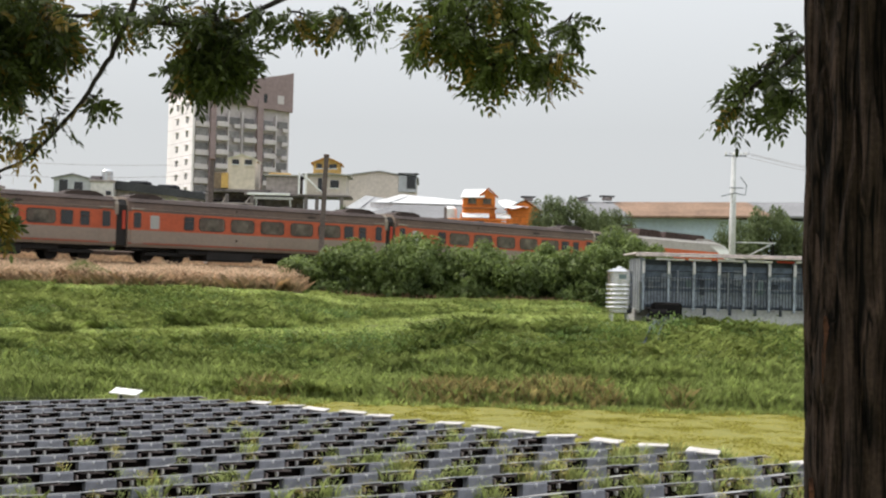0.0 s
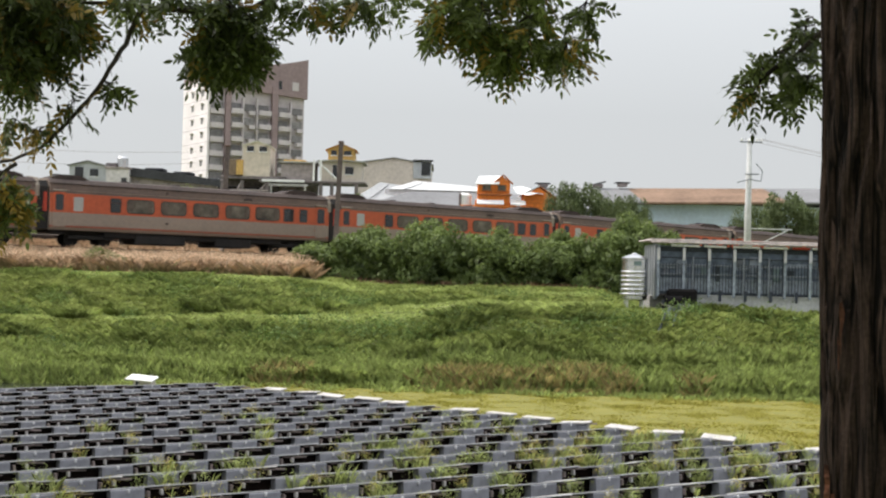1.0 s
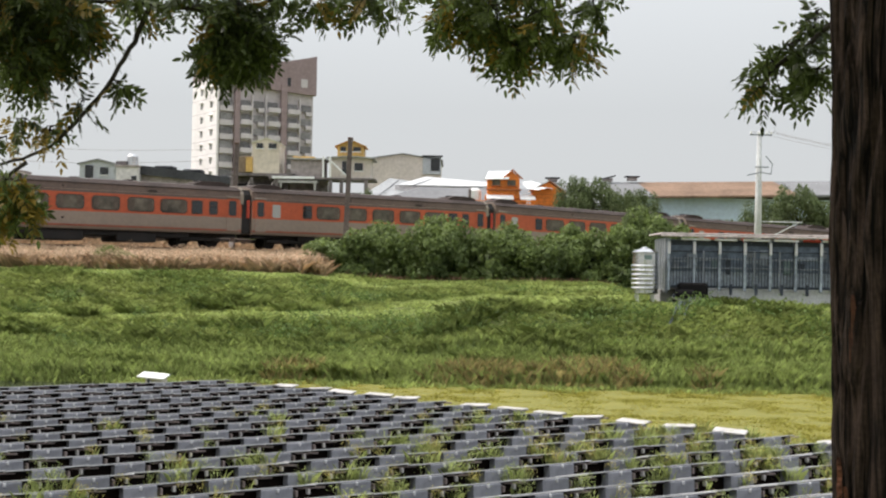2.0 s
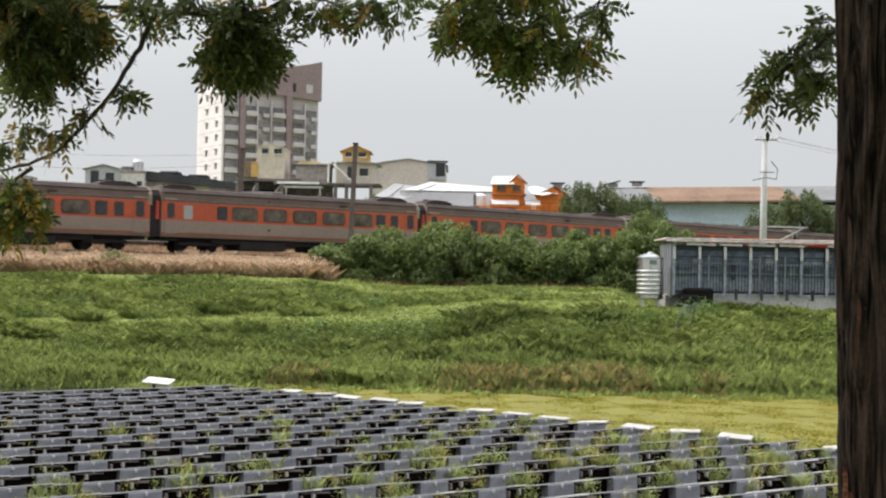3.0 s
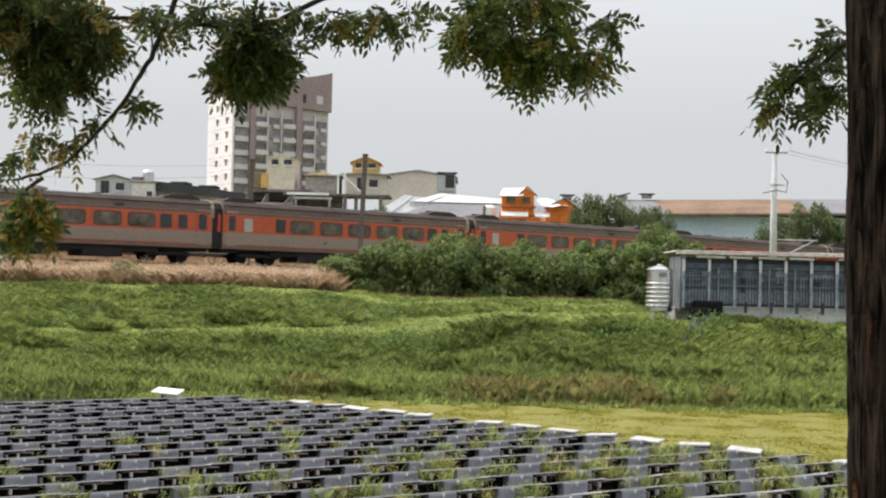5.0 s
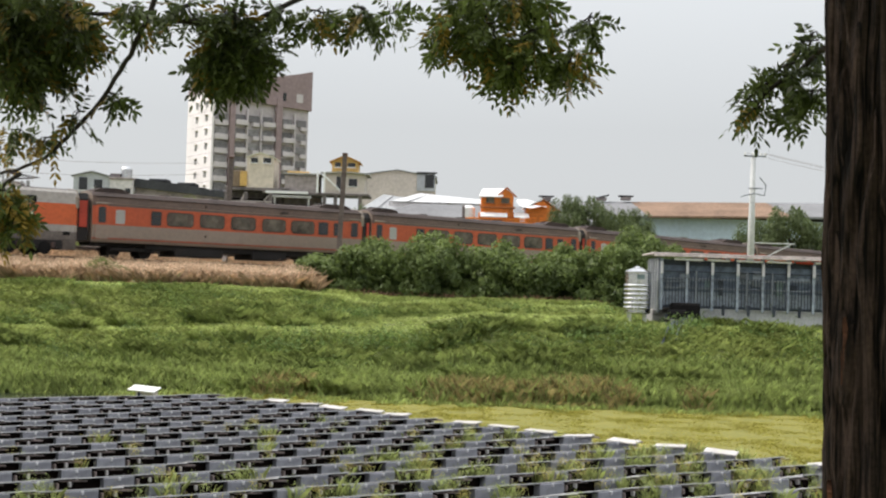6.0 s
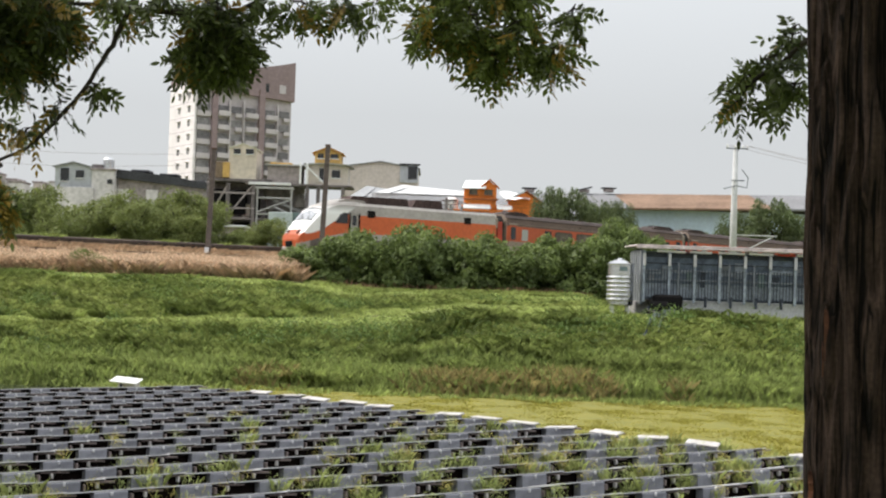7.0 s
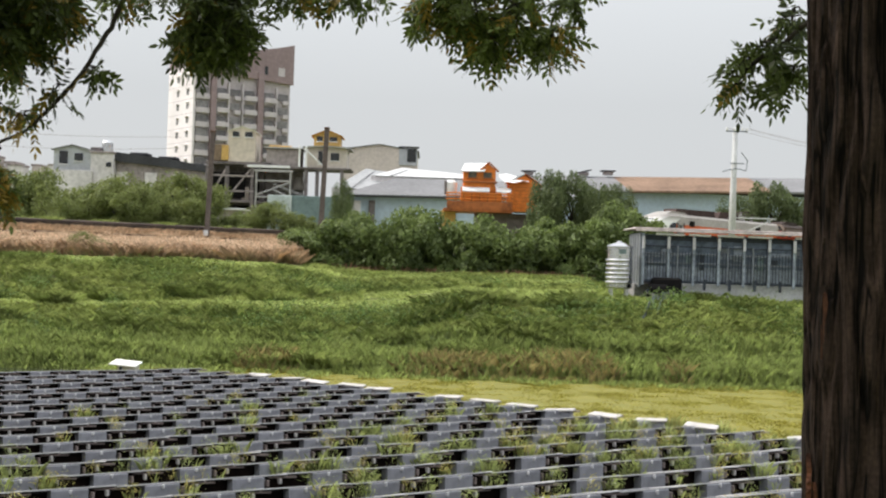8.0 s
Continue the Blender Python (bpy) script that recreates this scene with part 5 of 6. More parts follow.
def pump_shed():
    """The open-sided shed on a concrete plinth, with barred bays."""
    s = thing("barred_shed", "low metal shed with barred bays on a concrete plinth", "shed", at=pose(9.75, 61.8, 2.6))
    L, TOP = 13.5, 3.62
    part("plinth", Shape().box((L / 2 + 0.75, 1.6, 0.55), (L - 1.5, 3.2, 1.5), 0, 0.04), M_CONCRETE_PALE, s, "pale concrete plinth")
    part("plinth_end", Shape().box((0.1, 1.8, 0.55), (0.7, 2.8, 1.3), 0, 0.04), M_CONCRETE, s)
    part("back_wall", Shape().box((L / 2, 3.1, 2.3), (L, 0.1, 2.4)), M_NET, s)
    part("floor_slab", Shape().box((L / 2, 1.6, 1.25), (L, 3.1, 0.1)), M_DARK_WALL, s)
    part("roof", Shape().box((L / 2, 1.5, TOP + 0.12), (L + 0.7, 3.9, 0.07), 0, 0.02), M_TIN_RED, s, "faded reddish sheet roof")
    part("roof_edge", Shape().box((L / 2, -0.45, TOP + 0.02), (L + 0.7, 0.08, 0.10), 0, 0.02), M_TIN_RED, s)
    for x0, x1, m in ((0.6, 1.9, M_WHITE), (2.1, 3.1, M_WHITE), (3.4, 4.6, M_WHITE), (4.8, 5.9, M_WHITE), (6.1, 6.9, M_GANG_RED), (7.0, 8.6, M_WHITE), (8.9, 12, M_WHITE)):
        part("blind_roll", Shape().rod([(x0, -0.3, TOP - 0.12), (x1, -0.3, TOP - 0.14)], [0.055], 8), m, s, "rolled white blind" if m is M_WHITE else "rolled red blind")
    for i in range(12):
        x = 0.05 + i * 1.15
        p = part("post", Shape().box((x, -0.2, 2.35), (0.12, 0.11, 2.35), 0, 0.015), M_NET_PALE, s)
        part("post_cap", Shape().box((x, -0.28, 3.1), (0.13, 0.06, 0.55), 0, 0.015), M_ALU, p)
        if i < 11:
            part("net_panel", Shape().box((x + 0.575, 0.05, 2.44), (1.04, 0.02, 2.1)), M_NET, s, "dusty translucent net panel")
            for z, m in ((2.95, M_GALV_DARK), (2.62, M_GALV), (2.2, M_GALV), (1.32, M_GALV_DARK)):
                part("rail", Shape().box((x + 0.575, -0.16, z), (1.06, 0.06, 0.06), 0, 0.01), m, s)
            if i > 0:
                part("stub", Shape().box((x + 0.5, -0.32, 1.25), (0.12, 0.14, 0.5), 0, 0.02), M_GALV_DARK, s)
    bar = Shape().box((0, -0.2, 2.0), (0.03, 0.03, 1.4)).mesh("bar", [M_GALV_DARK])
    for i in range(12 * 8):
        part("bar", bar, None, s, at=pose(0.12 + i * 0.143, 0, 0))
    rng = random.Random(4)
    for i in range(16):
        x = 0.5 + i * 0.80 + rng.uniform(-0.2, 0.2)
        part("hanging_gear", Shape().box((x, -0.02, 2.55 + rng.uniform(-0.35, 0.45)), (rng.uniform(0.12, 0.5), 0.05, rng.uniform(0.2, 0.8)), 0, 0.02), (M_GALV, M_NET_PALE, M_TEAL, M_GALV_DARK)[i % 4], s)
    for i in range(11):
        x = 0.05 + i * 1.15
        if i % 4 != 2:
            part("cross_sheet", Shape().box((x + 0.575, 0.02, 2.50 + 0.1 * (i % 3)), (0.98, 0.02, 0.10 + 0.05 * (i % 2)), 0, 0.005), M_NET_PALE, s, "pale dusty strip of sheeting")
        part("lower_sheet", Shape().box((x + 0.575, 0.035, 1.72), (1.02, 0.008, 0.62), 0, 0.002), M_NET_PALE, s)
        # dark strip paints the shade under the eaves
        part("eaves_shade_strip", Shape().box((x + 0.575, 0.02, 3.34), (1.0, 0.02, 0.22), 0, 0.005), M_GALV_DARK, s)
        if i in (1, 3, 4, 6, 8):
            part("brace", Shape().box((x + 0.42, -0.24, 2.1), (0.07, 0.07, 1.75), 0, 0.015), M_GALV, s)
    e = part("end_frame", Shape().box((-0.02, 1.5, 2.3), (0.1, 3.2, 2.5)), M_GALV, s)
    for k in range(5):
        part("slat", Shape().box((-0.1, 0.1 + k * 0.7, 2.3), (0.05, 0.1, 2.4)), M_ALU, e)
    t = thing("water_tank", "stainless ribbed water tank with conical lid on legs", "water tank", at=pose(8.72, 61.6, 3.45))
    pr = [(0.56, 0.12), (0.60, 0.16)]
    for k in range(6):
        z = 0.32 + k * 0.2
        pr += [(0.60, z), (0.635, z + 0.04), (0.635, z + 0.08), (0.60, z + 0.12)]
    pr += [(0.60, 1.95), (0.62, 1.97), (0.62, 2.02)]
    part("shell", Shape().lathe(pr, 36), M_STEEL, t)
    part("lid", Shape().lathe([(0.63, 2.01), (0.4, 2.12), (0.14, 2.2), (0.12, 2.26), (0.02, 2.27)], 30), M_STEEL, t)
    for k in range(4):
        w = math.pi / 4 + k * math.pi / 2
        part("leg", Shape().box((0.5 * math.cos(w), 0.5 * math.sin(w), -0.25), (0.09, 0.09, 0.85), 0, 0.01), M_ALU, t)
    m = part("label_plate", Shape().prism([(0.63 * math.cos(a), 0.63 * math.sin(a)) for a in np.linspace(-1.75, -1.2, 6)] + [(0.62 * math.cos(a), 0.62 * math.sin(a)) for a in np.linspace(-1.2, -1.75, 6)], 0, 0.2, "y"), M_TEAL, t,
             "teal maker's mark", at=Matrix(((1, 0, 0, 0), (0, 0, 1, 0), (0, 1, 0, 1.68), (0, 0, 0, 1))))
    # pipes and a small pump beside the plinth
    p = thing("pump_set", "dark pump and pipes running down the bank", "pump", at=pose(10.3, 60.6, 2.75))
    part("motor", Shape().rod([(-0.3, 0.3, 0.85), (0.5, 0.3, 0.85)], [0.22, 0.22], 14).box((0.1, 0.3, 0.6), (1.1, 0.6, 0.2), 0, 0.03), M_BLACK, p)
    # black block put in for the shade of the recess by the plinth
    part("recess_shade", Shape().box((0.55, 0.75, 0.95), (1.35, 0.5, 0.85), 0, 0.10), M_BLACK, p)
    part("frame", Shape().box((-0.4, 0.1, 0.3), (0.1, 0.1, 1.1)).box((0.6, 0.1, 0.3), (0.1, 0.1, 1.1)).box((0.1, 0.1, 0.5), (1.1, 0.1, 0.1)), M_GALV_DARK, p)
    rng = random.Random(12)
    for k, m in enumerate((M_GALV_DARK, M_TEAL_PIPE, M_GALV_DARK, M_CONCRETE_OLD, M_TEAL_PIPE)):
        dx, reach = 0.12 * k - 0.1, (1.0, 0.75, 0.55, 0.3, 0.9)[k]
        run = []
        for f in (0.04, 0.2, 0.38, 0.6, 0.8, 1.0):
            f *= reach
            x, y = 0.3 + dx - 1.5 * f + rng.uniform(-0.09, 0.09), -0.3 - 4.0 * f
            run.append((x, y, land(10.3 + x, 60.6 + y) - 2.75 + 0.30 - 0.15 * f + rng.uniform(-0.08, 0.06)))
        part("pipe", Shape().rod([(0.4 + dx, 0.2, 0.70)] + run, [0.045], 8), m, p)
    for x, y, z, l, a in ((-0.2, -0.5, 0.30, 0.75, 0.3), (0.35, -0.7, 0.34, 0.6, -0.5), (0.1, -1.1, 0.16, 0.8, 0.15), (-0.35, -1.5, 0.0, 0.6, -0.25)):
        part("plank", Shape().box((x, y, land(10.3 + x, 60.6 + y) - 2.75 + 0.28), (l, 0.12, 0.05), 0, 0.012, Matrix.Rotation(a, 3, "Y")), M_CONCRETE_OLD, p, "weathered plank")
    part("valve", Shape().lathe([(0.1, 0), (0.16, 0.03), (0.16, 0.08), (0.05, 0.1), (0.05, 0.3)], 10), M_GALV, p, at=pose(-0.15, 0, 0.35))


M_GLASS_DULL = glass("shaded_glass", (0.16, 0.15, 0.155), 0.4)
M_MAST = mat("stained_mast_concrete", (0.155, 0.125, 0.108), 0.9, 0, 0.3, 9.0, 0.6, 0.3)
M_NET_PALE = mat("pale_dusty_net", (0.30, 0.34, 0.385), 0.9, 0, 0.3, 5.0, 0.8, 0.1)
# paled so that distance haze and reflected sky sit in the colour
M_GLASS_HAZY = glass("haze_paled_glass", (0.25, 0.235, 0.24), 0.45)
M_TILE_LIGHT = mat("light_grey_wall_tile", (0.56, 0.51, 0.525), 0.7, 0, 0.10, 1.5, 0.12, 0.02)
M_PALE_BLUE = mat("blue_grey_cladding", (0.44, 0.455, 0.48), 0.7, 0, 0.12, 2.0, 0.3, 0.03)
M_TEAL_PIPE = mat("green_hose", (0.075, 0.10, 0.085), 0.6, 0, 0.3, 8.0, 1.0, 0.05)
M_DULL_ROOF = mat("weathered_pale_roof", (0.36, 0.365, 0.37), 0.7, 0, 0.14, 2.0, 0.15, 0.03)
M_CREAM_ROOF = mat("cream_edge", (0.60, 0.57, 0.46), 0.8, 0, 0.12, 2.0, 0.4, 0.03)
M_CREAM_GREY = mat("stone_coloured_sheet", (0.57, 0.505, 0.455), 0.8, 0, 0.12, 2.0, 0.25, 0.03)
M_BROWN_WALL = mat("brown_boards", (0.22, 0.16, 0.11), 0.85, 0, 0.25, 3.0, 0.5, 0.06)
M_YELLOW_ROOF = mat("ochre_roof_edge", (0.45, 0.22, 0.04), 0.8, 0, 0.2, 3.0, 0.5, 0.05)
M_PALE_TEAL = mat("pale_teal_sheet", (0.46, 0.52, 0.51), 0.6, 0, 0.12, 3.0, 0.5, 0.03)
M_CONCRETE_PALE = mat("pale_concrete", (0.56, 0.565, 0.56), 0.9, 0, 0.18, 9.0, 0.8, 0.2)

tower_block()
west_houses()
far_houses()
works()
sheds()
orange_house()
poles()
pump_shed()


# ---- plants ----
def many(name, quads, material):
    """A mesh of many loose faces: an array of shape (faces, corners, 3)."""
    n, k = quads.shape[:2]
    me = bpy.data.meshes.new(name)
    me.vertices.add(n * k)
    me.loops.add(n * k)
    me.polygons.add(n)
    me.vertices.foreach_set("co", quads.astype(np.float32).ravel())
    me.loops.foreach_set("vertex_index", np.arange(n * k, dtype=np.int32))
    me.polygons.foreach_set("loop_start", np.arange(0, n * k, k, dtype=np.int32))
    me.materials.append(material)
    me.update(calc_edges=True)
    return me


def stuff(name, me, label, category):
    return tagged(new(name, me), label, category, kind="stuff")


def blades(rng, roots, height, width, per, lean=0.5):
    """Grass: per root `per` narrow blades that lean outwards. roots: (n, 3); height: a number or one for each root."""
    n = len(roots)
    h = np.repeat(np.broadcast_to(height, n), per) * rng.uniform(0.6, 1.15, n * per)
    a = rng.uniform(0, 2 * np.pi, n * per)
    d = np.stack([np.cos(a), np.sin(a), np.zeros_like(a)], 1)
    s = np.stack([-np.sin(a), np.cos(a), np.zeros_like(a)], 1)
    root = np.repeat(roots, per, 0) + d * rng.uniform(0, 0.12, (n * per, 1))
    w = width * rng.uniform(0.6, 1.3, (n * per, 1))
    out = (lean * rng.uniform(0.2, 1.2, n * per) * h)[:, None]
    up = np.array([0, 0, 1.0])
    mid = root + d * out * 0.35 + up * (h * 0.6)[:, None]
    tip = root + d * out + up * (h * rng.uniform(0.75, 1.0, n * per))[:, None]
    return np.stack([root - s * w * 0.5, root + s * w * 0.5, mid + s * w * 0.4, tip, mid - s * w * 0.4], 1)


def leaves(rng, centres, size, out=None, flat=0.3):
    """Loose leaves, each a kite of two halves, facing roughly along `out`."""
    n = len(centres)
    nrm = rng.normal(0, 1, (n, 3)) * 0.8 + (out if out is not None else 0) + np.array([0, 0, flat])
    nrm /= np.linalg.norm(nrm, axis=1, keepdims=True)
    t = np.cross(nrm, rng.normal(0, 1, (n, 3)))
    t /= np.linalg.norm(t, axis=1, keepdims=True)
    b = np.cross(nrm, t)
    l = np.broadcast_to(size, n)[:, None] * rng.uniform(0.6, 1.3, (n, 1))
    w = l * 0.5
    return np.stack([centres - t * l * 0.5, centres + b * w * 0.5 - nrm * l * 0.06, centres + t * l * 0.5 - nrm * l * 0.15, centres - b * w * 0.5 - nrm * l * 0.06], 1)


def crown_mesh(seed, wide, tall, blobs, per, size, material, low=0.15):
    """A crown of leaves on many uneven clumps, about wide x wide x tall with its base at z = 0."""
    rng = np.random.default_rng(seed)
    sets = []
    for k in range(blobs):
        a, r = rng.uniform(0, 2 * np.pi), np.sqrt(rng.uniform(0, 1)) * wide * 0.40
        h = rng.uniform(low, 0.86) * tall * (1 - 0.45 * (r / (wide * 0.5)) ** 2)
        c = np.array([r * np.cos(a), r * np.sin(a), h])
        rad = rng.uniform(0.10, 0.20) * wide * np.array([1, 1, 0.85])
        d = rng.normal(0, 1, (per, 3))
        d /= np.linalg.norm(d, axis=1, keepdims=True)
        f = rng.uniform(0.45, 1.12, (per, 1)) ** 0.6
        p = c + d * rad * f
        p[:, 2] = np.maximum(p[:, 2], 0.03)
        sets.append(leaves(rng, p, size, d * 1.5))
    return many("crown", np.concatenate(sets), material)


def trunk_mesh(seed, height, r, forks=4):
    rng = random.Random(seed)
    s = Shape().rod([(0, 0, -0.3), (0.04, 0, height * 0.3), (0.02, 0.05, height * 0.6)], [r, r * 0.8, r * 0.5], 8)
    for k in range(forks):
        a = rng.uniform(0, 6.28)
        e = (math.cos(a) * height * 0.3, math.sin(a) * height * 0.3, height * rng.uniform(0.6, 0.9))
        s.rod([(0.03, 0, height * rng.uniform(0.12, 0.4)), (e[0] * 0.5, e[1] * 0.5, e[2] * 0.75), e], [r * 0.55, r * 0.35, r * 0.12], 6)
    return s.mesh("trunk", [M_TWIG], True)


def plant(name, label, category, group, m, crown, trunk):
    p = thing(name, label, category, group, m)
    part("trunk", trunk, None, p)
    part("crown", crown, None, p)
    return p


def scatter(rng, n, x0, x1, y0, y1, sink=0.03):
    x, y = rng.uniform(x0, x1, n), rng.uniform(y0, y1, n)
    keep = np.abs(x) < 0.36 * y + 1.5
    x, y = x[keep], y[keep]
    return np.stack([x, y, np.array([land(a, b) for a, b in zip(x, y)]) - sink], 1)


def patchy(p, scale, seed):
    return np.array([noise.noise((a * scale, b * scale, seed)) for a, b, _ in p])


def meadows():
    rng = np.random.default_rng(11)
    p = scatter(rng, 75000, -25, 26, 51.5, 76)
    q = np.array([noise.noise((a * 0.28, b * 0.8, 3.0)) for a, b, _ in p])
    q -= 0.5 * np.clip(1 - np.abs(p[:, 1] - 59.7) / 1.5, 0, 1) + 0.8 * np.clip(1 - np.abs(p[:, 1] - 68.0) / 2.2, 0, 1)
    keep = ~((p[:, 0] > 9.5) & (p[:, 1] > 61.4) & (p[:, 1] < 66)) & (p[:, 1] > 51.9) & ~((p[:, 0] < -6.2) & (p[:, 1] > 68.2 + 0.4 * np.sin(p[:, 0])))
    p, q = p[keep], q[keep]
    path = (p[:, 0] > -3) & (p[:, 0] < 8.8) & (p[:, 1] > 59) & (p[:, 1] < 63.2)
    lush = (q > 0.15 + 0.03 * np.maximum(0, p[:, 0] - 6)) & ~path
    low = p[~lush]
    flat = (low[:, 1] > 58.3) & (low[:, 1] < 60.8) | (low[:, 1] > 65.6) & (low[:, 1] < 68.8) | path[~lush]
    bench = low[flat & (rng.random(len(low)) < 0.9)]
    low = low[~flat]
    stuff("bench_grass", many("bench_grass", blades(rng, bench, 0.10 + 0.07 * rng.random(len(bench)), 0.024, 6, 1.5), M_GRASS_PALE), "short pale grass along the bank's level benches", "grass")
    stuff("bank_grass", many("bank_grass", blades(rng, low, 0.16 + 0.12 * rng.random(len(low)) + 0.22 * np.clip(patchy(low, 0.9, 6.0), 0, 1), 0.018, 8, 1.3), M_GRASS), "dense green grass over the pond's far bank", "grass")
    high = p[lush]
    stuff("lush_grass", many("lush_grass", blades(rng, high, (0.36 + 0.26 * rng.random(len(high))) * np.where(high[:, 1] > 62.5, 0.55, 1.0), 0.020, 9, 1.2), M_GRASS_DEEP), "deeper green weedy patches in the bank's grass", "grass")
    p = scatter(rng, 15000, -24, 24, 50.6, 55.5)
    q = patchy(p, 0.3, 8.0) - 0.35 * (p[:, 1] - 52.6) / 2
    stuff("reed_grass", many("reed_grass", blades(rng, p, 0.42 + 0.25 * rng.random(len(p)), 0.014, 7, 0.5), M_GRASS_TALL), "long pale green grass along the water's edge", "grass")
    p = p[(q > 0.2) & (rng.random(len(p)) < 0.4) & (p[:, 0] > -7) & (p[:, 0] < 10)]
    stuff("seeding_grass", many("seeding_grass", blades(rng, p, 0.55 + 0.3 * rng.random(len(p)), 0.014, 7, 0.6), M_WEED_BROWN), "brownish seeding grass at the foot of the bank", "grass")
    # leafy weeds that mound up on the slope
    sets = []
    for k in range(75):
        x, y = rng.uniform(-20, 20), rng.choice([rng.uniform(54, 58.2), rng.uniform(60.5, 66)])
        n = int(rng.uniform(100, 450))
        c = np.array([x, y, 0]) + rng.normal(0, 1, (n, 3)) * np.array([rng.uniform(0.4, 1.3), 0.35, 0])
        c[:, 2] = [land(a, b) + abs(rng.normal(0, 0.28)) for a, b in c[:, :2]]
        ok = ~((c[:, 0] > 9.3) & (c[:, 1] > 61.2)) & (np.abs(c[:, 0] - 8.72) + np.abs(c[:, 1] - 61.6) > 1.2) & ~((c[:, 0] > -3) & (c[:, 1] > 58.8) & (c[:, 1] < 63.3))
        sets.append(leaves(rng, c[ok], 0.12, None, 0.9))
    # the darkest mounds
    for x, y, wide, n in ((-15.9, 55.5, 0.5, 260), (-13.4, 58.0, 0.4, 120), (-12.3, 63.4, 0.8, 260), (-6.9, 56.3, 1.1, 700), (-5.6, 57.5, 1.6, 420), (-3.6, 56.8, 1.3, 620), (-2.4, 57.4, 1.2, 420),
                          (-1.2, 56.4, 1.2, 480), (0.6, 57.0, 1.0, 300), (3.9, 56.0, 0.9, 360), (5.9, 56.9, 1.0, 420), (7.6, 57.1, 0.8, 240), (13.0, 57.4, 1.0, 260), (15.4, 57.0, 1.0, 240), (-9.6, 62.9, 1.2, 220)):
        c = np.array([x, y, 0]) + rng.normal(0, 1, (n, 3)) * np.array([wide * 0.6, 0.4, 0])
        c[:, 2] = [land(a, b) + 0.1 + abs(rng.normal(0, 0.3)) for a, b in c[:, :2]]
        sets.append(leaves(rng, c, 0.13, None, 0.9))
    # a lip of dark leaves above the level path, added as the ledge's shade
    c = np.column_stack([rng.uniform(-1.8, 8.0, 1900), 63.55 + rng.normal(0, 0.10, 1900), np.zeros(1900)])
    c[:, 1] += 0.25 * np.sin(c[:, 0] * 1.3)
    c[:, 2] = [land(a, b) + abs(rng.normal(0, 0.13)) for a, b in c[:, :2]]
    sets.append(leaves(rng, c, 0.10, None, 0.5))
    for k in range(7):
        x, y = rng.uniform(9.4, 11.4), rng.uniform(57.0, 60.2)
        c = np.array([x, y, 0]) + rng.normal(0, 1, (160, 3)) * np.array([0.35, 0.25, 0])
        c[:, 2] = [land(a, b) + abs(rng.normal(0, 0.25)) for a, b in c[:, :2]]
        sets.append(leaves(rng, c[(c[:, 1] < 60.9) & (c[:, 0] > 9.2)], 0.13, None, 0.7))
    stuff("bank_weeds", many("bank_weeds", np.concatenate(sets), M_WEED_DARK), "dark leafy weeds mounding over the bank, one row for ledge shade", "weeds")
    # dry grass on the railway slope
    n = 26000
    s, q = rng.uniform(-22, 26, n), rng.uniform(2.4, 20, n)
    base = np.array(TRACK)[:2] + s[:, None] * np.array(ALONG)[:2] - q[:, None] * np.array(ACROSS)[:2]
    z = np.array([land(a, b) for a, b in base])
    keep = (z > 4.1) & (base[:, 1] > 68.4 + 0.4 * np.sin(base[:, 0])) & (base[:, 0] < -5.8) & (base[:, 0] > -26)
    p = np.column_stack([base, z - 0.05])[keep]
    tall = 0.62 + 0.35 * rng.random(len(p)) + 0.25 * patchy(p, 0.6, 2.0)
    near = (TRACK.x - p[:, 0]) * ACROSS.x + (TRACK.y - p[:, 1]) * ACROSS.y
    tall = tall * np.interp(near, (2.4, 4.0, 5.6), (0.32, 0.60, 1.05)) * (1 + 0.5 * (patchy(p, 0.35, 12.0) > 0.2) * (near < 4.2))
    stuff("dry_grass", many("dry_grass", blades(rng, p, tall * 0.9, 0.012, 10, 0.9), M_DRY), "tan dead grass on the railway slope", "grass")
    plume = np.repeat(p, 13, 0)
    plume += np.column_stack([rng.normal(0, 0.22, (len(plume), 2)), np.repeat(tall, 13) * rng.uniform(0.35, 1.25, len(plume))])
    stuff("dry_plumes", many("dry_plumes", leaves(rng, plume, 0.10, None, 0.5), M_PLUME), "fluffy tan seed heads on the dead grass", "grass")
    # beyond the rails: short dry grass up to the embankment's edge, and green tufts along it
    def beyond(n, s1, q0, q1):
        s, q = rng.uniform(-22, s1, n), rng.uniform(q0, q1, n)
        base = np.array(TRACK)[:2] + s[:, None] * np.array(ALONG)[:2] + q[:, None] * np.array(ACROSS)[:2]
        return np.column_stack([base, [land(a, b) - 0.04 for a, b in base]])

    p = beyond(9000, 40, 2.5, 4.8)
    stuff("trackside_dry_grass", many("trackside_dry_grass", blades(rng, p, 0.22 + 0.16 * rng.random(len(p)), 0.02, 8, 1.0), M_DRY), "short tan grass beyond the rails", "grass")
    p = beyond(5000, 60, 5.35, 6.1)
    p = p[patchy(p, 0.4, 14.0) > 0.12] + np.array([0, 0, 0.26])
    stuff("edge_tufts", many("edge_tufts", blades(rng, p, 0.14 + 0.2 * rng.random(len(p)), 0.03, 6, 0.9), M_GRASS_DEEP), "green tufts along the embankment's edge", "grass")
    p = beyond(7000, 60, 6.2, 9.5)
    stuff("verge_grass", many("verge_grass", blades(rng, p, 0.4, 0.05, 5, 0.7), M_GRASS), "green grass on the verge beyond the rails", "grass")


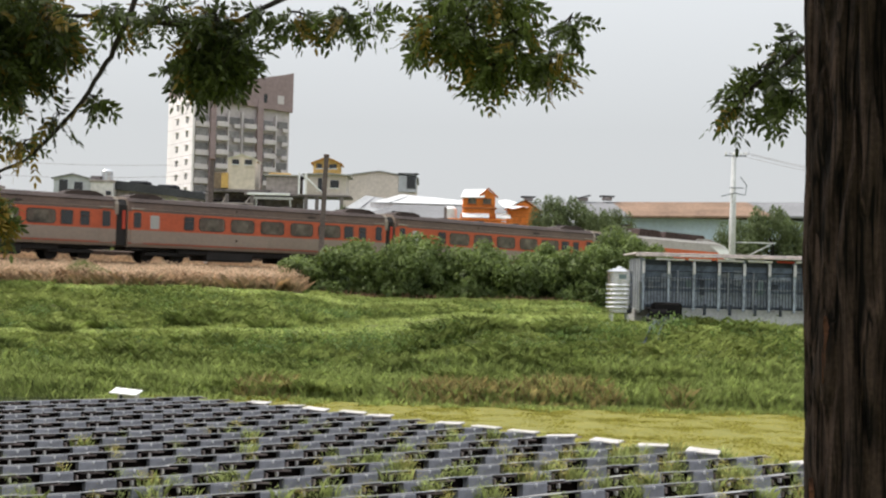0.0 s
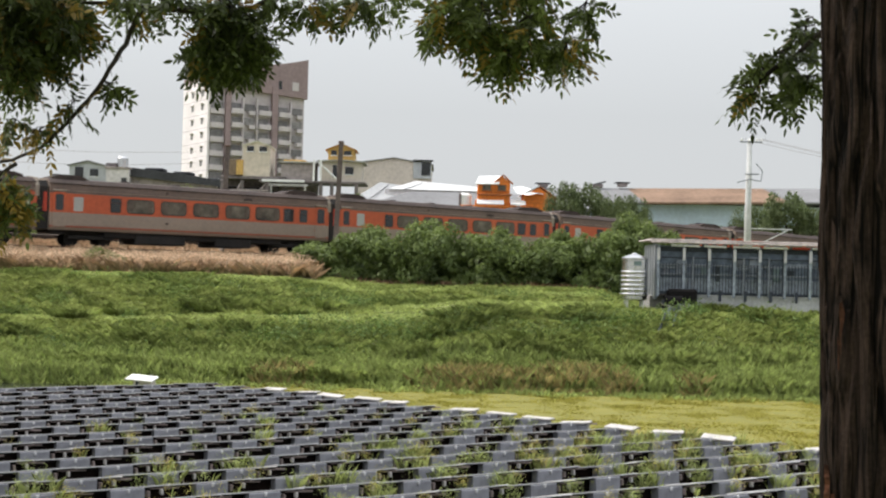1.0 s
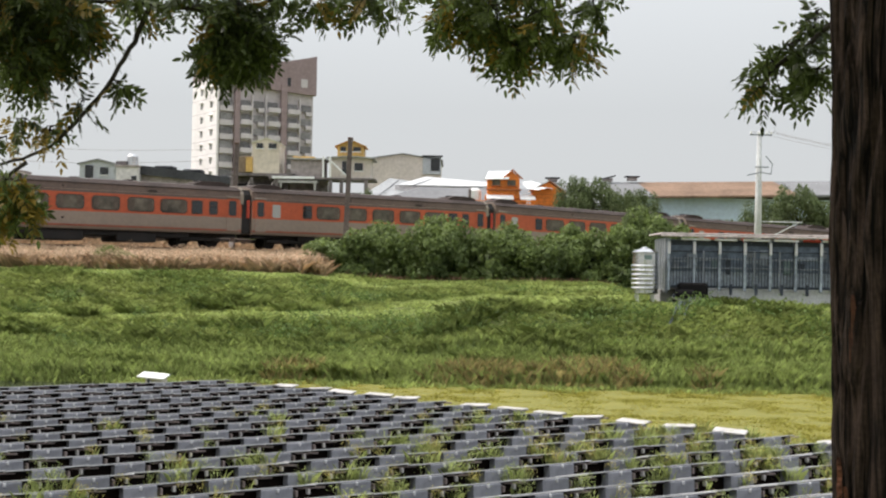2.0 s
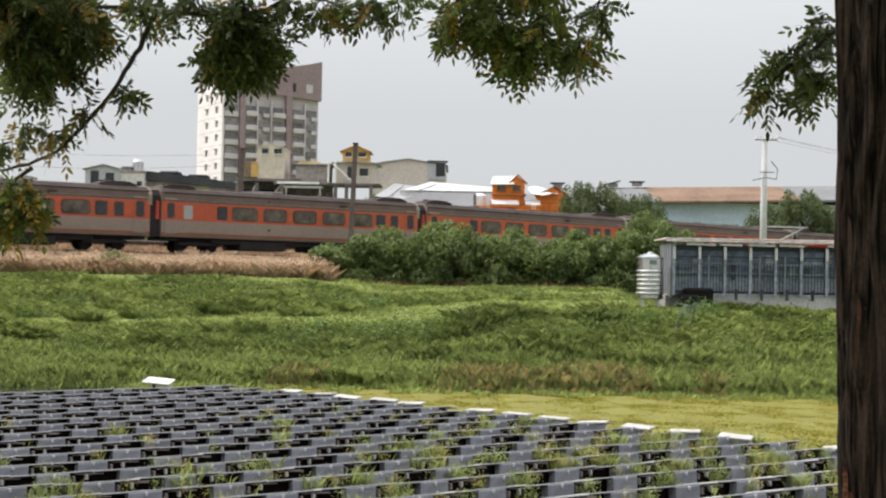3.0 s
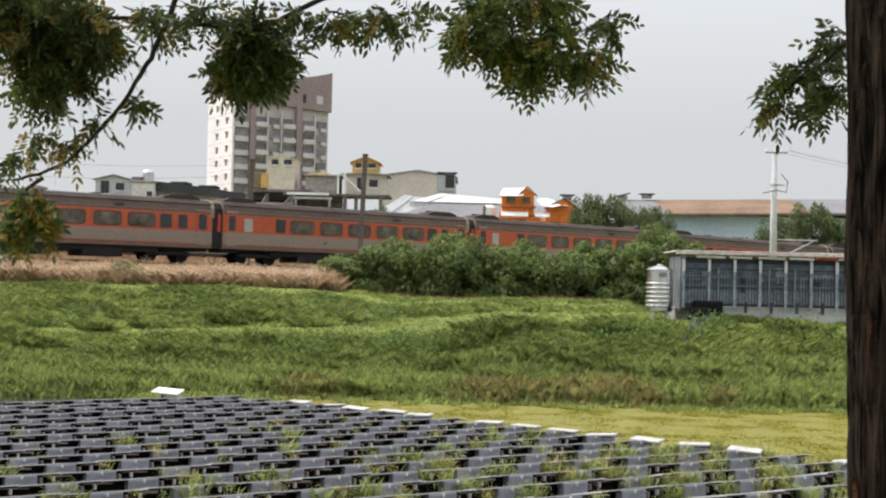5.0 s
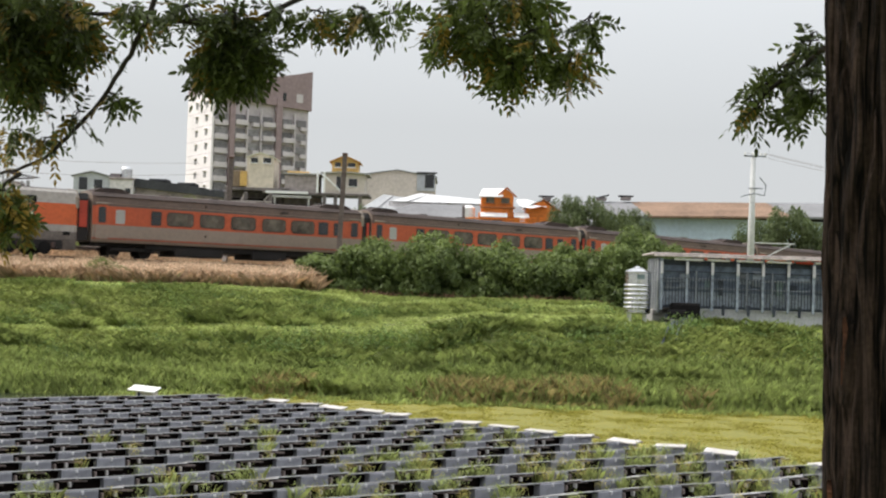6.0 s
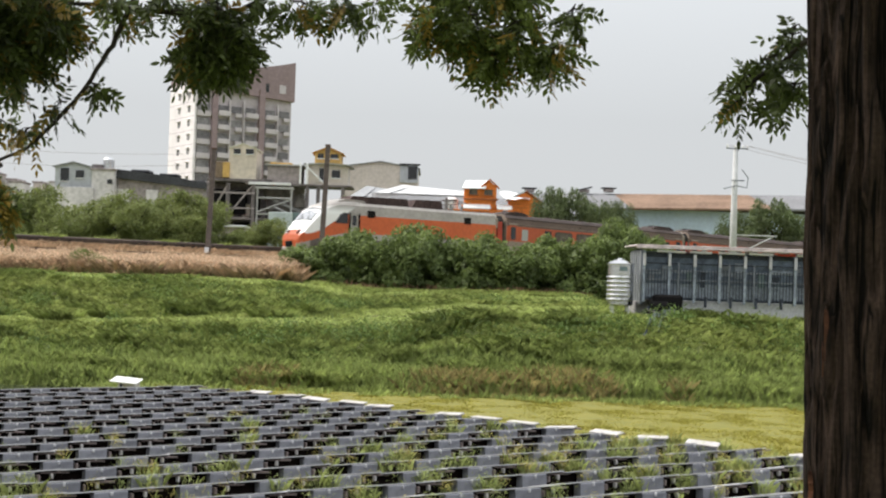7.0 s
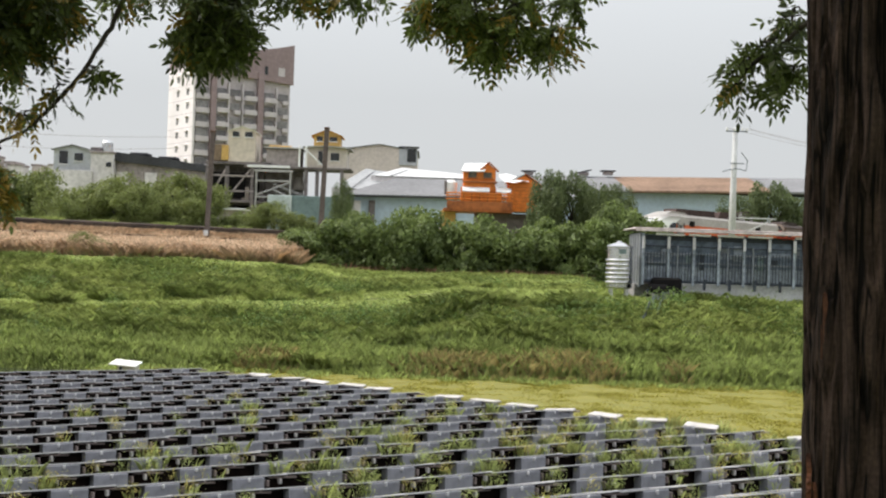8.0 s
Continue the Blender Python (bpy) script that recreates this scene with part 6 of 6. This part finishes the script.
def berths(x, y):
    """Panel and row numbers, as fractions, at places on the pond."""
    d = ROW.x * STEP.y - ROW.y * STEP.x
    u, v = x - HOME.x, y - HOME.y
    return (u * STEP.y - v * STEP.x) / d, (ROW.x * v - ROW.y * u) / d


def pond_plants():
    rng = np.random.default_rng(21)
    n = 90000
    x, y = rng.uniform(-12, 19, n), rng.uniform(27, 52.5, n)
    i, j = berths(x, y)
    open_water = (i > LAST + 0.7) & (x < 0.36 * y + 1.5) | (j < -14.6) & (np.abs(x) < 19)
    p = np.column_stack([x, y, np.full(n, 0.06)])[open_water]
    lump = patchy(p, 0.55, 5.0) + 0.5 * patchy(p, 1.7, 9.0)
    shore = np.clip((p[:, 1] - 47) / 4, 0, 1) + np.clip(1.6 - (i[open_water] - LAST), 0, 1)
    tall = 0.05 + 0.06 * np.clip(lump + 0.3, 0, 1) + 0.10 * shore * np.clip(lump + 0.2, 0, 1)
    stuff("pond_weed", many("pond_weed", blades(rng, p, tall * rng.uniform(0.7, 1.3, len(p)), 0.035, 3, 1.2), M_MAT), "yellow-green floating weed covering the open water", "water plants")
    rim = p[(lump * 0.6 + shore > 0.75) & (rng.random(len(p)) < 0.30)]
    stuff("rim_grass", many("rim_grass", blades(rng, rim, 0.16 + 0.16 * rng.random(len(rim)), 0.016, 4, 0.7), M_GRASS_TALL), "green grass tufts rooted in the floating weed", "grass")
    grid = Shape()
    gx, gy = np.arange(-12, 24, 0.3), np.arange(26, 53, 0.3)
    grid.v = [(a, b, 0.10 + 0.03 * noise.noise((a, b, 1)) + 0.025 * noise.noise((a * 2.3, b * 2.3, 6))) for b in gy for a in gx]
    nx, ny = len(gx), len(gy)
    for k in range(ny - 1):
        for h in range(nx - 1):
            a, b, _ = grid.v[k * nx + h]
            u, w = berths(a, b)
            if u > LAST + 0.6 or w < -14.5:
                grid.f.append((k * nx + h, k * nx + h + 1, (k + 1) * nx + h + 1, (k + 1) * nx + h))
    grid.m = [0] * len(grid.f)
    whole("weed_mat", grid, M_MAT_BED, "thin mat of floating weed on the water", "water plants", kind="stuff", smooth=True)
    # sprouts in the gaps between the floats, thickest towards the open end of the near rows
    sets, seeds, herbs = [], [], []
    for k in range(390):
        r = int(rng.choice([rng.integers(-8, 8), rng.integers(-1, 8)]))
        c = int(rng.integers(-5, LAST + 1)) if k < 330 else int(rng.integers(3, LAST + 1))
        at = berth(c + 0.5 + rng.normal(-0.05, 0.22), r + 0.06)
        if abs(at.x) > 0.36 * at.y + 1:
            continue
        lush = (c > 3) and (r > -4)
        big = rng.random() < (0.32 if lush else 0.22)
        m = int(rng.uniform(4, 10)) if big else int(rng.uniform(1, 4))
        q = np.array([at.x, at.y, 0.22]) + rng.normal(0, 1, (m, 3)) * np.array([0.11, 0.06, 0.0])
        sets.append(blades(rng, q, 0.16 + 0.24 * rng.random(m) * (1.3 if big else 0.6), 0.008, 6, 0.5))
        m2 = m * 42
        q = np.array([at.x, at.y, 0.43]) + rng.normal(0, 1, (m2, 3)) * np.array([0.15 if big else 0.08, 0.07, 0.11 if big else 0.08])
        (herbs if rng.random() < 0.35 else seeds).append(leaves(rng, q, 0.036, None, 0.6))
    stuff("float_sprouts", many("float_sprouts", np.concatenate(sets), M_SPROUT), "thin yellow-green sprouts growing between the floats", "weeds")
    stuff("float_weeds", many("float_weeds", np.concatenate(seeds), M_SPROUT), "leafy weeds growing between the floats", "weeds")
    stuff("float_herbs", many("float_herbs", np.concatenate(herbs), M_HERB), "yellowing herbs growing between the floats", "weeds")


def shrubs_and_trees():
    hedge = [(crown_mesh(30 + k, 3.6, 3.0, 40, 165, 0.235, M_SHRUB, 0.09), trunk_mesh(30 + k, 2.6, 0.09, 6)) for k in range(4)]
    spots = ((-6.9, 74.6, 0.62), (-5.2, 74.8, 0.88), (-3.4, 75.0, 1.02), (-1.6, 74.7, 1.08), (0.2, 75.2, 1.10), (2.0, 74.8, 1.02), (3.9, 75.0, 0.96),
             (5.8, 74.8, 0.94), (7.6, 75.0, 0.98), (9.4, 74.8, 1.10), (11.2, 75.2, 1.22), (12.6, 76.0, 1.1),
             (-4.4, 77.0, 0.95), (-0.8, 77.2, 1.16), (3.0, 77.0, 1.04), (6.8, 77.2, 1.0), (10.4, 77.5, 1.3))
    for k, (x, y, s) in enumerate(spots):
        c, t = hedge[k % 4]
        z = land(x, y) - 0.1
        m = Matrix.Translation((x, y, z)) @ pose(0, 0, 0, 0, 0, k * 77) @ Matrix.Diagonal((1.05, 1.0, s * 1.14, 1))
        plant("roadside_shrub", "dense dark green shrub on the bank's crest", "shrub", "shrubs in the hedge", m, c, t)
    rng = np.random.default_rng(41)
    x = rng.uniform(-6.5, 9.0, 260)
    y = 73.3 + rng.normal(0, 0.25, 260)
    foot = np.column_stack([x, y, [land(a, b) - 0.05 for a, b in zip(x, y)]])
    stuff("hedge_stalks", many("hedge_stalks", blades(rng, foot, 0.55, 0.05, 4, 0.6), M_STALK), "dry brown stalks at the hedge's foot", "stalks")
    tree = [(crown_mesh(50 + k, 5.0, 4.6, 40, 300, 0.19, M_TREE, 0.12), trunk_mesh(50 + k, 4.0, 0.14, 6)) for k in range(4)]

    hazy = [(crown_mesh(60 + k, 5.0, 4.6, 40, 300, 0.21, M_TREE_DEEP, 0.12), trunk_mesh(60 + k, 4.0, 0.14, 6)) for k in range(3)]

    def row(spots, label, group, name="small_tree", kinds=tree):
        for k, (x, y, s) in enumerate(spots):
            c, t = kinds[k % len(kinds)]
            m = Matrix.Translation((x, y, land(x, y) - 0.1)) @ pose(0, 0, 0, 0, 0, 61 * k) @ Matrix.Diagonal((s[0], s[0], s[1], 1))
            plant(name, label, "tree", group, m, c, t)

    row(((-31.5, 99, (1.25, 1.60)), (-28.2, 100, (1.3, 1.56)), (-25.0, 101, (1.25, 1.48)), (-22.4, 99.5, (1.1, 1.30)), (-20.2, 101, (1.1, 1.26)), (-18.2, 100, (1.0, 1.18)),
         (-16.6, 101.5, (0.75, 1.2)), (-30, 96, (0.9, 0.95)), (-26.4, 96.5, (0.8, 0.85)), (-21.0, 97, (0.8, 0.8)), (-17.3, 98, (0.7, 0.7))), "bushy green tree in a row beyond the railway", "trees beyond the railway")
    row(((-13.4, 101, (0.7, 0.42)), (-11.4, 100, (0.85, 0.62)), (-9.6, 101, (0.6, 0.45)), (-14.6, 104, (0.4, 0.62))), "low green bush beside the railway works", "bushes beside the works", "bush")
    row(((-7.1, 112, (0.5, 1.5)),), "narrow dark tree beside the warehouse", "trees beside the warehouse", kinds=hazy)
    row(((10.4, 118, (0.8, 1.62)), (12.6, 119, (0.95, 1.82)), (14.8, 118, (0.75, 1.65)), (16.6, 120, (0.8, 1.45))), "leafy tree in front of the long warehouse", "trees in front of the warehouse", kinds=hazy)
    row(((11.0, 78.6, (0.55, 1.0)), (12.2, 79, (0.55, 0.92))), "young tree rising out of the hedge", "young trees in the hedge", kinds=hazy)
    row(((29.6, 130, (1.0, 1.5)), (33.4, 131, (1.3, 2.1)), (37.4, 130, (1.2, 1.8)), (25.5, 124, (0.9, 1.0)), (27.2, 133, (0.8, 1.2))), "broad green tree behind the utility pole", "trees behind the utility pole", kinds=hazy)
    c, t = tree[1]
    for x, y, s in ((-17.7, 70.4, 0.62), (-16.8, 70.6, 0.50), (-18.6, 70.9, 0.42), (-23.5, 76.0, 0.35)):
        plant("slope_bush", "small olive-green bush among the dry grass", "bush", "bushes in the dry grass", Matrix.Translation((x, y, land(x, y) - 0.1)) @ Matrix.Diagonal((s * 0.62, s * 0.62, s * 0.56, 1)), c, t)
    far = crown_mesh(70, 14, 9, 30, 60, 1.2, M_TREE, 0.1)
    for k, x in enumerate((-98, -88, -80, -72)):
        plant("distant_tree", "distant hazy tree among far houses", "tree", "distant trees", Matrix.Translation((x * 1.15, 300, 12)) @ pose(0, 0, 0, 0, 0, 50 * k), far, tree[0][1])


M_STALK = leafy("dry_stalks", (0.36, 0.22, 0.13), (0.22, 0.13, 0.08), 0.3, 0.15)
M_HERB = leafy("yellow_herbs", (0.62, 0.54, 0.17), (0.46, 0.41, 0.12))
M_PLUME = leafy("dry_seed_heads", (0.77, 0.57, 0.39), (0.48, 0.33, 0.21), 0.35)
M_GRASS_PALE = leafy("bench_grass", (0.56, 0.635, 0.24), (0.45, 0.53, 0.18))
M_GRASS_DEEP = leafy("deep_grass", (0.40, 0.475, 0.155), (0.285, 0.35, 0.11))
M_WEED_DARK = leafy("weed_mounds", (0.19, 0.27, 0.07), (0.11, 0.175, 0.045))
M_MAT_BED = mat("weed_mat", (0.215, 0.195, 0.034), 0.9, 0, 0.3, 7.0, 0.9, 0.4, (0.155, 0.15, 0.03))
meadows()
pond_plants()
shrubs_and_trees()


# ---- the tree beside the camera ----
def near_trunk(tree):
    """A furrowed trunk: ridges that run up the bark and split."""
    n, rows = 120, 185
    s = Shape()
    for j in range(rows):
        z = 2.6 + j * 0.03
        cx, cy = 1.303 - 0.021 * (z - 4.4), 4.02
        for i in range(n):
            a = 2 * math.pi * i / n
            u = a * 0.175
            ridge = noise.noise((u * 34 + 1.2 * noise.noise((u * 10, z * 3, 3)), z * 3.2, 0))
            fine = noise.noise((u * 90, z * 9, 5))
            r = 0.170 + 0.019 * abs(ridge) ** 0.6 * (1 if ridge > 0 else -1) + 0.003 * fine + 0.006 * noise.noise((math.cos(a), math.sin(a), z * 0.9))
            r = (r + 0.05 * max(0, 3.2 - z)) * (1 - 0.45 * max(0, z - 6.6))
            s.v.append((cx + r * math.cos(a), cy + r * math.sin(a), z))
    s.f = [(j * n + i, j * n + (i + 1) % n, (j + 1) * n + (i + 1) % n, (j + 1) * n + i) for j in range(rows - 1) for i in range(n)]
    s.f.append(tuple(range((rows - 1) * n, rows * n)))
    s.m = [0] * len(s.f)
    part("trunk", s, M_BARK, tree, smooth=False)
    rng = random.Random(31)
    spots = Shape()
    for k in range(46):
        a, z = rng.uniform(4.75, 5.5), rng.uniform(3.5, 5.2)
        r, e = 0.193, rng.uniform(0.0012, 0.0034)
        c = Vector((1.303 - 0.021 * (z - 4.4) + r * math.cos(a), 4.02 + r * math.sin(a), z))
        t = Vector((-math.sin(a), math.cos(a), 0))
        n = Vector((math.cos(a), math.sin(a), 0)) * 0.004
        ring = [c + t * e * math.cos(w) + Vector((0, 0, e * 1.5 * math.sin(w))) for w in (0, 1.05, 2.09, 3.14, 4.19, 5.24)]
        spots.add([*ring, c + n], [(i, (i + 1) % 6, 6) for i in range(6)])
    tagged(part("lichen", spots, M_CONCRETE_PALE, tree, "pale specks of lichen"), kind="stuff")
    for z0, a0, w, h in ((4.28, 3.74, 0.011, 0.15), (4.21, 3.70, 0.007, 0.10), (3.80, 3.38, 0.010, 0.16), (3.74, 3.56, 0.006, 0.12)):
        t, rows2, k = Shape(), 10, 5
        for j in range(rows2):
            for i in range(k):
                z = z0 + h * (j / (rows2 - 1) - 0.5)
                e = math.sin(math.pi * j / (rows2 - 1)) ** 0.6
                a = a0 + (i / (k - 1) - 0.5) * 2 * w / 0.17 * e * (1 + 0.35 * noise.noise((z * 40, i, 4))) + 0.02 * noise.noise((z * 22, 1, 1))
                r = 0.189 - 0.006 * abs(i - 2) + 0.004 * noise.noise((z * 30, i, 2))
                t.v.append((1.303 - 0.021 * (z - 4.4) + r * math.cos(a), 4.02 + r * math.sin(a), z))
        t.f = [(j * k + i, j * k + i + 1, (j + 1) * k + i + 1, (j + 1) * k + i) for j in range(rows2 - 1) for i in range(k - 1)]
        t.m = [0] * len(t.f)
        part("torn_bark", t, M_BARK_RAW, tree, "reddish strip of torn bark")


BOUGHS = (
    ((1.28, 4.0, 6.9), (0.2, 4.6, 6.6), (-0.7, 5.2, 6.25), (-1.2, 5.5, 5.6), (-1.25, 5.5, 5.45), (-1.31, 5.5, 5.32), (-1.37, 5.5, 5.21), (-1.46, 5.5, 5.08), (-1.55, 5.5, 4.97), (-1.65, 5.5, 4.88), (-1.76, 5.5, 4.83), (-1.87, 5.5, 4.8)),
    ((0.2, 4.6, 6.6), (0.2, 5.2, 6.1), (-0.29, 5.6, 5.67), (-0.62, 5.6, 5.60), (-0.90, 5.6, 5.45), (-0.96, 5.55, 5.28)),
    ((-0.90, 5.6, 5.47), (-1.14, 5.55, 5.47), (-1.52, 5.55, 5.49), (-1.92, 5.55, 5.52)),
    ((0.2, 4.6, 6.6), (0.25, 5.3, 6.1), (0.18, 5.5, 5.70), (0.13, 5.5, 5.52), (0.09, 5.5, 5.34)),
    ((0.18, 5.5, 5.70), (0.34, 5.5, 5.5), (0.46, 5.5, 5.32)),
    ((1.29, 4.0, 5.6), (1.36, 4.5, 5.35), (1.26, 4.9, 5.24), (1.14, 4.9, 5.15), (1.06, 4.9, 5.03)),
    # the next three limbs are out of view and carry the shading leaves
    ((1.28, 4.0, 7.6), (1.6, 2.4, 7.7), (2.2, 0.4, 7.6), (2.4, -2.0, 7.2)),
    ((1.28, 4.0, 7.8), (2.6, 4.6, 7.9), (4.2, 5.0, 7.9)),
    ((1.28, 4.0, 7.5), (0.2, 2.6, 7.6), (-1.6, 0.6, 7.6), (-2.6, -2.2, 7.0)),
    ((-1.74, 5.5, 4.82), (-1.82, 5.45, 4.74), (-1.85, 5.45, 4.62)),
)
CLUMPS_WEST = ((-1.78, 5.46, 0.20, 0.12), (-1.60, 5.47, 0.18, 0.10), (-1.66, 5.40, 0.22, 0.14), (-1.72, 5.30, 0.18, 0.14), (-1.50, 5.34, 0.10, 0.09), (-1.80, 5.35, 0.21, 0.18), (-1.68, 5.22, 0.13, 0.15), (-1.54, 5.41, 0.13, 0.10), (-1.74, 5.14, 0.10, 0.10), (-1.29, 5.45, 0.13, 0.06), (-1.85, 5.58, 0.30, 0.14))
CLUMPS_DARK = ((-1.88, 5.52, 0.20, 0.15), (-0.92, 5.31, 0.17, 0.14), (-0.84, 5.25, 0.13, 0.10), (-0.97, 5.24, 0.12, 0.09), (-0.79, 5.36, 0.09, 0.08), (-0.90, 5.43, 0.16, 0.10))
CLUMPS_TOP = ((-0.56, 5.48, 0.15, 0.07), (-0.37, 5.49, 0.13, 0.08), (-0.70, 5.48, 0.09, 0.06), (-0.25, 5.50, 0.04, 0.08), (-1.09, 5.48, 0.11, 0.08))
CLUMPS_MID = ((-0.02, 5.42, 0.14, 0.11), (0.13, 5.39, 0.15, 0.14), (0.32, 5.37, 0.17, 0.14), (0.48, 5.31, 0.10, 0.11), (0.23, 5.27, 0.13, 0.08), (0.18, 5.56, 0.34, 0.09), (0.55, 5.47, 0.05, 0.08))
CLUMPS_EAST = ((1.30, 5.30, 0.10, 0.10), (1.20, 5.19, 0.09, 0.08), (1.29, 5.10, 0.08, 0.09), (1.11, 5.06, 0.06, 0.05), (1.13, 5.15, 0.07, 0.06))
CLUMPS_LOW = ((-1.81, 4.70, 0.10, 0.08), (-1.74, 4.63, 0.08, 0.07), (-1.85, 4.58, 0.07, 0.08), (-1.84, 4.88, 0.09, 0.05), (-1.65, 4.93, 0.13, 0.04), (-1.52, 5.03, 0.06, 0.06), (-1.75, 4.96, 0.10, 0.05), (-1.37, 5.11, 0.04, 0.06))


def sprays(rng, bases, heads, size):
    """Compound leaves: from each base a bent stalk with pairs of leaflets, drooping along heads."""
    out = []
    for b, h in zip(bases, heads):
        pairs = int(rng.integers(5, 9))
        length = rng.uniform(0.08, 0.135)
        h = h / np.linalg.norm(h)
        side = np.cross(h, rng.normal(0, 1, 3))
        side /= np.linalg.norm(side)
        nrm = np.cross(h, side)
        for k in range(pairs + 1):
            f = (k + 0.7) / (pairs + 0.7)
            at = b + h * length * f + np.array([0, 0, -0.25]) * length * f * f
            for s in ((1, -1) if k < pairs else (0,)):
                d = h * (0.55 if s else 1) + side * s * 0.85 + rng.normal(0, 0.18, 3) + np.array([0, 0, -0.25])
                d /= np.linalg.norm(d)
                w = np.cross(d, nrm + rng.normal(0, 0.3, 3))
                w /= np.linalg.norm(w)
                l = size * rng.uniform(0.7, 1.15)
                m, e = at + d * l * 0.33, at + d * l * 0.7
                out.append(np.stack([at, m + w * l * 0.19, e + w * l * 0.14, at + d * l, e - w * l * 0.14, m - w * l * 0.19]))
    return np.array(out)


def near_tree():
    tree = thing("shade_tree", "rough-barked shade tree with drooping compound leaves", "tree", at=pose(0, 0, 0))
    near_trunk(tree)
    rng = np.random.default_rng(5)
    for k, pts in enumerate(BOUGHS):
        n = len(pts)
        p = [Vector(a) for a in pts]
        fine = []
        for i in range(n - 1):
            for f in (0, 0.33, 0.67):
                q = p[i].lerp(p[i + 1], f)
                fine.append(q + Vector(rng.normal(0, 0.004, 3)))
        fine.append(p[-1])
        r0 = (0.012, 0.016, 0.010, 0.014, 0.008, 0.010, 0.06, 0.05, 0.055, 0.006, 0.006)[k]
        part("limb", Shape().rod(fine, [r0 * (1 - 0.8 * i / len(fine)) + 0.003 for i in range(len(fine))], 8), M_TWIG, tree, smooth=True)
    green, old, twigs = [], [], Shape()
    for clumps, dense, depth, y in ((CLUMPS_WEST, 0.80, 0.35, 5.5), (CLUMPS_DARK, 1.7, 0.22, 5.5), (CLUMPS_TOP, 0.5, 0.2, 5.55), (CLUMPS_MID, 0.85, 0.25, 5.5), (CLUMPS_EAST, 0.6, 0.15, 4.9), (CLUMPS_LOW[:3], 1.3, 0.15, 5.5), (CLUMPS_LOW[3:], 0.2, 0.15, 5.5)):
        for x, z, rx, rz in clumps:
            n = int(3500 * rx * rz * dense) + 6
            d = rng.normal(0, 1, (n, 3))
            d /= np.linalg.norm(d, axis=1, keepdims=True)
            b = np.array([x, y, z]) + d * np.array([max(rx - 0.085, 0.02), depth, max(rz - 0.065, 0.015)]) * rng.uniform(0.02, 0.72, (n, 1)) ** 0.5 + np.array([0, 0, 0.03])
            h = d * np.array([0.7, 0.7, 0.3]) + rng.normal(0, 0.35, (n, 3)) + np.array([0, 0, -0.45])
            pick = rng.random(n) < (0.03 if clumps is CLUMPS_DARK or y < 5 else 0.28 if y == 5.5 and z < 4.95 else 0.12)
            green.append(sprays(rng, b[~pick], h[~pick], 0.040))
            if pick.any():
                old.append(sprays(rng, b[pick], h[pick], 0.040))
            for i in range(0, n, 3):
                c = np.array([x, y, z + rz * 0.7])
                twigs.rod([c, (c + b[i]) / 2 + rng.normal(0, 0.015, 3), b[i], b[i] + h[i] * 0.1], [0.004, 0.003, 0.002, 0.001], 4, caps=False)
    # the rest of the crown, unseen overhead and behind, placed to shade the trunk
    n = 17000
    a, r = rng.uniform(0, 2 * np.pi, n), np.sqrt(rng.uniform(0, 1, n)) * 6.5
    c = np.column_stack([0.6 + r * np.cos(a), 0.6 + r * np.sin(a), 7.6 + rng.normal(0, 0.5, n)])
    low = c[:, 1] < -1.8
    c[low, 2] -= rng.uniform(0, 3.6, low.sum())
    c = c[low | (c[:, 2] > 6.3 + 0.12 * np.maximum(0, c[:, 1] - 5))]
    part("upper_crown", many("upper_crown", leaves(rng, c, 0.22, None, 0.8), M_LEAF), None, tree)
    part("crown", many("crown", np.concatenate(green), M_LEAF), None, tree)
    part("yellowing_leaves", many("yellowing_leaves", np.concatenate(old), M_LEAF_OLD), None, tree, "yellowing leaves")
    tagged(part("twig", twigs, M_TWIG, tree), kind="stuff")


near_tree()


motions()
